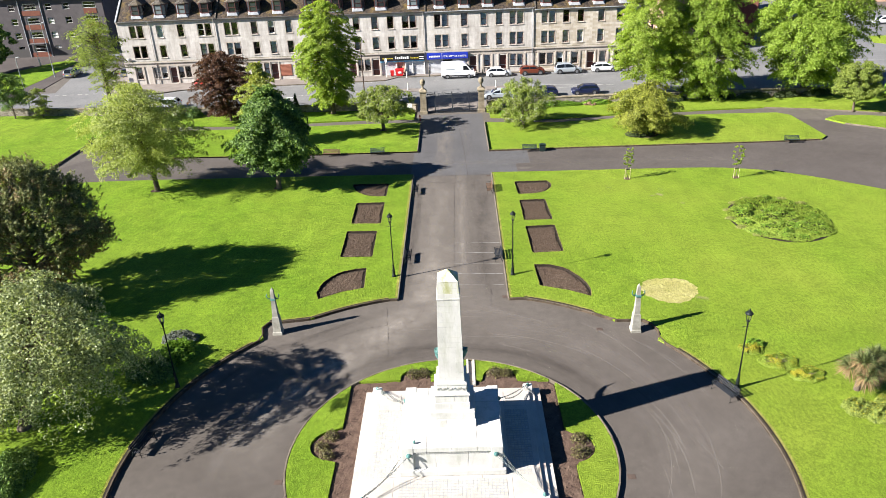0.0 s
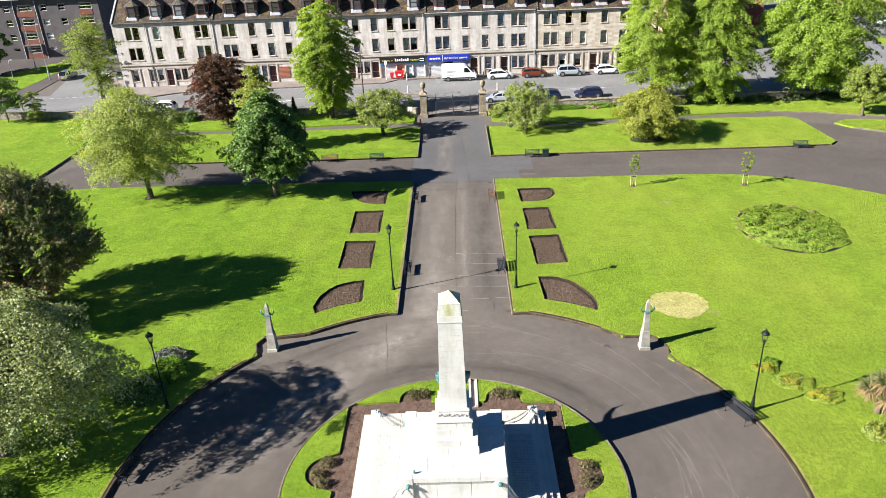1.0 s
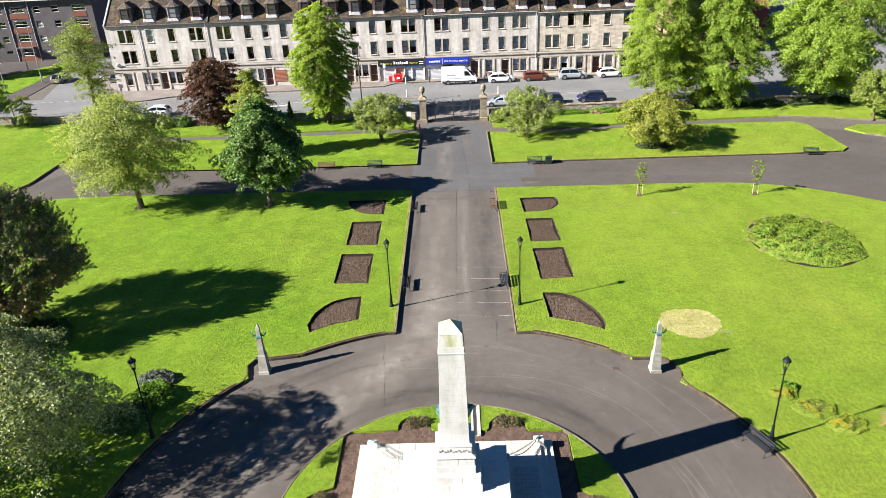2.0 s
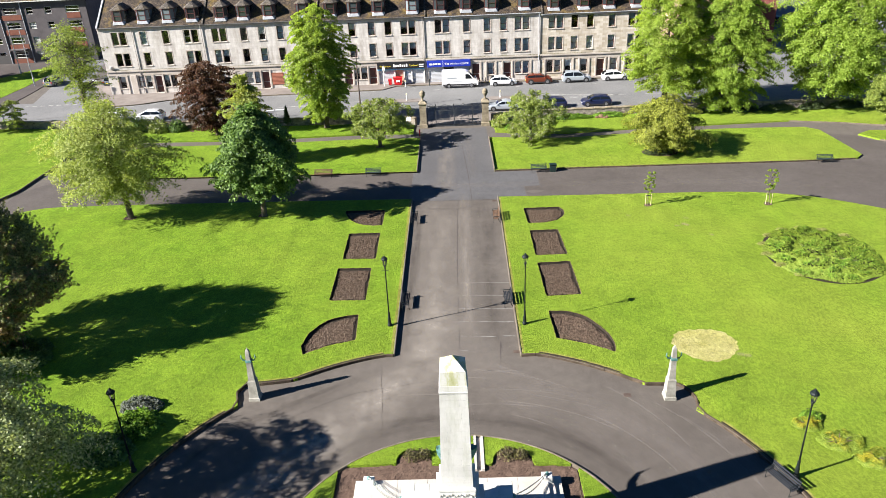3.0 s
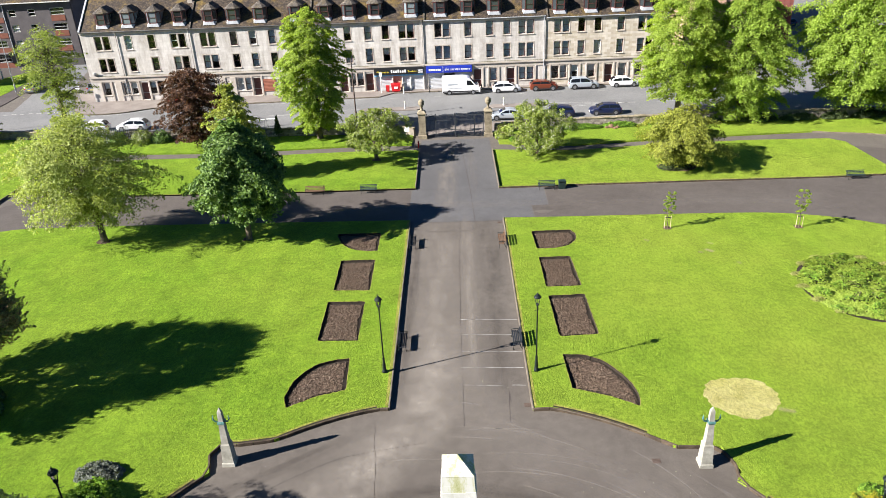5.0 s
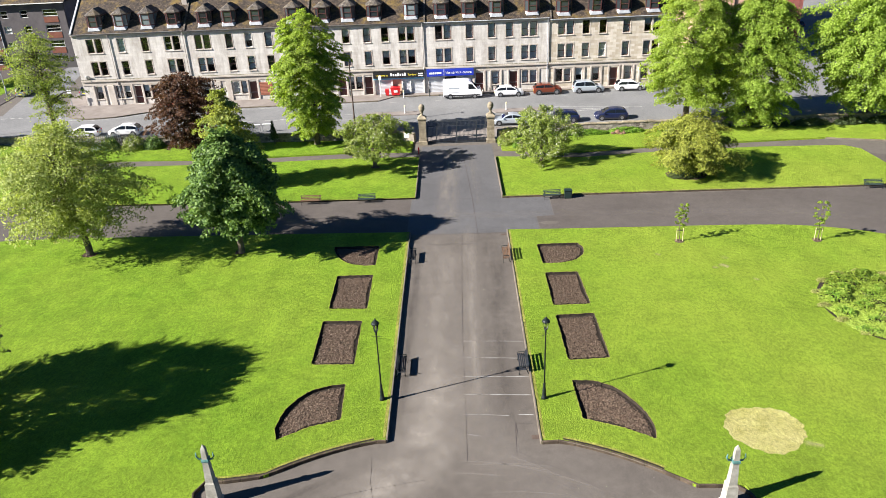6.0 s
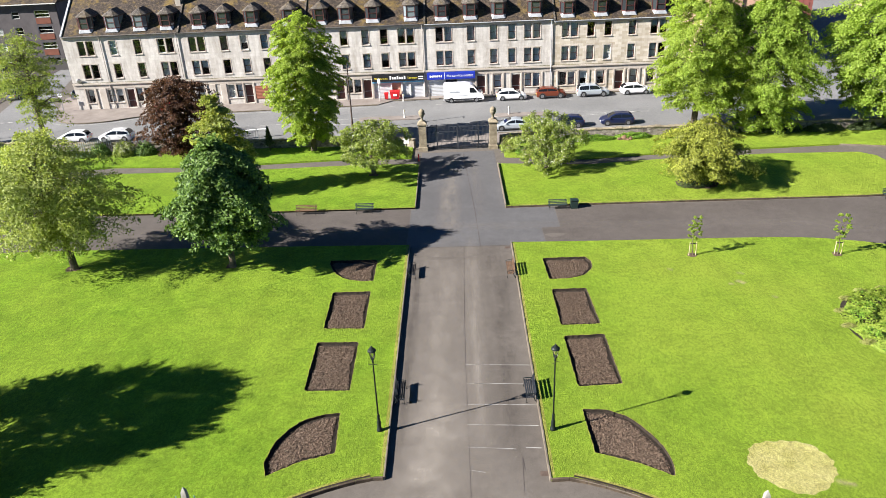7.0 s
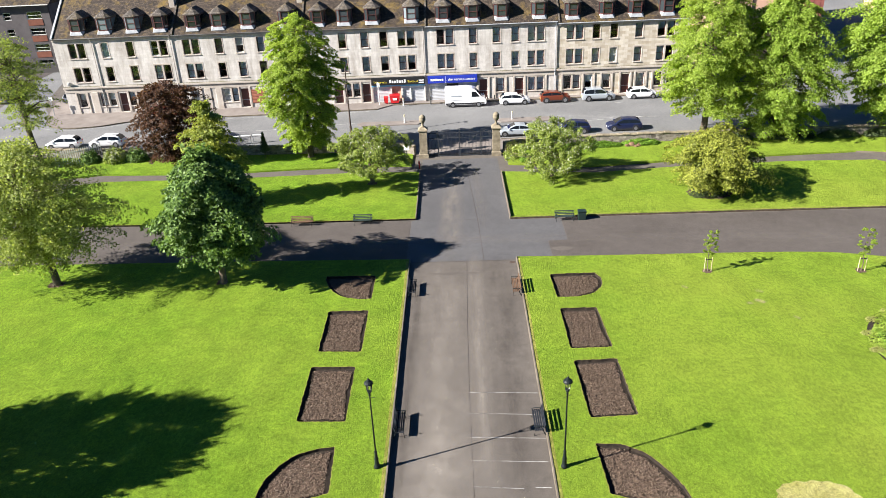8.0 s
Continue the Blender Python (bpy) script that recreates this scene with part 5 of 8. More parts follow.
for x, y, h in ((-65, 77.2, 8.0), (-80.5, 111, 9.0), (-72.5, 100.5, 9.5), (75.5, 107.5, 9.0)):
    at = thing("street_lamp", "tall grey steel street lamp column", "street lamp", "street lamp columns", pose(x, y, STREET))
    part("column", lathe([(0.13, 0), (0.12, 1.4), (0.075, 1.5), (0.05, h)], 8), "steel", at)
    part("arm", tube(bmesh.new(), [(0, 0, h - 0.05), (0.3, -0.3, h + 0.25), (0.8, -0.8, h + 0.35)], 0.035, 6), "steel", at)
    part("lamp_head", soft_box(0.7, 1.15, -1.1, -0.75, h + 0.26, h + 0.4, 0.04), "steel", at)

at = thing("street_lamp", "slim dark street lamp column behind the park wall", "street lamp", "street lamp columns", pose(-13.15, 76.2, STREET))
part("column", lathe([(0.15, 0), (0.14, 1.4), (0.1, 1.5), (0.07, 9.2)], 8), "rust", at, "dark brown column")
part("lamp_head", soft_box(-0.1, 0.1, -0.55, 0.1, 9.2, 9.32, 0.04), "rust", at)

# stone boundary wall with rough coping stones
def wall_run(points, h=1.05, thick=0.42):
    at = thing("boundary_wall", "low weathered rubble stone wall with rough coping", "wall", kind="structure")
    pts = [Vector((*p, 0)) for p in points]
    for a, b in zip(pts, pts[1:]):
        d = b - a
        turn = math.atan2(d.y, d.x)
        bm = boxes((0, d.length, -thick / 2, thick / 2, -0.2, h))
        ob = part("wall_face", bm, "rubble", at)
        ob.matrix_basis = Matrix.Translation((a.x, a.y, land(a.y))) @ Matrix.Rotation(turn, 4, "Z")
        n = max(1, round(d.length / 0.75))
        for i in range(n):
            c = a + d * ((i + 0.5) / n)
            stone = part_of("coping_stone", COPING, None, at)
            stone.matrix_basis = Matrix.Translation((c.x, c.y, land(a.y) + h + random.uniform(-0.03, 0.03))) @ Euler((random.uniform(-0.06, 0.06), random.uniform(-0.05, 0.05), turn + random.uniform(-0.06, 0.06) + (math.pi if i % 2 else 0))).to_matrix().to_4x4() @ Matrix.Diagonal((d.length / n / 0.75, random.uniform(0.9, 1.1), random.uniform(0.8, 1.25), 1))
    return at


n = Nodes("rubble_stone")
cells = n.stretch(n.where, (1.0, 1.0, 1.7))
joint = n.voronoi(2.6, "DISTANCE_TO_EDGE", cells)
node = n.add("ShaderNodeTexVoronoi", Scale=2.6)
n.link(cells, node.inputs["Vector"])
tone = n.ramp(n.noise(1.3, 5.0, 0.7), [(0.3, (0.12, 0.1, 0.085)), (0.7, (0.3, 0.26, 0.215))])
grey = n.add("ShaderNodeRGBToBW")
n.link(node.outputs["Color"], grey.inputs[0])
tone = n.mix(0.7, tone, grey.outputs[0], "SOFT_LIGHT")
tone = n.mix(n.ramp(joint, [(0.02, (1.0,)), (0.06, (0.0,))]), tone, (0.2, 0.18, 0.15))
n.bump(n.ramp(joint, [(0.0, (0.0,)), (0.12, (1.0,))]), 0.8, 0.05)
M["rubble"] = n.done(tone, 0.95)
bm = soft_box(-0.365, 0.365, -0.27, 0.27, -0.02, 0.17, 0.05)
COPING = bpy.data.meshes.new("coping_stone")
bm.to_mesh(COPING)
bm.free()
COPING.materials.append(M["old_stone"])
wall_run([(5.0, 68.6), (7.2, 69.9), (24, 70.3), (75, 69.7)])
wall_run([(-5.0, 68.6), (-7.2, 69.9), (-40, 71.2), (-64, 74.1), (-110, 76.2)])


def gate_pillar(x):
    at = thing("gate_pillar", "square weathered stone gate pillar topped by an urn", "gate pillar", "gate pillars", pose(x, 67.95, land(67.9)))
    part("foot", square_stack([(0.53, -0.1), (0.53, 0.45), (0.46, 0.52)]), "old_stone", at)
    for k in range(5):
        z = 0.52 + k * 0.5
        part("pillar_stone", square_stack([(0.42, z), (0.43, z + 0.02), (0.43, z + 0.48), (0.42, z + 0.495)]), "old_stone", at)
    part("cap", square_stack([(0.44, 3.02), (0.52, 3.1), (0.53, 3.24), (0.4, 3.4), (0.28, 3.5)]), "old_stone", at)
    part("urn", lathe([(0.3, 3.46), (0.28, 3.54), (0.14, 3.66), (0.12, 3.8), (0.16, 3.92), (0.25, 4.06), (0.34, 4.24), (0.37, 4.4), (0.33, 4.47), (0.36, 4.52), (0.34, 4.62), (0.27, 4.74), (0.16, 4.83), (0.07, 4.87), (0.02, 4.9)], 16), "old_stone", at, "carved stone urn", True)


gate_pillar(-3.97)
gate_pillar(4.12)


def gates():
    z0 = land(67.9)
    for x0, x1, fixed in ((-3.4, -2.35, True), (-2.3, 0.03, False), (0.09, 2.4, False), (2.45, 3.55, True)):
        at = thing("iron_gate", "weathered wrought iron gate with upright bars and scroll panels", "gate", "park gates", pose(0, 67.95, z0))
        top = 2.7
        for z in (0.12, 0.95, 2.15, top):
            part("rail", boxes((x0, x1, -0.025, 0.025, z - 0.03, z + 0.03)), "gate_iron", at)
        n = round((x1 - x0) / 0.15)
        for i in range(n + 1):
            x = x0 + (x1 - x0) * i / n
            edge = i in (0, n)
            part("bar", boxes((x - (0.04 if edge else 0.013), x + (0.04 if edge else 0.013), -0.02, 0.02, 0.03, top + (0.3 if edge else 0.12))), "gate_iron", at)
        if not fixed:
            for k in range(6):
                c = x0 + (x1 - x0) * (k + 0.5) / 6
                bm = tube(bmesh.new(), [(c + 0.13 * math.cos(a), 0, 2.42 + 0.13 * math.sin(a)) for a in (i * math.pi / 6 for i in range(13))], 0.016, 5)
                part("scroll", bm, "gate_iron", at)
        part("crest", tube(bmesh.new(), [(x0, 0, top), ((x0 + x1) / 2 - 0.25, 0, top + 0.12), ((x0 + x1) / 2, 0, top + 0.3), ((x0 + x1) / 2 + 0.25, 0, top + 0.12), (x1, 0, top)], 0.025, 5), "gate_iron", at)


gates()
at = thing("notice_board", "small pale notice on a short post by the gate", "sign", m=pose(-5.9, 67.9, land(67.9)))
part("post", lathe([(0.05, 0), (0.05, 1.2)], 6), "iron", at)
part("plate", soft_box(-0.3, 0.3, -0.05, 0.0, 0.9, 1.5, 0.02), "sign_white", at)


# ---- tenements ----
def wall_with_openings(bm, x0, x1, z0, z1, y, thick, holes):
    xs = sorted({x0, x1, *(h[0] for h in holes), *(h[1] for h in holes)})
    zs = sorted({z0, z1, *(h[2] for h in holes), *(h[3] for h in holes)})
    for xa, xb in zip(xs, xs[1:]):
        for za, zb in zip(zs, zs[1:]):
            cx, cz = (xa + xb) / 2, (za + zb) / 2
            if any(h[0] < cx < h[1] and h[2] < cz < h[3] for h in holes):
                continue
            bm.faces.new([bm.verts.new(p) for p in ((xa, y, za), (xb, y, za), (xb, y, zb), (xa, y, zb))])
            bm.faces.new([bm.verts.new(p) for p in ((xb, y + thick, za), (xa, y + thick, za), (xa, y + thick, zb), (xb, y + thick, zb))])
    for a, b, c, d in holes:
        for quad in (((a, y, c), (a, y + thick, c), (b, y + thick, c), (b, y, c)), ((a, y, d), (b, y, d), (b, y + thick, d), (a, y + thick, d)),
                     ((a, y, c), (a, y, d), (a, y + thick, d), (a, y + thick, c)), ((b, y, c), (b, y + thick, c), (b, y + thick, d), (b, y, d))):
            bm.faces.new([bm.verts.new(p) for p in quad])
    bmesh.ops.remove_doubles(bm, verts=bm.verts[:], dist=0.0005)
    bmesh.ops.recalc_face_normals(bm, faces=bm.faces[:])
    return bm


WIN = {}


def window_mesh(kind, w, h):
    key = kind, round(w, 2), round(h, 2)
    if key not in WIN:
        if kind == "frame":
            bm = boxes((-w / 2, -w / 2 + 0.07, 0, 0.08, 0, h), (w / 2 - 0.07, w / 2, 0, 0.08, 0, h), (-w / 2 + 0.07, w / 2 - 0.07, 0, 0.08, 0, 0.09), (-w / 2 + 0.07, w / 2 - 0.07, 0, 0.08, h - 0.08, h), (-w / 2 + 0.07, w / 2 - 0.07, -0.01, 0.08, h * 0.5 - 0.03, h * 0.5 + 0.03))
        elif kind == "pane":
            bm = boxes((-w / 2 + 0.07, w / 2 - 0.07, 0.035, 0.047, 0.09, h - 0.08))
        elif kind == "sill":
            bm = soft_box(-w / 2 - 0.12, w / 2 + 0.12, -0.29, 0.02, -0.14, -0.004, 0.015)
        elif kind == "surround":
            bm = boxes((-w / 2 - 0.13, -w / 2, -0.222, -0.195, 0, h), (w / 2, w / 2 + 0.13, -0.222, -0.195, 0, h), (-w / 2 - 0.13, w / 2 + 0.13, -0.222, -0.195, h, h + 0.18))
        else:
            bm = bmesh.new()
            n = 10
            low = 0.1 + (h - 0.2) * (0.0 if kind == "curtain" else 0.45)
            pts = [(-w / 2 + 0.08 + (w - 0.16) * i / n, 0.14 + (0.03 if i % 2 else 0.0)) for i in range(n + 1)]
            for (xa, ya), (xb, yb) in zip(pts, pts[1:]):
                bm.faces.new([bm.verts.new(p) for p in ((xa, ya, low), (xb, yb, low), (xb, yb, h - 0.1), (xa, ya, h - 0.1))])
        me = bpy.data.meshes.new(kind)
        bm.to_mesh(me)
        bm.free()
        WIN[key] = me
    return WIN[key]


def window(parent, x, y, z, w, h, frame_paint="brown_paint", cover="", sill=True, cover_paint="curtain", surround=True):
    """A sash window set back in its opening, with sill, stone surround and whatever hangs behind it."""
    me = window_mesh("frame", w, h)
    if frame_paint != "brown_paint":
        me = me.copy()
    me.materials.clear()
    me.materials.append(M[frame_paint])
    ob = part_of("window", me, None, parent)
    ob.matrix_basis = Matrix.Translation((x, y, z))
    glass = part_of("pane", window_mesh("pane", w, h), "glass", ob)
    glass.visible_shadow = False
    if sill:
        part_of("sill", window_mesh("sill", w, h), "trim_stone", ob)
    if surround:
        part_of("surround", window_mesh("surround", w, h), "trim_stone", ob)
    if cover:
        me = window_mesh(cover, w, h)
        if cover_paint != "curtain":
            me = me.copy()
            me.materials.clear()
        ob2 = part_of("curtain" if cover == "curtain" else "blind", me, cover_paint, ob, {"curtain": "pale net curtain", "blue_blind_and_sky": "light blue blind with the sky's reflection put into its colour", "park_reflection": "olive backing that paints the park's reflection in the pane", "grey_net": "grey net curtain"}[cover_paint])
    return ob


FACE = 91.74


def dormer(parent, x, eave, wood="dormer_wood"):
    """A canted bay dormer with a hipped slate roof on a lead apron."""
    y = FACE + 0.2
    z = eave + 0.8
    plan = [(-1.05, 3.0), (-1.05, 0.6), (-0.58, 0.0), (0.58, 0.0), (1.05, 0.6), (1.05, 3.0)]
    body = part("dormer", rings(bmesh.new(), [[(px * s, py, pz) for px, py in plan] for s, pz in ((1.0, -0.1), (1.0, 0.22))]), wood, parent)
    body.matrix_basis = Matrix.Translation((x, y, z))
    bm = rings(bmesh.new(), [[(px * 1.14, (py - 0.5) * 1.1 + 0.42, 1.72) for px, py in plan], [(px * 1.14, (py - 0.5) * 1.1 + 0.42, 1.8) for px, py in plan], [(px * 0.06, max(py, 1.05), 2.6) for px, py in plan]])
    part("dormer_roof", bm, "slate_dark", body, "hipped slate dormer roof")
    part("apron", rings(bmesh.new(), [[(-1.15, 1.0, 0.25), (-0.9, -0.16, -0.38), (0.9, -0.16, -0.38), (1.15, 1.0, 0.25)], [(-1.1, 1.1, 0.35), (-0.66, -0.04, 0.05), (0.66, -0.04, 0.05), (1.1, 1.1, 0.35)]]), "lead", body, "pale lead apron")
    part("head", rings(bmesh.new(), [[(px, py, pz) for px, py in plan] for pz in (1.58, 1.73)]), wood, body)
    for px, py in ((-1.05, 0.6), (-0.58, 0.0), (0.58, 0.0), (1.05, 0.6)):
        part("mullion", boxes((px - 0.05, px + 0.05, py - 0.03, py + 0.07, 0.2, 1.6)), wood, body)
    bm = bmesh.new()
    for (ax, ay), (bx, by) in zip(plan[:-1], plan[1:]):
        bm.faces.new([bm.verts.new(p) for p in ((ax * 0.97, ay + 0.03, 0.22), (bx * 0.97, by + 0.03, 0.22), (bx * 0.97, by + 0.03, 1.58), (ax * 0.97, ay + 0.03, 1.58))])
    part("pane", bm, "dormer_glass", body)
    rail = boxes((-0.56, 0.56, -0.03, 0.03, 0.86, 0.93))
    part("sash_rail", rail, wood, body)
    return body


n = Nodes("dormer_glass")
n.bsdf.inputs["Specular IOR Level"].default_value = 0.6
M["dormer_glass"] = n.done(n.ramp(n.each(), [(0.0, (0.012, 0.014, 0.016)), (0.7, (0.04, 0.048, 0.052)), (0.85, (0.2, 0.24, 0.26)), (1.0, (0.36, 0.28, 0.17))]), 0.08)
M["slate_dark"] = roof_material("grey_slates", (0.07, 0.06, 0.052), (0.125, 0.107, 0.09), 0.35)

TENEMENTS = [
    # x0, x1, eaves, stone, windows on the upper floors (x, panes), ground floor (kind, x), dormers
    (-55.3, -38.75, 9.4, "sandstone", ((-52.15, 2), (-48.25, 1), (-44.75, 1), (-40.75, 2)), (("w", -53.0), ("p", -51.2), ("ww", -49.4), ("d", -47.2), ("ww", -45.3), ("p", -43.4), ("ww", -41)), (-51.7, -47.9, -44.0, -40.2)),
    (-38.75, -21.0, 9.35, "sandstone", ((-36.3, 2), (-32.45, 1), (-29.6, 1), (-26.7, 1), (-23.2, 2)), (("w", -36.8), ("p", -35.1), ("p", -33.5), ("ww", -31.8), ("d", -29.9), ("b", -28.0), ("d", -25.6), ("ww", -23.2)), (-35.7, -32.2, -28.2, -22.9)),
    (-21.0, -4.2, 9.25, "sandstone", ((-18.6, 1), (-15.5, 1), (-12.45, 1), (-9.85, 1), (-6.75, 2)), (("ww", -18.8), ("d", -16.6), ("ww", -14.7), ("d", -12.7), ("s1", -8.2)), (-18.6, -15.0, -11.2, -5.9)),
    (-4.2, 13.85, 9.15, "sandstone", ((-1.45, 2), (2.35, 1), (5.55, 1), (8.1, 1), (10.95, 2)), (("s2", -0.6), ("d", 3.7), ("w", 6.1), ("d", 8.7), ("ww", 11.0)), (-1.6, 2.4, 6.3, 11.4)),
    (13.85, 31.6, 8.9, "golden_stone", ((16.2, 2), (19.1, 1), (21.5, 1), (24.85, 1), (28.5, 2)), (("ww", 16.0), ("w", 18.3), ("w", 20.8), ("d", 23.4), ("w", 25.5), ("w", 27.9), ("ww", 30.2)), (15.9, 20.5, 24.4, 28.6)),
]
COVERS = ("", "curtain", "curtain", "blind", "curtain", "blind", "curtain", "curtain")


def tenement(n, x0, x1, eave, stone, upper, ground, dormers):
    rnd = random.Random(40 + n)
    at = thing("tenement", "three storey pale sandstone tenement with dormers in a slate roof" if stone == "sandstone" else "three storey golden sandstone tenement with dormers in a slate roof", "house", "tenements along the street")
    base = STREET + 0.1
    rows = ((6.72, 2.0), (3.45, 1.98))
    holes, wins = [], []
    for z, h in rows:
        for x, panes in upper:
            for dx in ((0,) if panes == 1 else (-0.62, 0.62)):
                w = 1.0
                holes.append((x + dx - w / 2, x + dx + w / 2, z, z + h))
                wins.append((x + dx, z, w, h))
    doors, panels, shops, boards = [], [], [], []
    for kind, x in ground:
        if kind in ("w", "ww"):
            for dx in ((0,) if kind == "w" else (-0.6, 0.6)):
                holes.append((x + dx - 0.48, x + dx + 0.48, -0.05, 1.85))
                wins.append((x + dx, -0.05, 0.96, 1.9))
        elif kind == "d":
            holes.append((x - 0.55, x + 0.55, base + 0.02, 1.75))
            doors.append(x)
        elif kind == "b":
            boards.append(x)
        elif kind == "p":
            panels.append(x)
        else:
            shops.append((kind, x))
            for a, b in ((-3.55, -1.15), (-0.95, 0.35), (0.55, 1.55), (1.75, 3.55)) if kind == "s1" else ((-3.2, -1.0), (-0.8, 0.8), (1.0, 3.2)):
                holes.append((x + a, x + b, base + 0.02, 1.35))
    part("front_wall", wall_with_openings(bmesh.new(), x0, x1, base - 0.3, eave, FACE, 0.45, holes), stone, at)
    part("side_wall", boxes((x0, x0 + 0.4, FACE + 0.45, FACE + 11, base - 0.3, eave)), stone, at)
    part("side_wall", boxes((x1 - 0.4, x1, FACE + 0.45, FACE + 11, base - 0.3, eave)), stone, at)
    part("back_wall", boxes((x0 + 0.4, x1 - 0.4, FACE + 10.6, FACE + 11, base - 0.3, eave)), stone, at)
    part("room_backs", boxes((x0 + 0.4, x1 - 0.4, FACE + 2.4, FACE + 2.5, base, eave), *((x0 + 0.4, x1 - 0.4, FACE + 0.46, FACE + 2.4, z - 0.3, z) for z in (0.0 - 0.6, 2.7, 6.0, eave))), "room", at, "dark backing with the rooms' dimness put into its colour")
    # string course, cornice, gutter, quoins of dressed stone
    part("string_course", soft_box(x0 + 0.004, x1 - 0.004, FACE - 0.22, FACE + 0.02, 2.55, 2.85, 0.04), "trim_stone", at)
    part("moss_line", boxes((x0 + 0.01, x1 - 0.01, FACE - 0.19, FACE - 0.002, 2.851, 2.872)), "moss", at, "dark mossy top of the string course")
    part("shop_band", boxes((x0 + 0.004, x1 - 0.004, FACE - 0.06, FACE + 0.01, 2.0, 2.55)), "trim_stone", at)
    part("cornice", soft_box(x0 + 0.004, x1 - 0.004, FACE - 0.16, FACE + 0.02, eave - 0.28, eave, 0.03), "trim_stone", at)
    part("gutter", tube(bmesh.new(), [(x0 + 0.05, FACE - 0.3, eave + 0.02), (x1 - 0.05, FACE - 0.3, eave + 0.02)], 0.07, 6), "dark_gutter_and_shade" if n < 3 else "lead", at, "round metal gutter")
    for x in (x1 - 0.25,) if n != 2 else (x1 - 0.25, x0 + 0.3):
        part("downpipe", tube(bmesh.new(), [(x, FACE - 0.3, eave), (x, FACE - 0.14, eave - 0.5), (x, FACE - 0.14, 2.9), (x, FACE - 0.27, 2.7), (x, FACE - 0.14, 2.4), (x, FACE - 0.14, base)], 0.06, 6), "lead" if n == 3 else "pipe", at, "grey downpipe")
    if n == 0:
        part("downpipe", tube(bmesh.new(), [(-49.9, FACE - 0.3, eave), (-49.9, FACE - 0.12, eave - 0.5), (-49.9, FACE - 0.12, base)], 0.055, 6), "pipe", at, "grey downpipe")
    for x in panels:
        part("stone_panel", soft_box(x - 0.45, x + 0.45, FACE - 0.09, FACE + 0.02, base, 2.0, 0.03), "trim_stone", at)
    taken = []
    for kind, x in sorted(ground):
        if kind in ("w", "ww", "d"):
            r = 0.78 if kind != "ww" else 1.4
            for sx in (-1, 1):
                if any(abs(x + sx * r - q) < 0.45 for q in taken):
                    continue
                taken.append(x + sx * r)
                part("pilaster", soft_box(x + sx * r - 0.12, x + sx * r + 0.12, FACE - 0.1, FACE + 0.02, base, 2.0, 0.02), "trim_stone", at)
    for k, (x, z, w, h) in enumerate(wins):
        cover = rnd.choice(COVERS)
        if n == 0 and rnd.random() < 0.45:
            cover = ""
        # Olive and blue tones carry painted reflections of park and sky.
        tone = rnd.choice(("curtain", "blue_blind_and_sky")) if cover == "blind" else rnd.choice({0: ("curtain", "blue_blind_and_sky", "park_reflection"), 1: ("curtain", "blue_blind_and_sky", "park_reflection", "park_reflection")}.get(n, ("curtain", "blue_blind_and_sky", "blue_blind_and_sky", "grey_net")))
        window(at, x, FACE + 0.2, z, w, h, rnd.choice(("brown_paint",) * 7 + ("white_paint",)), cover, True, tone)
    for x in doors:
        door = part("door", boxes((x - 0.55, x + 0.55, FACE + 0.3, FACE + 0.36, base, 1.75)), "dark_door", at, "dark maroon panelled door")
        for zc in (base + 0.55, base + 1.6):
            part("door_panel", soft_box(x - 0.36, x + 0.36, FACE + 0.26, FACE + 0.3, zc - 0.4, zc + 0.4, 0.02), "dark_door", door)
        part("kick_plate", boxes((x - 0.5, x + 0.5, FACE + 0.27, FACE + 0.3, base + 1.05, base + 1.12)), "lead", door)
        part("doorstep", soft_box(x - 0.65, x + 0.65, FACE - 0.25, FACE + 0.3, base - 0.05, base + 0.12, 0.02), "trim_stone", at)
    for x in boards:
        part("roller_shutter", corrugated(x - 0.95, x + 0.95, FACE - 0.06, -0.35, 1.55), "brown_rust", at, "rust red roller shutter")
    for kind, x in shops:
        shop(at, kind, x, base)
    # roof with thickness, dormers, chimney heads
    run, rise = 5.6, 4.7
    prof = [(FACE - 0.32, eave + 0.02), (FACE + run, eave + rise), (FACE + 11.3, eave + 0.02)]
    bm = rings(bmesh.new(), [[(x, y, z) for y, z in prof] for x in (x0 + 0.01, x1 - 0.01)])
    roof = part("roof", bm, "slate", at, "brown mossy slate roof")
    part("ridge", tube(bmesh.new(), [(x0 + 0.05, FACE + run, eave + rise + 0.02), (x1 - 0.05, FACE + run, eave + rise + 0.02)], 0.12, 6), "brick_red", roof)
    part("skew", rings(bmesh.new(), [[(x, y, z + dz) for y, z, dz in ((prof[0][0], prof[0][1], -0.05), (prof[0][0] - 0.02, prof[0][1], 0.2), (prof[1][0], prof[1][1], 0.22), (prof[1][0], prof[1][1], -0.05))] for x in (x0 + 0.02, x0 + 0.28)]), "lead" if n == 0 else "slate_dark", roof, "skew stones at the roof edge")
    for x in dormers:
        dormer(at, x, eave)
    for y in (FACE + 3.6,):
        chimney = part("chimney", soft_box(x1 - 0.75, x1 + 0.0, y, y + 3.4, eave + 2.6, eave + 6.6, 0.03), "trim_stone", roof, "broad stone chimney head")
    return at


def corrugated(x0, x1, y, z0, z1, step=0.1):
    """A ribbed roller shutter in one sheet with thickness."""
    n = int((z1 - z0) / step)
    front = [(y - (0.025 if i % 2 else 0.0), z0 + (z1 - z0) * i / n) for i in range(n + 1)]
    outline = front + [(y + 0.05, z1), (y + 0.05, z0)]
    return rings(bmesh.new(), [[(x, py, pz) for py, pz in outline] for x in (x0, x1)])


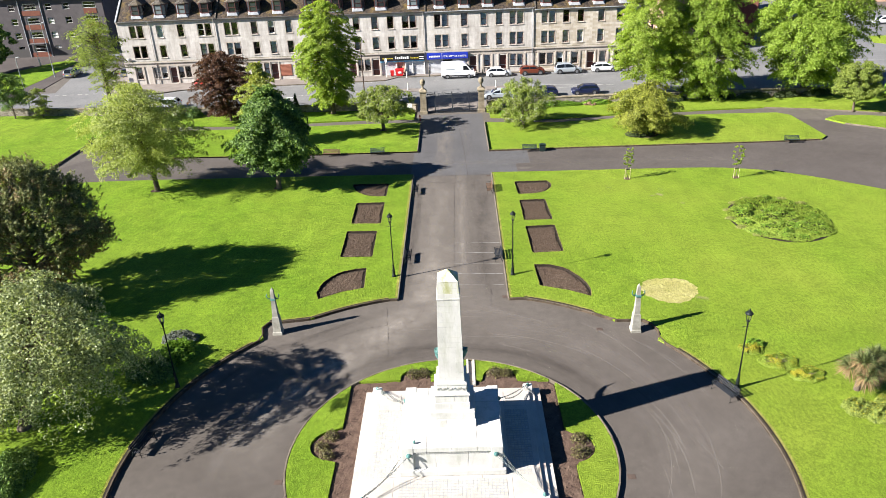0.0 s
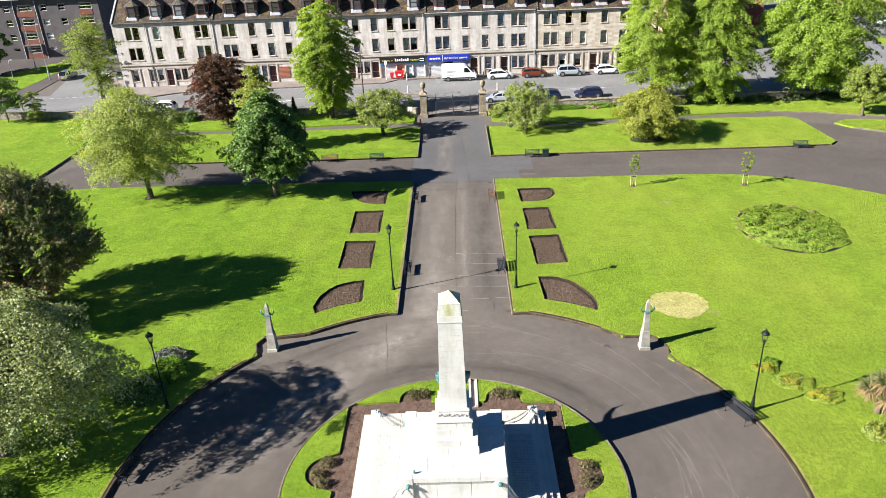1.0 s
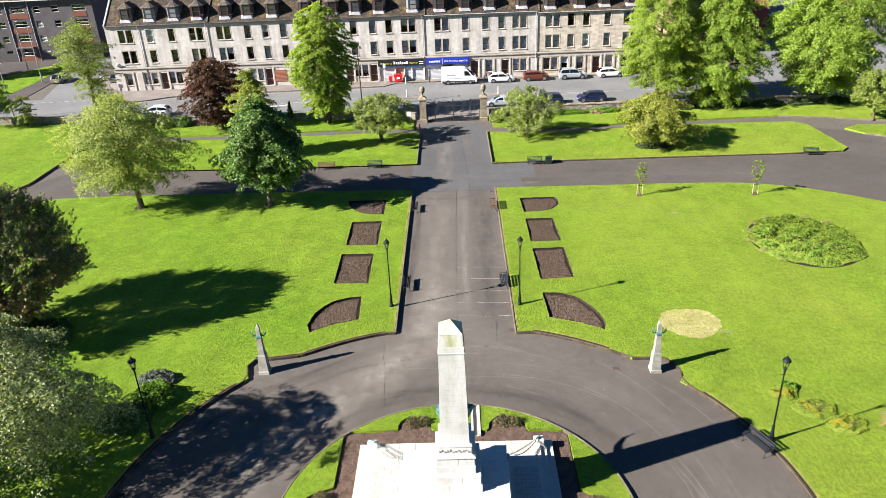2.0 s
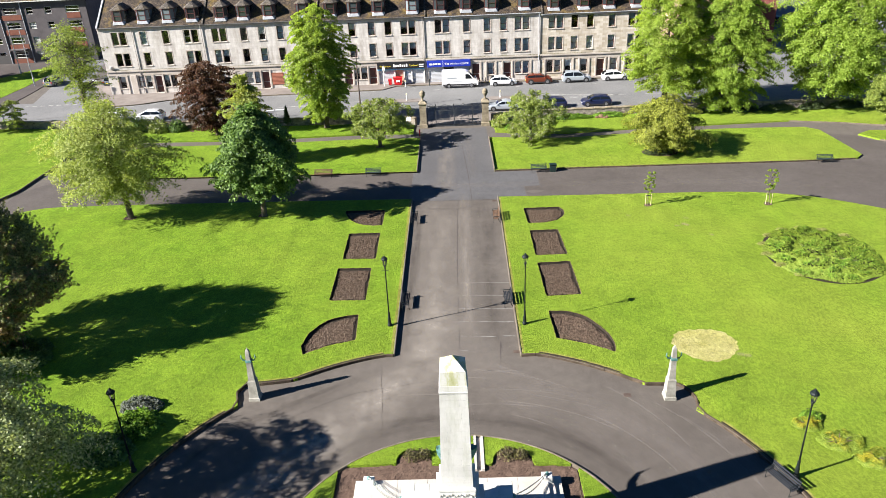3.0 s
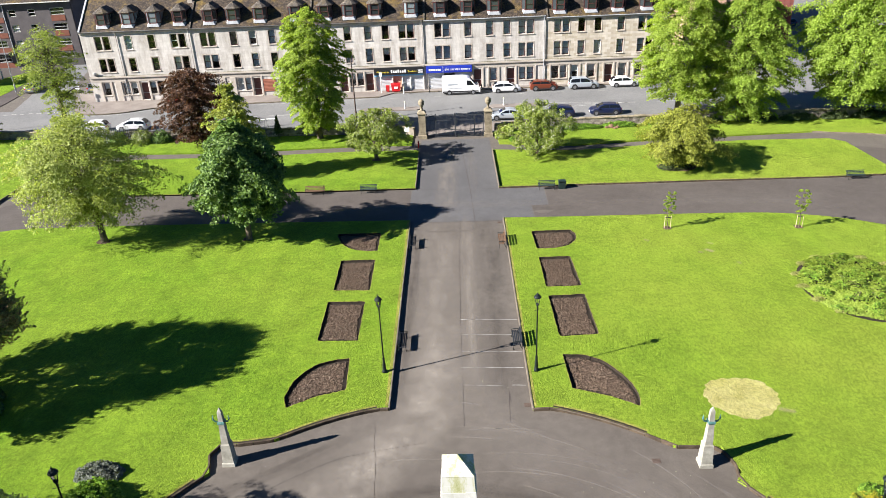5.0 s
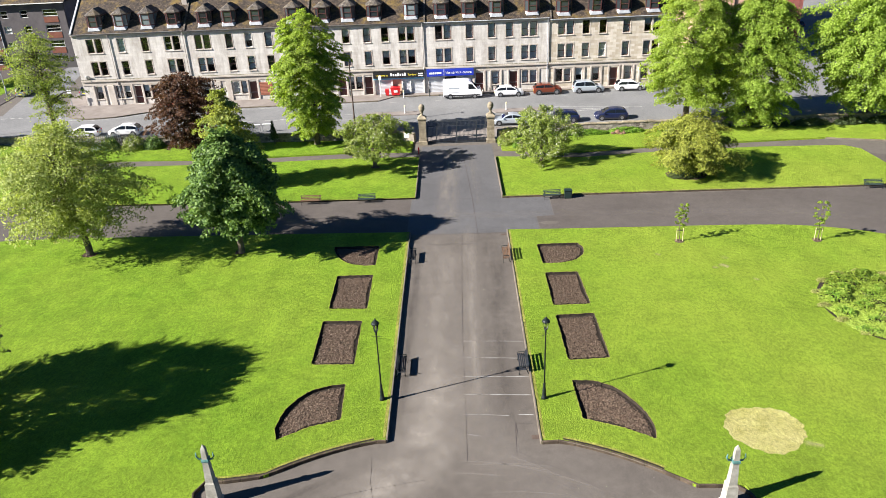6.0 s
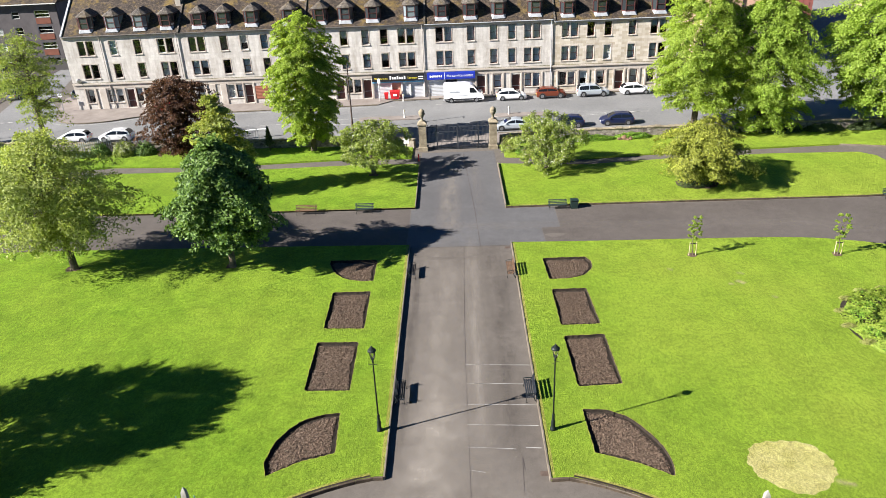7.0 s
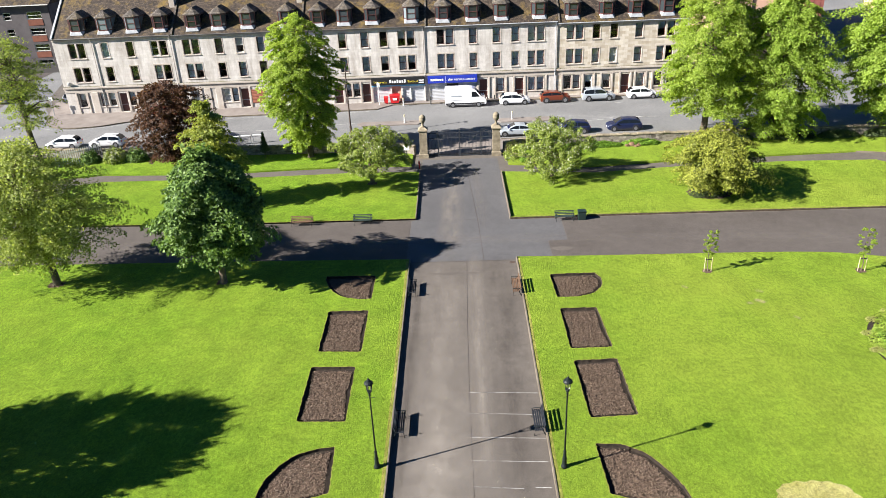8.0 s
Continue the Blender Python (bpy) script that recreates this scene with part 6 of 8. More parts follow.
def shop(at, kind, x, base):
    if kind == "s1":
        front, wide = "sign_black", 3.75
        openings = ((-3.55, -1.15), (-0.95, 0.35), (0.55, 1.55), (1.75, 3.55))
    else:
        front, wide = "sign_blue", 3.45
        openings = ((-3.2, -1.0), (-0.8, 0.8), (1.0, 3.2))
    for k, (a, b) in enumerate(openings):
        if kind == "s1" and k == 1:
            part("shop_door", boxes((x + a, x + b, FACE + 0.2, FACE + 0.26, base, 1.35)), "salmon", at, "closed pinkish shop door")
            continue
        if kind == "s2" and k == 1:
            part("shop_door", boxes((x + a, x + b, FACE + 0.2, FACE + 0.26, base, 1.35)), "sign_black", at, "dark shop door")
            continue
        part("roller_shutter", corrugated(x + a, x + b, FACE + 0.12, base, 1.35), "shutter", at, "closed pale grey roller shutter")
    sign = part("shop_sign", soft_box(x - wide, x + wide, FACE - 0.4, FACE - 0.065, 1.5, 2.52, 0.03), front, at, "black shop sign with white and yellow lettering" if kind == "s1" else "blue shop sign with white lettering")
    y = FACE - 0.412
    if kind == "s1":
        part("blue_fascia", soft_box(x - wide, x + wide, FACE - 0.15, FACE - 0.03, 1.25, 1.49, 0.02), "sign_sky", at, "light blue strip under the sign")
        for k in range(7):
            part("sign_bar", boxes((x - 1.2 + k * 0.34, x - 0.98 + k * 0.34, y - 0.01, y, 1.8, 2.12 + 0.12 * (k % 3 == 0))), "sign_white", sign)
        lettering("Welcome to", x - 2.45, y, 1.82, 0.36, "sign_yellow", sign)
        lettering("Tandoori", x + 2.05, y, 1.82, 0.38, "sign_yellow", sign)
        for k in range(2):
            part("sign_bar", boxes((x + 2.9, x + 3.6, y - 0.01, y, 1.7 + 0.3 * k, 1.84 + 0.3 * k)), "sign_white", sign)
        for a in (-3.65, -1.05, 0.45, 1.65, 3.65):
            part("shop_post", boxes((x + a - 0.1, x + a + 0.1, FACE - 0.08, FACE - 0.004, base, 1.25)), "white_paint", at)
    else:
        for k in range(7):
            part("sign_bar", boxes((x - 3.05 + k * 0.26, x - 2.86 + k * 0.26, y - 0.01, y, 1.85, 2.12)), "sign_white", sign)
        part("sign_stripe", boxes((x - 0.95, x - 0.9, y - 0.01, y, 1.52, 2.5)), "sign_white", sign)
        lettering("the service centre", x + 1.25, y, 1.85, 0.52, "sign_white", sign)


def lettering(text, x, y, z, size, material, parent):
    curve = bpy.data.curves.new("lettering", "FONT")
    curve.body, curve.size, curve.align_x, curve.extrude = text, size, "CENTER", 0.006
    curve.materials.append(M[material])
    ob = new("lettering", curve)
    ob.parent = parent
    ob.matrix_basis = Matrix.Translation((x, y - 0.008, z)) @ Matrix.Rotation(radians(90), 4, "X")
    return ob


M["salmon_rock"] = surface("reddish_rock", (0.085, 0.05, 0.03), (0.24, 0.15, 0.09), 2.0, 12.0, 0.95, 0.6)
M["brown_rust"] = surface("rust_shutter", (0.2, 0.07, 0.04), (0.3, 0.11, 0.07), 1.5, 12.0, 0.7, 0.1)
M["moss"] = surface("dark_moss", (0.03, 0.028, 0.012), (0.1, 0.095, 0.03), 1.5, 14.0, 1.0, 0.3)
M["sign_sky"] = paint("sky_blue_sign", (0.1, 0.35, 0.6), 0.5)
for n, spec in enumerate(TENEMENTS):
    tenement(n, *spec)

for x, y, w, h, d in ((-10.0, 90.9, 0.28, 1.0, 0.33), (-8.75, 91.0, 0.7, 1.25, 0.48)):
    at = thing("wheelie_bin", "red plastic wheeled bin outside the shuttered shop", "bin", "red bins", pose(x, y, STREET + 0.13))
    part("bin_body", rings(bmesh.new(), [[(-w * s, -d * s, z), (w * s, -d * s, z), (w * s, d * s, z), (-w * s, d * s, z)] for s, z in ((0.8, 0.12), (1.0, h * 0.9))]), "red_bin", at)
    part("bin_lid", soft_box(-w * 1.05, w * 1.05, -d * 1.05, d * 1.05, h * 0.9, h, 0.04), "red_bin", at)
    for sx in (-1, 1):
        bm = lathe([(0.1, -0.03), (0.1, 0.03)], 8)
        bmesh.ops.transform(bm, matrix=Matrix.Translation((sx * w * 0.7, d * 0.6, 0.1)) @ Matrix.Rotation(radians(90), 4, "Y"), verts=bm.verts[:])
        part("bin_wheel", bm, "tyre", at)
    if w > 0.5:
        part("bin_label", boxes((-0.25, 0.3, -d * 1.0 - 0.012, -d * 0.99, 0.55, 0.85)), "sign_white", at, "white label")


at = thing("satellite_dish", "white satellite dish on the corner of the tenement", "satellite dish", m=pose(-54.2, 91.45, 3.2, -60, 0, 20))
part("dish", lathe([(0.02, 0.0), (0.2, 0.03), (0.36, 0.12), (0.37, 0.13), (0.2, 0.05), (0.02, 0.02)], 14), "white_paint", at, "", True)
part("arm", tube(bmesh.new(), [(0, -0.3, 0.05), (0, -0.1, 0.4)], 0.015, 5), "iron", at)
part("bracket", tube(bmesh.new(), [(0, 0, 0), (0, 0.2, -0.25)], 0.03, 5), "iron", at)
at = thing("marker_post", "short red marker post beside the gate kerb", "post", m=pose(-4.35, 63.8, land(63.8)))
part("post", lathe([(0.07, 0), (0.07, 0.55), (0.09, 0.58), (0.09, 0.8), (0.03, 0.86)], 8), "red_bin", at)
for x, y, r in ((19.4, 68.9, 0.42), (20.1, 68.8, 0.34), (18.85, 68.7, 0.28), (19.75, 68.5, 0.24)):
    bm = bmesh.new()
    bmesh.ops.create_icosphere(bm, subdivisions=2, radius=r)
    for v in bm.verts:
        v.co *= 1 + 0.6 * noise.noise(v.co * 3.5 + Vector((x, y, 0)))
        v.co.z *= 0.62
    rock = tagged(part("rock", bm, "salmon_rock"), "rough reddish boulder in the wall border", "rock", "boulders by the wall")
    rock.matrix_basis = pose(x, y, land(y) + LAWN + r * 0.3)


# ---- buildings behind ----
def flats():
    at = thing("apartment_block", "four storey grey harled flats with brick red stair panels", "apartment building", m=Matrix.Translation((-93.5, 120.5, STREET)) @ Matrix.Rotation(radians(2), 4, "Z"))
    holes, wins = [], []
    for floor in range(4):
        z = 1.0 + floor * 2.75
        for x in (-30.5, -26.5, -19.5, -15.5, -10.0, -6.0, 1.0, 4.8, 12.2, 15.8):
            w = 1.3
            holes.append((x - w / 2, x + w / 2, z, z + 1.25))
            wins.append((x, z, w, 1.25))
        for x in (-23.0, -2.4, 8.5, 20.5):
            w = 2.6
            holes.append((x - w / 2, x + w / 2, z + 0.1, z + 1.3))
            wins.append((x, z + 0.1, w, 1.2))
    part("front_wall", wall_with_openings(bmesh.new(), -34, 23.2, -0.5, 11.8, 0, 0.3, holes), "harl", at)
    part("room_backs", boxes((-33.5, 22.8, 1.5, 1.6, 0, 11.6)), "room", at, "dark backing with the rooms' dimness put into its colour")
    part("side_wall", boxes((22.9, 23.2, 0.3, 10, -0.5, 11.8)), "harl", at)
    part("side_wall", boxes((-34, -33.7, 0.3, 10, -0.5, 11.8)), "harl", at)
    for x in (8.5, -23.0):
        for floor in range(4):
            z = 1.0 + floor * 2.75
            part("brick_panel", boxes((x - 1.9, x + 1.9, -0.05, -0.004, z - 1.0, z - 0.06)), "brick_red", at)
        for sx in (-2.2, 2.2):
            part("downpipe", tube(bmesh.new(), [(x + sx, -0.1, 11.7), (x + sx, -0.1, 0)], 0.09, 6), "lead", at)
    for floor in range(4):
        part("brick_panel", boxes((19.2, 21.8, -0.05, -0.004, floor * 2.75, floor * 2.75 + 1.0)), "brick_red", at)
    for x, z, w, h in wins:
        window(at, x, 0.08, z, w, h, "white_paint", random.choice(("", "curtain", "")) if w < 2 else "", False, "curtain", False)
    part("roof", rings(bmesh.new(), [[(x, y, z) for y, z in ((-0.6, 11.7), (5, 14.6), (10.6, 11.7))] for x in (-34.5, 23.7)]), "slate", at, "brown tiled roof")
    part("gutter", boxes((-34.4, 23.6, -0.7, -0.58, 11.62, 11.76)), "white_paint", at)
    # Added band: shade along the foot of the flats, painted as dark colour.
    part("shade_band", boxes((-34.05, 6.6, -0.07, -0.004, -0.5, 1.7), (10.4, 23.25, -0.07, -0.004, -0.5, 1.7)), "dark_gutter_and_shade", at, "dark band painting in the shade along the wall foot")
    part("canopy", soft_box(6.9, 10.1, -1.3, -0.06, 2.7, 2.9, 0.03), "harl", at)
    return at


flats()
# Forecourt tarmac; its dark colour also holds the shade before the flats.
slab("forecourt", [(-150, 121), (-150, 95), (-92, 98), (-84.5, 104), (-81.8, 108.8), (-79, 114.3), (-76, 115.4), (-72.3, 115.5), (-72.3, 121)], 0.05, "patch", "tarmac forecourt of the flats, painted dark for its shade", "forecourt", 0.1)
slab("lawn_flats", [(-140, 95), (-140, 84), (-76, 86.5), (-75.1, 87.9), (-74.1, 92.2), (-73.8, 100.5), (-74.2, 107), (-74.1, 113), (-76, 115.4), (-79, 114.3), (-81.8, 108.8), (-84.5, 104), (-92, 98)], 0.1, "grass", "sunlit lawn in front of the flats", "lawn")
slab("pavement_flats", [(-75.9, 86.4), (-71.8, 83.1), (-70.2, 86.6), (-70.2, 92.6), (-70.5, 97.4), (-72, 113), (-74.05, 113), (-74.15, 107), (-73.75, 100.5), (-74.05, 92.2), (-75.0, 87.8)], 0.08, "patch", "pavement beside the flats lawn", "pavement", 0.1)
at = thing("workshop", "large blue clad industrial shed behind the flats", "industrial building", m=pose(-66, 150, STREET))
part("wall", boxes((-9, 14, 0, 12, 0, 9)), "blue_clad", at)
part("roof", rings(bmesh.new(), [[(x, y, z) for y, z in ((-0.4, 9), (6, 10.6), (12.4, 9))] for x in (-9.4, 14.4)]), "lead", at, "pale metal roof")
part("stripe", boxes((-9, 14, -0.03, -0.004, 5.6, 6.4)), "sign_yellow", at, "orange yellow stripe")
at = thing("hall_building", "salmon rendered building with a dark gable", "building", m=pose(42.0, 101, STREET))
part("wall", boxes((-3.4, 4.6, 0, 14, 0, 12.5)), "salmon", at)
part("roof", rings(bmesh.new(), [[(x, y, z) for x, z in ((-3.8, 12.4), (0.6, 15.5), (5.0, 12.4))] for y in (-0.4, 14.4)]), "slate_dark", at)
part("downpipe", tube(bmesh.new(), [(1.2, -0.1, 12.4), (1.2, -0.1, 0)], 0.09, 6), "iron", at)
part("bay_roof", soft_box(-0.4, 2.8, -1.0, -0.01, 8.8, 9.1, 0.03), "slate_dark", at)
at = thing("clad_hall", "tall maroon clad hall beside the side street", "building", m=pose(52.5, 107, STREET, 0, 0, -22))
part("wall", boxes((-3.5, 3.5, 0, 44, 0, 13)), "maroon_clad", at)
for k in range(8):
    part("cladding_rib", boxes((-3.4 + k * 0.9, -3.3 + k * 0.9, -0.06, -0.004, 0, 13)), "maroon_clad", at)
part("roof_edge", boxes((-3.7, 3.7, -0.2, 44.2, 13, 13.25)), "iron", at)
at = thing("corner_house", "pale rendered low house across the junction", "house", m=pose(104, 150, STREET))
part("wall", boxes((-14, 14, 0, 9, 0, 6)), "salmon", at)
part("roof", rings(bmesh.new(), [[(x, y, z) for y, z in ((-0.5, 6), (4.5, 9), (9.5, 6))] for x in (-14.4, 14.4)]), "slate_dark", at)
slab("lawn_junction", [(77, 104), (79, 110), (130, 104), (130, 95), (84, 98)], 0.1, "grass", "small sunlit grass plot at the junction", "lawn")
at = thing("phone_kiosk", "white rectangular street cabinet on the grass", "street cabinet", m=pose(80.5, 101.5, STREET + 0.1))
part("cabinet", soft_box(-0.6, 0.6, -0.5, 0.5, 0, 2.3, 0.05), "white_paint", at)
part("cabinet_door", boxes((0.61, 0.63, -0.4, 0.4, 0.2, 2.1)), "plastic", at)


# ---- vehicles ----
def wheel_set(at, xs, half, r):
    for x in xs:
        for s in (-1, 1):
            turn = Matrix.Translation((x, s * (half - 0.1), r)) @ Matrix.Rotation(radians(90), 4, "X")
            tyre = lathe([(r * 0.6, -0.11), (r * 0.93, -0.11), (r, -0.06), (r, 0.06), (r * 0.93, 0.11), (r * 0.6, 0.11)], 14)
            bmesh.ops.transform(tyre, matrix=turn, verts=tyre.verts[:])
            wheel = part("wheel", tyre, "tyre", at)
            rim = lathe([(0.02, -0.118), (r * 0.2, -0.12), (r * 0.62, -0.112), (r * 0.62, 0.112), (r * 0.2, 0.12), (0.02, 0.118)], 10)
            bmesh.ops.transform(rim, matrix=turn, verts=rim.verts[:])
            part("rim", rim, "rim", wheel)


def car(material, colour, kind="hatch", length=4.2, width=1.78, height=1.48, m=None, group="parked cars"):
    """A car along x, nose at +x, standing on z = 0."""
    name = {"van": "van", "suv": "car", "hatch": "car", "saloon": "car"}[kind]
    what = {"van": "panel van", "suv": "five door sports utility car", "hatch": "five door hatchback", "saloon": "four door saloon car"}[kind]
    at = thing(name, f"{colour} {what} parked at the kerb", name, group, m)
    L, W = length / 2, width / 2
    if kind == "van":
        belt, hood, a = 1.25, 1.15, (L * 0.93, L * 0.62, -L * 0.985, -L)
    elif kind == "suv":
        belt, hood, a = 1.02, 1.0, (L * 0.5, L * 0.16, -L * 0.78, -L * 0.95)
    elif kind == "saloon":
        belt, hood, a = 0.9, 0.85, (L * 0.45, L * 0.08, -L * 0.45, -L * 0.78)
    else:
        belt, hood, a = 0.92, 0.88, (L * 0.56, L * 0.16, -L * 0.68, -L * 0.95)
    low = 0.2 if kind != "suv" else 0.26
    stations = ((-L, 0.78, belt - 0.25, 0.3), (-L * 0.97, 0.93, belt - 0.04, 0.24), (-L * 0.8, 1.0, belt, low), (0, 1.0, belt, low), (a[0] * 0.98, 1.0, belt - 0.02, low), (L * 0.8, 0.97, hood - 0.04, low), (L * 0.95, 0.88, hood - 0.16, 0.24), (L, 0.72, hood - 0.32, 0.32))
    loops = []
    for x, w, z, zb in stations:
        w *= W
        loops.append([(x, -w * 0.94, zb), (x, -w, (z + zb) * 0.45), (x, -w * 0.985, z - 0.1), (x, -w * 0.9, z), (x, w * 0.9, z), (x, w * 0.985, z - 0.1), (x, w, (z + zb) * 0.45), (x, w * 0.94, zb)])
    if kind != "van":
        part("body", rings(bmesh.new(), loops), material, at, "", False)
    wb, wt = W * 0.9, W * 0.72 if kind != "van" else W * 0.86
    H = height
    if kind == "van":
        side = [(-L, 0.38), (-L, 2.35), (-L + 0.12, 2.56), (L * 0.1, 2.6), (L * 0.34, 2.5), (L * 0.46, 2.34), (L * 0.76, 1.42), (L * 0.95, 1.12), (L, 0.75), (L * 0.985, 0.38)]
        def at_side(x, z, s, out=0.0):
            return (x, s * (W * (1.0 - 0.16 * max(0.0, z - 1.1) / 1.5) + out), z)
        part("body", rings(bmesh.new(), [[at_side(x, z, s) for x, z in side] for s in (-1, 1)]), material, at)
        bm = bmesh.new()
        quad = [(L * 0.475, 2.27), (L * 0.745, 1.45)]
        bm.faces.new([bm.verts.new(p) for p in ((quad[0][0] + 0.02, -W * 0.8, quad[0][1]), (quad[1][0] + 0.02, -W * 0.9, quad[1][1]), (quad[1][0] + 0.02, W * 0.9, quad[1][1]), (quad[0][0] + 0.02, W * 0.8, quad[0][1]))])
        part("windscreen", bm, "car_glass", at, "dark windscreen")
        for s in (-1, 1):
            bm = bmesh.new()
            bm.faces.new([bm.verts.new(at_side(x, z, s, 0.012)) for x, z in ((L * 0.3, 2.1), (L * 0.3, 1.4), (L * 0.68, 1.4), (L * 0.5, 2.05))][::s])
            part("cab_window", bm, "car_glass", at, "dark cab window")
            bm = bmesh.new()
            bm.faces.new([bm.verts.new(at_side(x, z, s, 0.01)) for x, z in ((-L * 0.97, 0.62), (-L * 0.97, 0.42), (L * 0.9, 0.42), (L * 0.9, 0.62))][::s])
            part("rubbing_strip", bm, "plastic", at)
            for x0, x1, z0, z1, mat in ((-L * 0.75, L * 0.2, 1.02, 1.06, "silver_car"), (-L * 0.7, -L * 0.2, 1.5, 1.64, "silver_car")):
                bm = bmesh.new()
                bm.faces.new([bm.verts.new(at_side(x, z, s, 0.008)) for x, z in ((x0, z1), (x0, z0), (x1, z0), (x1, z1))][::s])
                part("side_bar", bm, mat, at, "thin bar of unreadable writing")
    else:
        def section(x, top, grow=0.0):
            """Half-round section of the cabin at x, with its roof at top."""
            k = max(0.0, min(1.0, (top - belt) / (H - belt)))
            w = wb + (wt - wb) * k + grow
            return [(x, -wb - grow, belt - 0.04), (x, -w, max(belt - 0.03, top - 0.1) + grow), (x, -w * 0.8, top + grow), (x, w * 0.8, top + grow), (x, w, max(belt - 0.03, top - 0.1) + grow), (x, wb + grow, belt - 0.04)]
        line = [(a[3], belt), ((a[3] + a[2]) / 2 - 0.05, belt + (H - belt) * 0.62), (a[2], H - 0.09), ((a[2] + a[1]) / 2, H - 0.01), (a[1], H - 0.05), ((a[1] + a[0]) / 2 + 0.04, belt + (H - belt) * 0.55), (a[0], belt)]
        part("cabin", rings(bmesh.new(), [section(x, z) for x, z in line]), material, at)

        def roof_at(x):
            for (xa, za), (xb, zb) in zip(line, line[1:]):
                if xa <= x <= xb:
                    return za + (zb - za) * (x - xa) / (xb - xa)
            return belt

        def side_at(x, z, s):
            top = roof_at(x)
            w = wb + (wt - wb) * max(0.0, min(1.0, (top - belt) / (H - belt)))
            k = (z - belt + 0.04) / max(0.08, top - 0.1 - belt + 0.04)
            return (x, s * (wb + (w - wb) * min(1.0, k) + 0.012), z)
        mid = (a[1] + a[2]) / 2 + 0.1
        for s in (-1, 1):
            for xa, xb in ((a[3] + 0.2, mid - 0.04), (mid + 0.04, a[0] - 0.16)):
                xs = [xa + (xb - xa) * i / 6 for i in range(7)]
                low_edge = [side_at(x, belt + 0.03, s) for x in xs]
                top_edge = [side_at(x, max(belt + 0.06, roof_at(x) - 0.12), s) for x in xs]
                bm = bmesh.new()
                for i in range(6):
                    bm.faces.new([bm.verts.new(p) for p in (low_edge[i], low_edge[i + 1], top_edge[i + 1], top_edge[i])][::s])
                part("side_window", bm, "car_glass", at, "dark side window")
        for name, pts, dx in (("windscreen", line[4:], 0.012), ("rear_window", line[:3], -0.012)):
            bm = bmesh.new()
            row = []
            for x, z in pts:
                w = (wb + (wt - wb) * max(0.0, min(1.0, (z - belt) / (H - belt)))) * 0.78
                row.append((bm.verts.new((x + dx, -w, z + 0.012)), bm.verts.new((x + dx, w, z + 0.012))))
            for (p, q), (r, t) in zip(row, row[1:]):
                bm.faces.new((p, q, t, r))
            part(name, bm, "car_glass", at, "dark sloping glass")
    for s in (-1, 1):
        part("headlight", soft_box(L * 0.9, L * 0.965, s * W * 0.66 - 0.16, s * W * 0.66 + 0.16, hood - 0.36, hood - 0.2, 0.02), "lens", at, "clear headlight")
        part("tail_light", soft_box(-L * 0.992, -L * 0.96, s * W * 0.74 - 0.12, s * W * 0.74 + 0.12, belt - 0.28, belt - 0.06, 0.015), "red_lens", at, "red tail light")
        part("mirror", soft_box(a[0] - 0.22, a[0] - 0.05, s * (W + 0.04) - 0.1, s * (W + 0.04) + 0.1, belt - 0.02, belt + 0.13, 0.03), material, at)
        part("sill_trim", boxes((-L * 0.62, L * 0.62, s * W * 0.965 - 0.02, s * W * 0.965 + 0.02, low - 0.02, low + 0.13)), "plastic", at)
    part("grille", boxes((L * 0.985, L * 1.0, -W * 0.5, W * 0.5, 0.36, 0.5)), "plastic", at)
    part("number_plate", boxes((L * 0.998, L * 1.006, -0.26, 0.26, 0.4, 0.51)), "sign_white", at)
    part("number_plate", boxes((-L * 1.004, -L * 0.99, -0.26, 0.26, 0.5, 0.61)), "sign_yellow", at)
    part("underside", boxes((-L * 0.9, L * 0.9, -W * 0.8, W * 0.8, low - 0.05, low + 0.05)), "plastic", at)
    r = {"van": 0.35, "suv": 0.38}.get(kind, 0.335)
    wheel_set(at, (-L * 0.62, L * 0.62), W, r)
    for x in (-L * 0.62, L * 0.62):
        for s in (-1, 1):
            bm = lathe([(r * 1.18, -0.012), (r * 1.18, 0.012)], 14)
            bmesh.ops.transform(bm, matrix=Matrix.Translation((x, s * (W * 0.985), r)) @ Matrix.Rotation(radians(90), 4, "X"), verts=bm.verts[:])
            part("wheel_arch", bm, "plastic", at)
    return at


Z = STREET + 0.006
car("white_car", "white", "van", 5.65, 1.95, 2.5, pose(1.1, 88.95, Z))
car("white_car", "white", "hatch", 4.2, 1.78, 1.48, pose(7.85, 89.0, Z))
car("orange_car", "burnt orange", "suv", 4.1, 1.76, 1.52, pose(13.4, 89.25, Z))
car("silver_car", "pale silver", "suv", 4.5, 1.88, 1.72, pose(19.3, 89.4, Z))
car("white_car", "white", "hatch", 4.2, 1.78, 1.48, pose(25.4, 89.7, Z))
car("silver_car", "pale silver blue", "saloon", 4.5, 1.78, 1.42, pose(6.9, 75.0, Z, 0, 0, 180))
car("navy_car", "dark navy", "hatch", 4.1, 1.75, 1.47, pose(13.7, 75.2, Z, 0, 0, 180))
car("navy_car", "dark navy", "hatch", 4.1, 1.75, 1.47, pose(19.9, 75.6, Z, 0, 0, 180))
car("white_car", "white", "hatch", 4.1, 1.76, 1.5, pose(-48.8, 76.3, Z, 0, 0, 182))
car("red_car", "bright red", "hatch", 4.1, 1.75, 1.47, pose(-40.9, 89.2, Z))
car("white_car", "white", "hatch", 4.2, 1.78, 1.5, pose(-43.4, 76.4, Z, 0, 0, 180))
car("grey_car", "blue grey", "hatch", 4.3, 1.78, 1.6, pose(-69.4, 101.2, Z, 0, 0, 88))
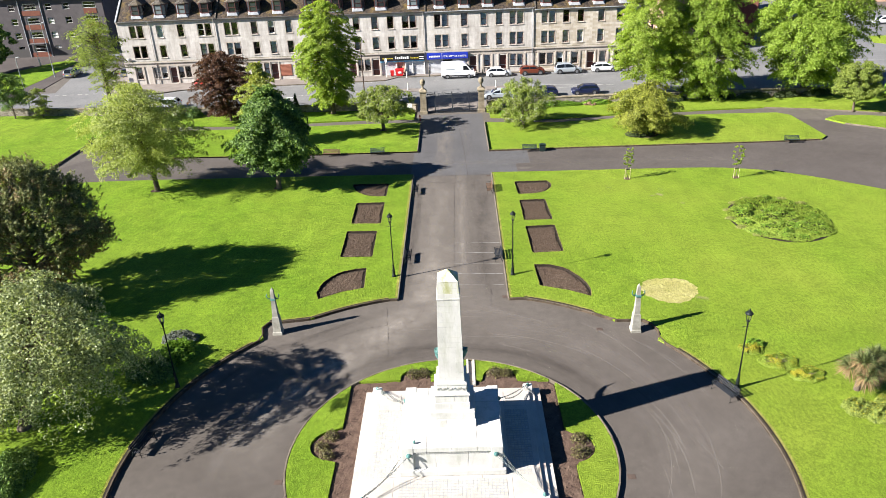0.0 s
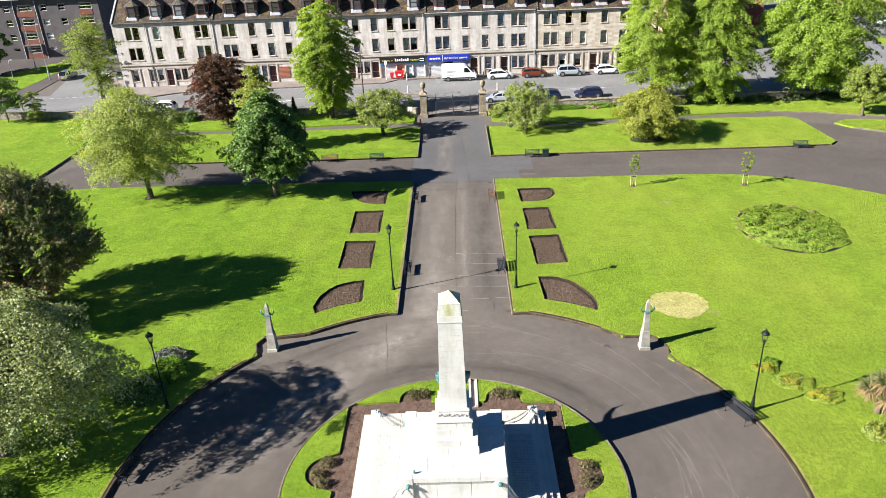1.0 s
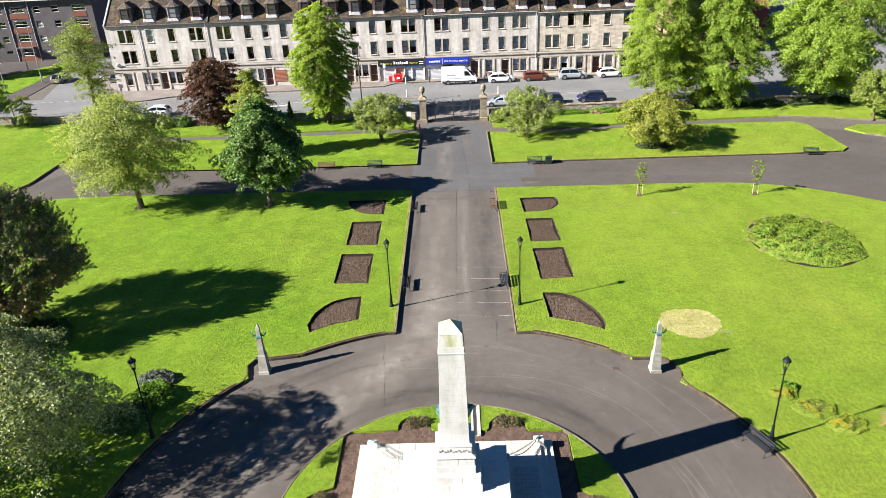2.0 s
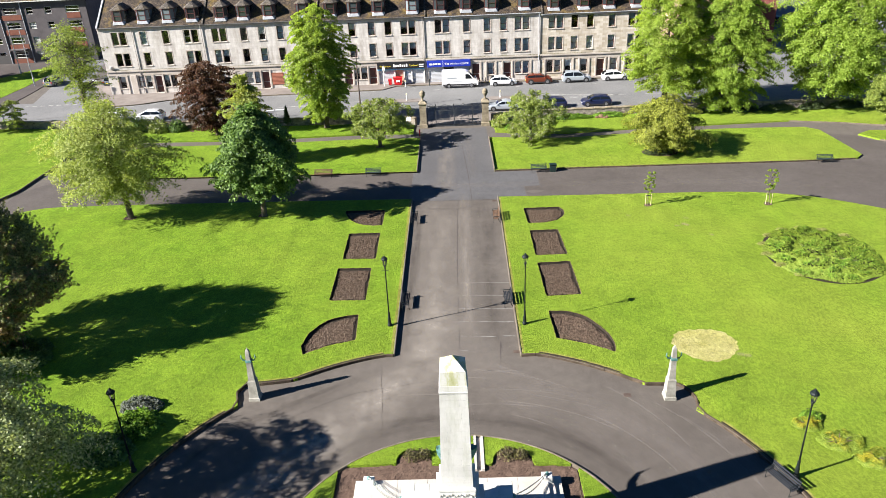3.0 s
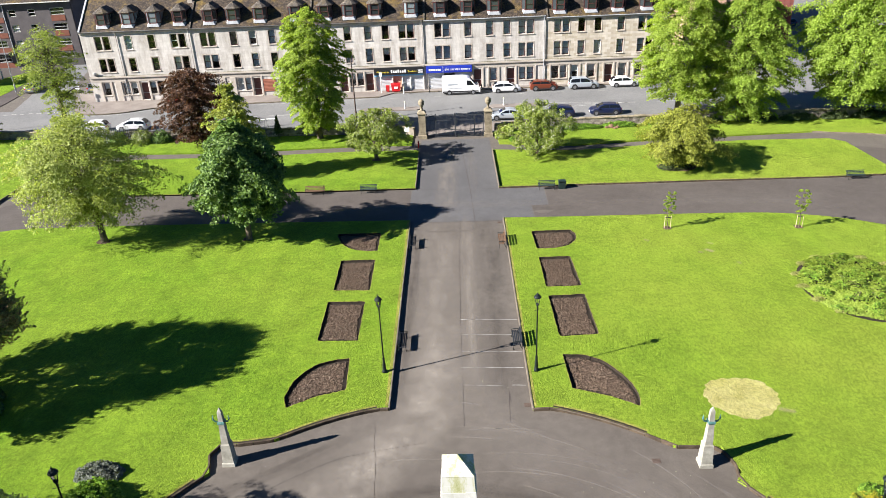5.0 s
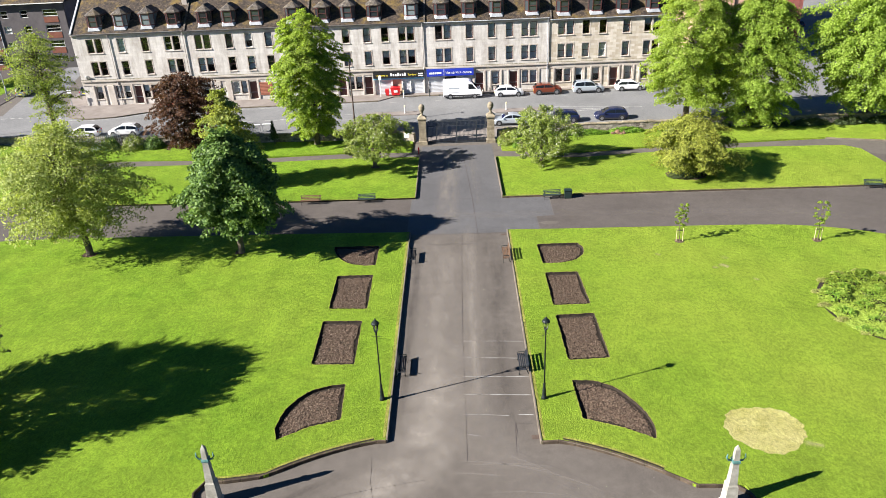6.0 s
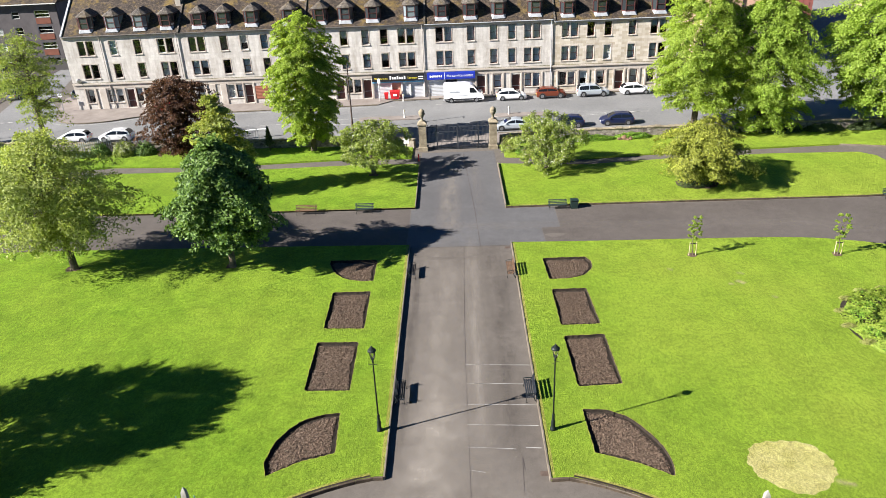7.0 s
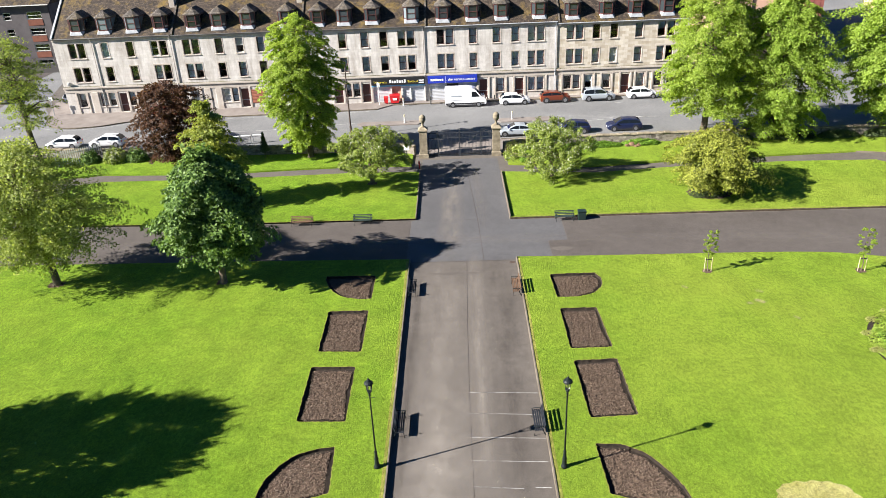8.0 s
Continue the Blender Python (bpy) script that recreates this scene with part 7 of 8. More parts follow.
car("white_car", "white", "suv", 4.3, 1.8, 1.6, pose(88, 122, Z, 0, 0, 175))
car("navy_car", "dark blue", "hatch", 4.2, 1.78, 1.5, pose(67, 132.5, Z, 0, 0, 100))
car("grey_car", "grey", "hatch", 4.2, 1.78, 1.5, pose(-58.6, 100, Z, 0, 0, 90))


# ---- plants ----
SHAPES = {
    "round": lambda u: math.sqrt(max(0.0, 1 - (2 * u - 1) ** 2)) ** 0.75,
    "oval": lambda u: math.sqrt(max(0.0, 1 - (2 * u ** 0.8 - 1) ** 2)) ** 0.7,
    "dome": lambda u: min(1.0, 0.7 + u * 1.5) * math.sqrt(max(0.0, 1 - u ** 2.2)),
    "pointed": lambda u: min(1.0, 0.4 + 2.4 * u) * max(0.0, 1 - u ** 2.6) ** 0.62,
    "maple": lambda u: min(1.0, 0.5 + 2.4 * u) * max(0.0, 1 - u ** 2.1) ** 0.75,
    "column": lambda u: min(1.0, 0.6 + u * 1.2) * math.sqrt(max(0.0, 1 - u ** 3.2)) ** 0.9,
    "tall": lambda u: min(1.0, 0.55 + u * 1.6) * (1 - u ** 3) ** 0.6,
}


def tree(name, label, x, y, height, radius, base, shape, leaf, clumps=90, leaves=260, size=0.3, seed=1, lean=(0, 0), trunk=0.28, hang=0.0, fill=0.45, puff=0.2, second=None, category="tree", lift=LAWN, lumps=0.28, wide=0.62, low=False, limbs=34, spray=False, droop=(0.2, 0.65), tufts=0, ruffle=0.75):
    rng = np.random.default_rng(seed)
    at = thing(name, label, category, m=pose(x, y, land(y) + lift))
    prof = SHAPES[shape]
    seeds = rng.uniform(0, 6.28, 6)
    tips = []
    while len(tips) < clumps:
        u = rng.uniform(0.02, 0.98)
        if rng.uniform() > prof(u) * 0.9 + 0.1:
            continue
        a = rng.uniform(0, 2 * math.pi)
        bulge = 1 + lumps * (0.5 * math.sin(2 * a + seeds[0] + 4 * u) + 0.35 * math.sin(3 * a + seeds[1] - 7 * u) + 0.35 * math.sin(5 * a + seeds[2] + 9 * u))
        r = radius * prof(u) * bulge * math.sqrt(rng.uniform(fill * fill, 1.0))
        r = max(0.0, r - radius * puff * 0.5)
        tips.append((r * math.cos(a) + lean[0] * u, r * math.sin(a) + lean[1] * u, base + (height - base) * u))
    tips = np.array(tips)
    k = np.repeat(np.arange(clumps), leaves)
    n = len(k)
    way = rng.normal(size=(n, 3))
    way /= np.linalg.norm(way, axis=1, keepdims=True)
    reach = radius * puff * rng.uniform(0.65, 1.35, clumps)[k] * rng.uniform(0.15, 1.0, n) ** 0.5
    off = way * reach[:, None]
    off[:, 2] *= 0.6
    if hang:
        off[:, 2] = off[:, 2] * 0.8 - hang * rng.uniform(0, 1, n) * rng.uniform(0.3, 1.0, clumps)[k]
        off[:, :2] *= 0.62
    if spray:
        away = tips[:, :2] - np.array([lean[0] * 0.5, lean[1] * 0.5])
        away = away / (np.linalg.norm(away, axis=1, keepdims=True) + 1e-6)
        reach = radius * puff * rng.uniform(0.7, 1.4, clumps)[k]
        u1, u2 = rng.uniform(-1, 1, n), rng.uniform(-1, 1, n)
        u2 = u2 * (1 - 0.55 * np.clip(u1, 0, 1))
        ox, oy = away[k, 0], away[k, 1]
        sink = rng.uniform(*droop, clumps)[k]
        off = np.stack([ox * u1 * reach * 1.3 - oy * u2 * reach * 0.85, oy * u1 * reach * 1.3 + ox * u2 * reach * 0.85, -sink * (0.6 * u1 + 0.5 * u1 * np.abs(u1)) * reach - 0.25 * np.abs(u2) * reach + rng.normal(size=n) * 0.14 * reach], 1)
        way = np.stack([ox * 0.7, oy * 0.7, np.ones(n) * 0.5], 1)
    if tufts:
        # needles set round upturned fingers, several to a clump
        m = clumps * tufts
        kt = np.repeat(np.arange(clumps), tufts)
        heart = np.array([lean[0] * 0.5, lean[1] * 0.5, base + (height - base) * 0.3])
        ray = tips[kt] - heart
        ray /= np.linalg.norm(ray, axis=1, keepdims=True) + 1e-6
        ray = ray + np.array([0, 0, 0.55]) + 0.5 * rng.normal(size=(m, 3))
        ray /= np.linalg.norm(ray, axis=1, keepdims=True)
        foot = tips[kt] + radius * puff * 0.6 * rng.normal(size=(m, 3)) * np.array([1, 1, 0.6])
        span = rng.uniform(0.45, 0.95, m)
        each = n // m
        j = np.repeat(np.arange(m), each)
        k, n = kt[j], m * each
        side = np.cross(ray[j], rng.normal(size=(n, 3)))
        side /= np.linalg.norm(side, axis=1, keepdims=True) + 1e-6
        t = rng.uniform(0, 1, n)
        off = foot[j] - tips[k] + ray[j] * (t * span[j])[:, None] + side * (0.17 * (1.05 - t))[:, None]
        way = 1.6 * side + 0.4 * ray[j]
    pos = tips[k] + off
    pos[:, 2] = np.maximum(pos[:, 2], 0.25)
    out = pos - np.array([lean[0] * 0.5, lean[1] * 0.5, (base + height) / 2])
    out /= np.linalg.norm(out, axis=1, keepdims=True) + 1e-9
    nor = 0.5 * way + 0.4 * out + np.array([0, 0, 0.5]) + ruffle * rng.normal(size=(n, 3))
    nor /= np.linalg.norm(nor, axis=1, keepdims=True)
    sizes = size * rng.uniform(0.6, 1.35, n)
    if second:
        share = 0.15 if "blossom" in second[0] else 0.6
        pick = rng.uniform(0, 1, clumps)[k] * share + rng.uniform(0, 1, n) * (1 - share) < second[1]
        if low:
            pick |= (pos[:, 2] + rng.normal(size=n) * 0.9 < base + (height - base) * 0.36) & (rng.uniform(0, 1, clumps)[k] < 0.6)
        part_of("blossom" if "blossom" in second[0] else "foliage", leaf_cloud("foliage", pos[pick], nor[pick], sizes[pick], rng, 1.0, wide), second[0], at, second[2])
        pos, nor, sizes = pos[~pick], nor[~pick], sizes[~pick]
    part_of("crown", leaf_cloud("crown", pos, nor, sizes, rng, 1.0, wide), leaf, at)
    bm = bmesh.new()
    top = base + (height - base) * 0.72
    stem = [(0, 0, -0.15), (0.02, 0.01, 0.15)] + [(lean[0] * t * 0.7 + 0.12 * math.sin(seeds[3] + 5 * t), lean[1] * t * 0.7 + 0.12 * math.sin(seeds[4] + 4 * t), top * t) for t in (0.25, 0.5, 0.75, 1.0)]
    tube(bm, stem, [trunk * 1.5, trunk * 1.1, trunk * 0.9, trunk * 0.65, trunk * 0.4, trunk * 0.1], 9)
    part("trunk", bm, "bark", at, "", True)
    bm = bmesh.new()
    order = rng.permutation(clumps)[: min(clumps, limbs)]
    for j, i in enumerate(order):
        thin = 1.0 if j < 14 else 0.45
        tip = Vector(tips[i])
        f = min(0.95, max(0.16, (tip.z - 0.35 * math.hypot(tip.x, tip.y)) / max(top, 0.1)))
        s = Vector((lean[0] * f * 0.7, lean[1] * f * 0.7, top * f))
        mid = s.lerp(tip, 0.5) + Vector((0, 0, 0.12 * (tip - s).length))
        tube(bm, [s, s.lerp(mid, 0.5), mid, tip], [trunk * 0.34 * thin, trunk * 0.26 * thin, trunk * 0.17 * thin, trunk * 0.05], 5)
    tagged(part("branching", bm, "bark", at, "", True), kind="stuff")
    return at


def shrub(name, label, x, y, rx, ry, h, leaf, count, size, seed, second=None, lift=LAWN, category="shrub", twigs=9, clump=0.0):
    """A low mound of leaves on short stems."""
    rng = np.random.default_rng(seed)
    at = thing(name, label, category, m=pose(x, y, land(y) + lift))
    a = rng.uniform(0, 2 * np.pi, count)
    r = np.sqrt(rng.uniform(0, 1, count))
    wob = 1 + 0.025 * np.sin(3 * a + seed) + 0.04 * np.sin(7 * a)
    px, py = r * np.cos(a) * rx * wob, r * np.sin(a) * ry * wob
    bumps = 0.75 + 0.25 * np.sin(px * 4.1 / max(rx, 0.5) * 2 + seed) * np.cos(py * 3.7 / max(ry, 0.5) * 2)
    pz = h * np.sqrt(np.clip(1 - r ** 2.2, 0, 1)) * bumps * rng.uniform(0.35, 1.05, count) + 0.03
    if clump:
        beat = np.array([1.6 * noise.noise(Vector((a, b, seed)) * clump * 0.45) + 1.2 * noise.noise(Vector((a, b, seed + 7)) * clump) for a, b in zip(px.tolist(), py.tolist())])
        pz = h * (0.35 + 0.55 * np.clip(beat, -0.5, 1.2)) * np.sqrt(np.clip(1.05 - r ** 6, 0, 1)) * rng.uniform(0.5, 1.05, count) + 0.03
    pos = np.stack([px, py, pz], 1)
    nor = np.stack([px / rx * 0.5, py / ry * 0.5, np.ones(count) * 0.8], 1) + 0.5 * rng.normal(size=(count, 3))
    nor /= np.linalg.norm(nor, axis=1, keepdims=True)
    sizes = size * rng.uniform(0.6, 1.4, count)
    if second:
        pick = rng.uniform(0, 1, count) * (0.6 + 0.4 * np.sin(px * 2.5 + seed) * np.cos(py * 2.9)) < second[1]
        pick &= pz > h * 0.3
        bloom = part_of("bloom", leaf_cloud("bloom", pos[pick] + np.array([0, 0, 0.05]), nor[pick], sizes[pick] * 0.8, rng), second[0], at, second[2])
        tagged(bloom, kind="stuff")
        pos, nor, sizes = pos[~pick], nor[~pick], sizes[~pick]
    part_of("foliage", leaf_cloud("foliage", pos, nor, sizes, rng), leaf, at)
    bm = bmesh.new()
    for _ in range(twigs):
        b = rng.uniform(0, 6.28)
        q = rng.uniform(0.2, 0.75)
        tube(bm, [(0.1 * math.cos(b), 0.1 * math.sin(b), -0.1), (rx * q * 0.6 * math.cos(b), ry * q * 0.6 * math.sin(b), h * 0.35), (rx * q * math.cos(b), ry * q * math.sin(b), h * 0.65)], [0.04, 0.025, 0.008], 5)
    tagged(part("stem", bm, "bark", at), kind="stuff")
    return at


tree("tree", "broad pale green young lime tree on the lawn", -30.8, 37.9, 10.8, 5.8, 2.4, "round", "leaf_pale", 280, 190, 0.18, 11, lean=(-1.3, 0), trunk=0.26, fill=0.3, puff=0.17, spray=True, limbs=80, lumps=0.36)
tree("tree", "dense dark green maple tree on the lawn", -17.95, 37.4, 10.35, 4.2, 2.5, "pointed", "leaf_dark", 300, 190, 0.24, 12, trunk=0.24, fill=0.5, puff=0.17, lumps=0.32, spray=True, ruffle=0.7, droop=(0.4, 0.9))
tree("tree", "copper beech tree with dark purple brown leaves", -31.1, 67.2, 9.8, 3.85, 0.9, "oval", "leaf_copper", 280, 150, 0.2, 13, trunk=0.2, puff=0.16, spray=True)
tree("tree", "golden green young tree on the north lawn", -22.9, 53.8, 10.5, 3.1, 0.8, "maple", "leaf_gold", 240, 110, 0.21, 14, trunk=0.14, puff=0.18, fill=0.3, spray=True, second=("leaf_pale", 0.45, "pale green shoots"))
tree("tree", "tall bright green lime tree by the park wall", -16.9, 69.0, 15.7, 4.1, 0.9, "column", "leaf_lime", 640, 135, 0.2, 15, ruffle=0.6, droop=(0.4, 0.9), trunk=0.32, fill=0.5, puff=0.125, spray=True, lumps=0.34)
tree("tree", "hawthorn tree with pale blossom beside the gate", -8.9, 58.9, 5.8, 4.5, 2.1, "dome", "leaf_haw", 230, 100, 0.17, 16, trunk=0.22, hang=0.3, puff=0.15, lumps=0.4, limbs=70, second=("leaf_blossom", 0.13, "white blossom"))
tree("tree", "hawthorn tree with pale blossom beside the gate", 9.2, 59.3, 6.1, 4.3, 0.8, "dome", "leaf_haw", 250, 100, 0.165, 17, trunk=0.18, hang=0.5, puff=0.16, lumps=0.38, second=("leaf_blossom", 0.15, "white blossom"))
tree("tree", "low spreading golden green maple in a round bed", 23.2, 53.2, 6.0, 4.2, 0.6, "round", "leaf_amber", 190, 170, 0.2, 18, trunk=0.16, fill=0.5, puff=0.18, second=("leaf_gold", 0.4, "golden green leaves"), spray=True, lumps=0.4, droop=(0.2, 0.6), ruffle=0.6)
tree("tree", "tall bright green lime tree by the street", 28.0, 71.2, 17.3, 5.5, 2.6, "column", "leaf_lime", 760, 110, 0.21, 19, ruffle=0.55, trunk=0.36, fill=0.5, puff=0.12, spray=True)
tree("tree", "tall bright green lime tree by the street", 35.6, 70.9, 16.0, 6.0, 0.6, "tall", "leaf_chestnut", 640, 140, 0.22, 20, ruffle=0.6, droop=(0.4, 0.9), trunk=0.34, fill=0.5, puff=0.12, spray=True)
tree("tree", "broad bright green chestnut tree by the street", 49.8, 70.7, 16.8, 7.5, 1.8, "round", "leaf_chestnut", 620, 150, 0.26, 21, ruffle=0.6, droop=(0.4, 0.9), trunk=0.42, fill=0.45, puff=0.13, spray=True)
tree("tree", "small olive green tree on the verge", 52.0, 60.5, 6.2, 3.0, 1.5, "round", "leaf_haw", 220, 120, 0.18, 22, trunk=0.14, puff=0.17)
tree("tree", "small bright green tree on the verge", 56.8, 57.5, 5.4, 3.2, 0.8, "round", "leaf_hedge", 170, 100, 0.22, 23, trunk=0.14, puff=0.17)
tree("tree", "sparse old ash tree inside the park wall", -48.3, 69.5, 14.7, 4.3, 4.4, "round", "leaf_ash", 150, 100, 0.19, 24, lean=(-0.6, 0), trunk=0.36, fill=0.2, puff=0.2, limbs=110, spray=True)
tree("tree", "small light green tree behind the park wall", -64.7, 72.4, 6.6, 2.9, 1.8, "round", "leaf_dark", 110, 110, 0.2, 25, trunk=0.1, puff=0.19, spray=True, lumps=0.4)
tree("tree", "slim pale green shrub tree at the wall", -60.4, 72.2, 4.4, 1.6, 0.6, "oval", "leaf_haw", 90, 110, 0.12, 26, trunk=0.06, spray=True)
tree("tree", "tall green tree in front of the flats", -86.5, 106, 9.5, 4.2, 1.5, "round", "leaf_dark", 260, 90, 0.3, 27, trunk=0.25, puff=0.15)
tree("pine_tree", "dark old pine tree with rusty inner branches", -31.7, 15.4, 10.8, 5.75, 2.2, "dome", "leaf_pine", 520, 380, 0.165, 28, trunk=0.36, fill=0.62, puff=0.1, lumps=0.2, second=("leaf_rust", 0.2, "rusty dead needles"), wide=0.4, low=True, tufts=10, limbs=90)
tree("weeping_willow", "silvery green weeping willow-leaved pear tree", -25.1, 0.3, 9.3, 5.6, 2.0, "dome", "leaf_willow", 380, 165, 0.145, 29, lean=(3.4, 0.2), trunk=0.34, fill=0.5, puff=0.12, lumps=0.5, spray=True, droop=(0.6, 1.3), limbs=150, ruffle=0.95)

for x, y, h, seed in ((17.7, 36.8, 3.5, 31), (28.4, 36.15, 3.6, 32)):
    at = tree("sapling", "young staked sapling on the lawn", x, y, h, 0.6, 1.3, "oval", "leaf_lime", 46, 46, 0.09, seed, trunk=0.035, category="sapling")
    for dx in (-0.25, 0.25):
        part("stake", lathe([(0.028, -0.1), (0.028, 1.1), (0.02, 1.13)], 6, None, (dx, 0, 0)), "stake", at, "pale timber stake")
    part("tie", boxes((-0.26, 0.26, -0.02, 0.02, 0.95, 1.02)), "tyre", at)
    soil_bed("tree_pit", [(x + 0.5 * math.cos(a), y + 0.45 * math.sin(a)) for a in (i * math.pi / 6 for i in range(12))], "mulch", "round bare soil patch under the sapling", 0.14, LAWN + 0.0, 0.02, "soil")
for x, y, r in ((-30.9, 37.9, 0.8), (-18.1, 37.4, 0.6), (-8.9, 58.9, 0.7), (23.0, 52.9, 2.2)):
    soil_bed("tree_pit", [(x + r * math.cos(a), y + r * 0.8 * math.sin(a)) for a in (i * math.pi / 8 for i in range(16))], "mulch", "bare brown soil round the tree foot", 0.2, LAWN + 0.0, 0.02, "soil")

slab("bed_soil", [(28.65 + 4.26 * math.cos(a), 26.05 + 4.85 * math.sin(a)) for a in (i * math.pi / 24 for i in range(48))], LAWN + 0.012, "dark_soil", "dark soil of the round bed", "soil", 0.05)
shrub("flower_bed", "round bed of leafy green perennials in the lawn", 28.65, 26.05, 4.2, 4.8, 0.55, "leaf_bed", 30000, 0.14, 41, ("leaf_hedge", 0.2, "deeper green leaves"), category="flower bed", clump=2.2)
for k in range(9):
    a = 0.7 + k * 0.4
    shrub("border_plant", "low withered brownish plant at the rim of the round bed", 28.65 + 4.15 * math.cos(a), 26.05 + 4.75 * math.sin(a), 0.5, 0.3, 0.24, "leaf_fringe", 340, 0.09, 300 + k, category="plant", twigs=3)
for x, y, rx, ry, s in ((18.9, 6.1, 0.8, 0.6, 42), (20.1, 4.7, 1.2, 0.9, 43), (21.2, 3.3, 1.1, 0.8, 44)):
    shrub("flowering_shrub", "low mound of yellow flowering shrubs", x, y, rx, ry, 0.34, "leaf_bed", 4200, 0.07, s, ("flower_yellow", 0.2, "yellow flowers"), clump=3.4)
shrub("shrub", "low grey green mound beside the lamp", 19.4, 6.7, 0.6, 0.5, 0.35, "leaf_hedge", 1600, 0.1, 45)
shrub("shrub", "grey lavender mound on the lawn", -18.9, 9.2, 1.3, 0.8, 0.7, "flower_lilac", 3000, 0.12, 46)
shrub("shrub", "leafy green shrub under the lamp", -18.3, 7.3, 1.4, 1.2, 1.2, "leaf_hedge", 4000, 0.16, 47)
shrub("shrub", "dark green shrub under the willow", -19.4, 5.2, 1.6, 1.3, 1.1, "leaf_dark", 4000, 0.16, 48)
for x, y, rx, ry, h, s in ((-29.4, 15.6, 2.0, 1.5, 0.75, 91), (-31.6, 16.6, 1.4, 1.2, 0.6, 92), (-27.9, 14.4, 1.0, 1.0, 0.5, 93)):
    shrub("shrub", "dark green spiky planting under the pine", x, y, rx, ry, h, "leaf_dark", int(2600 * rx), 0.15, s, clump=3.0)
for x, rx, h, s in ((31.5, 1.6, 0.9, 94), (37.5, 2.6, 1.0, 95), (42.5, 2.4, 0.9, 96), (47.0, 1.8, 1.0, 97), (51.5, 2.4, 1.1, 98)):
    shrub("shrub", "dark ivy and low shrubs against the shaded wall", x, 69.3, rx, 0.7, h, "leaf_ivy", int(1500 * rx), 0.17, s)
shrub("shrub", "dark low shrub round the foot of the golden maple", 22.6, 52.4, 1.7, 1.0, 0.7, "leaf_ivy", 2200, 0.13, 99)
shrub("hedge", "clipped green hedge behind the willow", -23.9, -4.4, 1.5, 2.6, 1.4, "leaf_dark", 9000, 0.12, 49, category="hedge")
for x, y, r, s in ((-7.35, -2.05, 0.42, 51), (-6.95, -1.15, 0.45, 55), (-7.0, -2.7, 0.42, 56), (6.75, -1.9, 0.5, 52), (6.65, -2.9, 0.55, 57), (-2.55, 4.45, 0.5, 53), (-1.95, 4.5, 0.42, 58), (2.5, 4.4, 0.55, 54), (3.2, 4.3, 0.42, 59)):
    shrub("rose_bush", "brownish bare-stemmed rose bush in the border", x, y, r, r * 0.9, 0.62, "leaf_rose", 330, 0.1, s, lift=0.06, twigs=24)
for x, y, rx, s in ((15, 69.0, 3.5, 61), (20.5, 69.3, 2.2, 62), (26, 69.2, 2.0, 63), (7.2, 64.8, 0.8, 65)):
    shrub("shrub", "leafy green planting at the foot of the wall", x, y, rx, 0.7, 0.65, "leaf_hedge", int(1600 * rx), 0.16, s)
shrub("shrub", "upright bronze green bush beside the gate pillar", 5.9, 66.3, 1.1, 1.0, 1.9, "leaf_ash", 2600, 0.15, 64, ("leaf_rose", 0.3, "bronze leaves"))
shrub("flowering_shrub", "rounded pale rhododendron bush beside the steel fence", -39.6, 69.6, 1.5, 1.1, 2.0, "leaf_haw", 3600, 0.17, 70, ("leaf_blossom", 0.2, "fading white blossom"))
conifer = thing("conifer", "small dark young conifer in front of the wall", "tree", m=pose(-22.1, 69.1, land(69.1) + 0.1))
part("trunk", tube(bmesh.new(), [(0, 0, -0.1), (0, 0, 1.6), (0, 0, 2.9)], [0.06, 0.05, 0.01], 6), "bark", conifer, "", True)
rng = np.random.default_rng(71)
h = 1.0 + 2.1 * rng.uniform(0, 1, 2600) ** 1.2
a = rng.uniform(0, 2 * math.pi, 2600)
r = 0.72 * (3.15 - h) / 2.1 * np.sqrt(rng.uniform(0.05, 1, 2600)) * (0.75 + 0.25 * np.sin(5 * a + 9 * h))
spots = np.stack([r * np.cos(a), r * np.sin(a), h - 0.3 * r], 1)
part_of("needles", leaf_cloud("needles", spots, rng.normal(size=spots.shape) + np.array([0, 0, 0.6]), rng.uniform(0.08, 0.17, 2600), rng, 1.0, 0.4), "leaf_ivy", conifer)
for x, rx, s in ((-42.6, 1.2, 66), (-37.2, 1.3, 67)):
    shrub("shrub", "dark green shrub against the park wall", x, 69.8, rx, 1.0, 1.6, "leaf_dark", int(1800 * rx), 0.2, s)


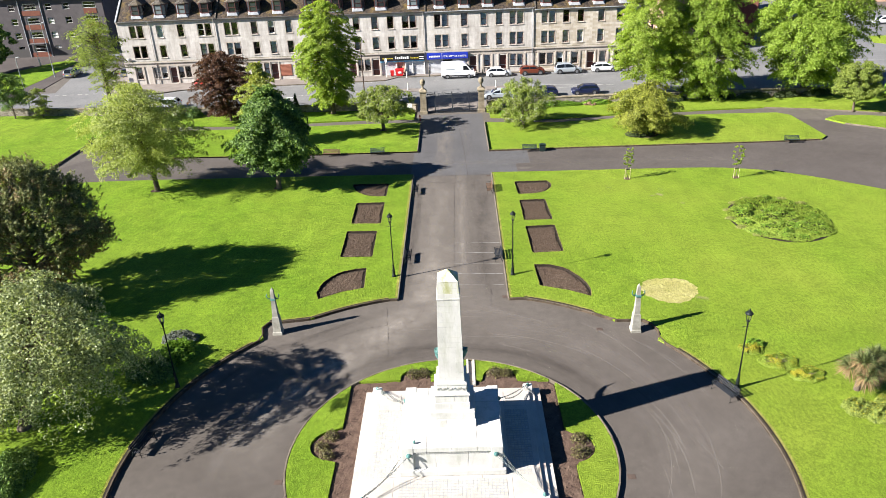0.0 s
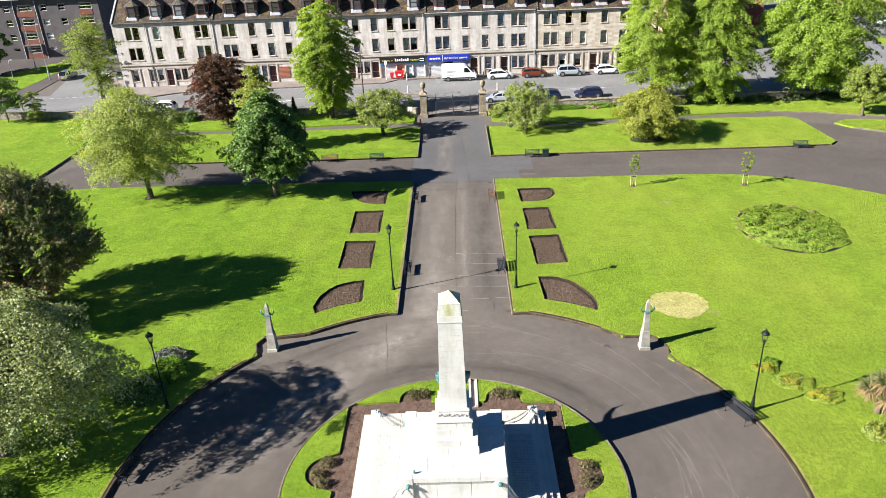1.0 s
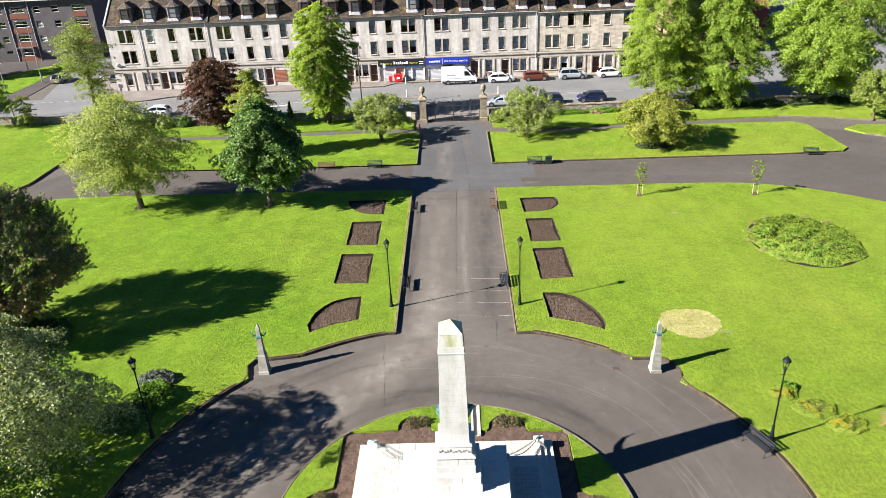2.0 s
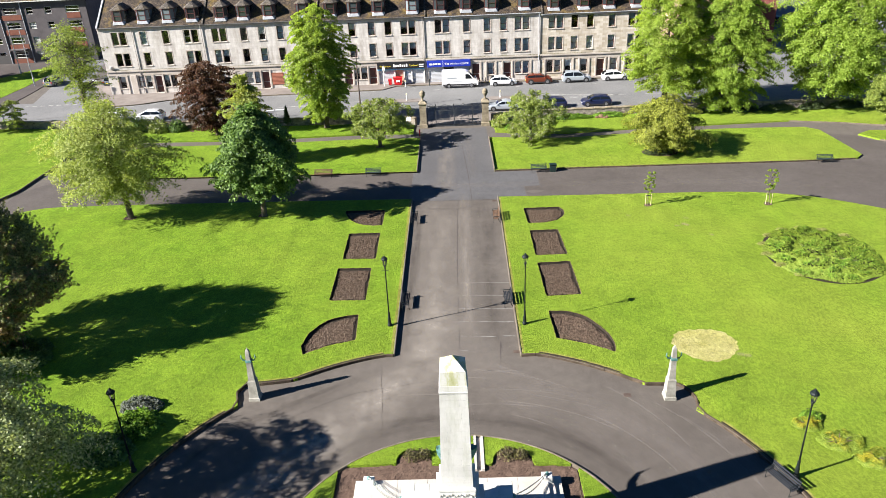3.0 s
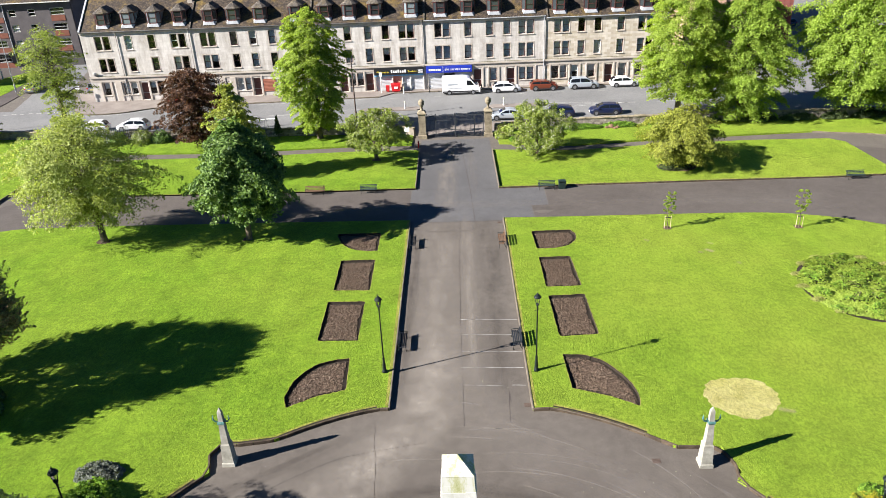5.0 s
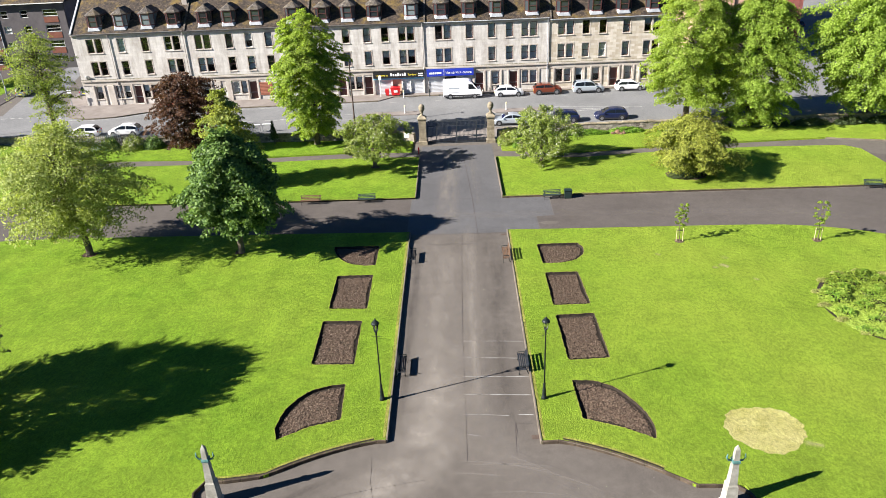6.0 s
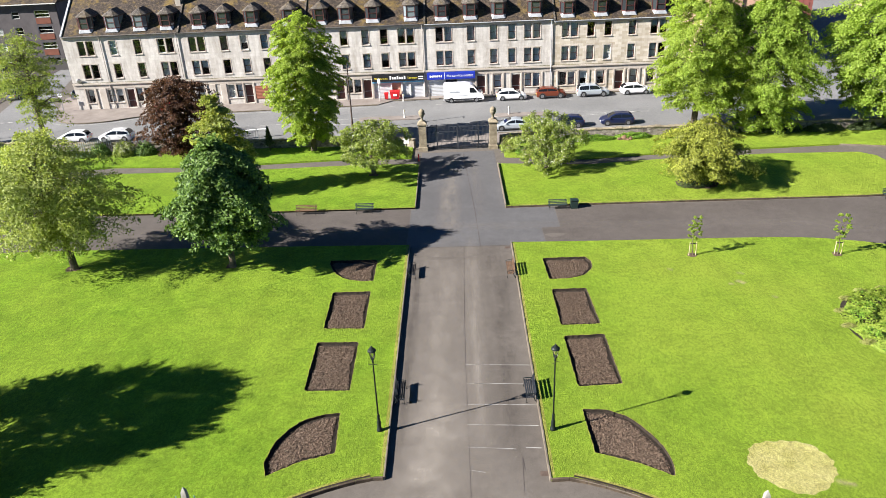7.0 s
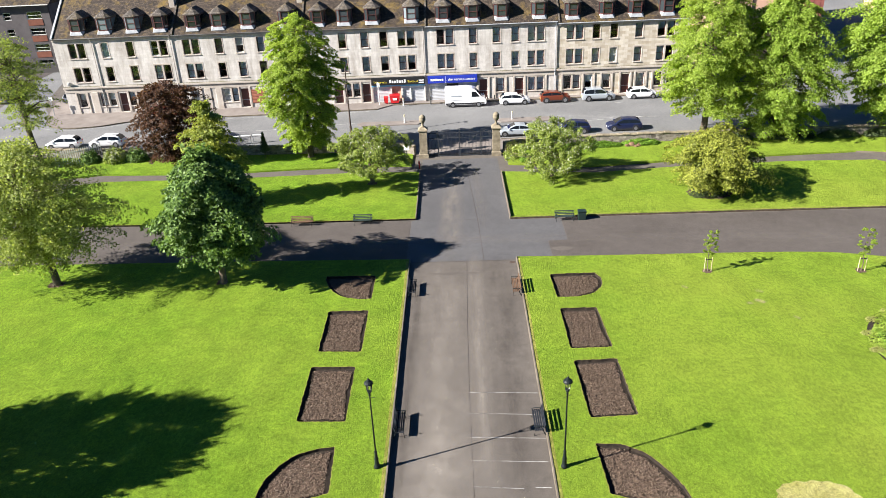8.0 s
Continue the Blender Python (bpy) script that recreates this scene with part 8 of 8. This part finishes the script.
def cordyline(x, y):
    at = thing("spiky_palm", "spiky cordyline palm with withered lower leaves", "palm", m=pose(x, y, LAWN))
    rng = np.random.default_rng(77)
    part("trunk", lathe([(0.2, -0.1), (0.17, 0.6), (0.14, 1.5), (0.1, 1.8)], 8), "bark", at)
    for head, (hx, hy, hz) in enumerate(((0, 0, 1.9), (0.6, 0.1, 1.5), (-0.55, 0.3, 1.4), (0.1, -0.5, 1.2))):
        for mat, n, down in (("leaf_spike", 150, 0.0), ("leaf_dead", 230, 1.0)):
            bm = bmesh.new()
            for _ in range(n):
                a = rng.uniform(0, 6.28)
                e = rng.uniform(0.1, 1.45) if not down else rng.uniform(-0.7, 0.4)
                l = rng.uniform(0.6, 1.0)
                d = Vector((math.cos(a) * math.cos(e), math.sin(a) * math.cos(e), math.sin(e)))
                s = Vector((-math.sin(a), math.cos(a), 0)) * (0.034 if not down else 0.02)
                o = Vector((hx, hy, hz))
                p1, p2 = o + d * l * 0.55, o + d * l + Vector((0, 0, -0.25 * l * math.cos(e)))
                bm.faces.new([bm.verts.new(p) for p in (o - s * 0.6, o + s * 0.6, p1 + s, p1 - s)])
                bm.faces.new([bm.verts.new(p) for p in (p1 - s, p1 + s, p2)])
            part("leaves" if not down else "withered_leaves", bm, mat, at)
    return at


cordyline(23.5, 1.8)
cordyline(24.4, 2.4)
for x, y, s in ((22.7, 0.0, 71), (23.6, -0.6, 72), (24.6, 0.2, 73)):
    shrub("shrub", "round light green shrub below the spiky palm", x, y, 0.9, 0.8, 0.65, "leaf_haw", 3500, 0.11, s, ("flower_yellow", 0.05, "small yellow flowers"))

# guard rails on the street side
at = thing("guard_rail", "pale steel pedestrian guard rail at the crossing", "railing", m=pose(-27.7, 74.6, STREET, 0, 0, 10))
for k in range(3):
    for dx in (0, 1.1):
        part("upright", boxes((k * 1.4 + dx - 0.03, k * 1.4 + dx + 0.03, -0.03, 0.03, 0, 1.05)), "steel", at)
    part("top_rail", boxes((k * 1.4 - 0.05, k * 1.4 + 1.15, -0.1, 0.1, 1.05, 1.14)), "sign_white", at, "white top rail")
    part("low_rail", boxes((k * 1.4, k * 1.4 + 1.1, -0.025, 0.025, 0.25, 0.3)), "steel", at)
at = thing("palisade_fence", "grey steel palisade fence behind the wall", "fence", m=pose(-45.8, 68.3, STREET))
for k in range(22):
    t = k / 21
    part("pale", boxes((t * 4.0 - 0.04, t * 4.0 + 0.04, t * 2.8 - 0.02, t * 2.8 + 0.02, 0, 2.0)), "steel", at)
for z in (0.4, 1.6):
    part("rail", tube(bmesh.new(), [(0, 0.04, z), (4.0, 2.84, z)], 0.04, 4), "steel", at)

# pale petals blown over the tarmac
rng = np.random.default_rng(91)
a = rng.uniform(-0.6, 1.2, 130)
r = rng.uniform(9.6, 16.5, 130)
spots = np.stack([CX + r * np.cos(a), CY + r * np.sin(a), np.full(130, 0.02)], 1)
spots = np.concatenate([spots, np.stack([rng.uniform(-3.6, 3.6, 60), rng.uniform(14, 37, 60), np.full(60, 0.02)], 1)])
flat = rng.normal(size=spots.shape) * 0.15 + np.array([0, 0, 1.0])
flat /= np.linalg.norm(flat, axis=1, keepdims=True)
petals = part_of("fallen_petals", leaf_cloud("fallen_petals", spots, flat, rng.uniform(0.025, 0.07, len(spots)), rng), "leaf_blossom")
tagged(petals, "small pale petals scattered over the tarmac", "petals", kind="stuff")
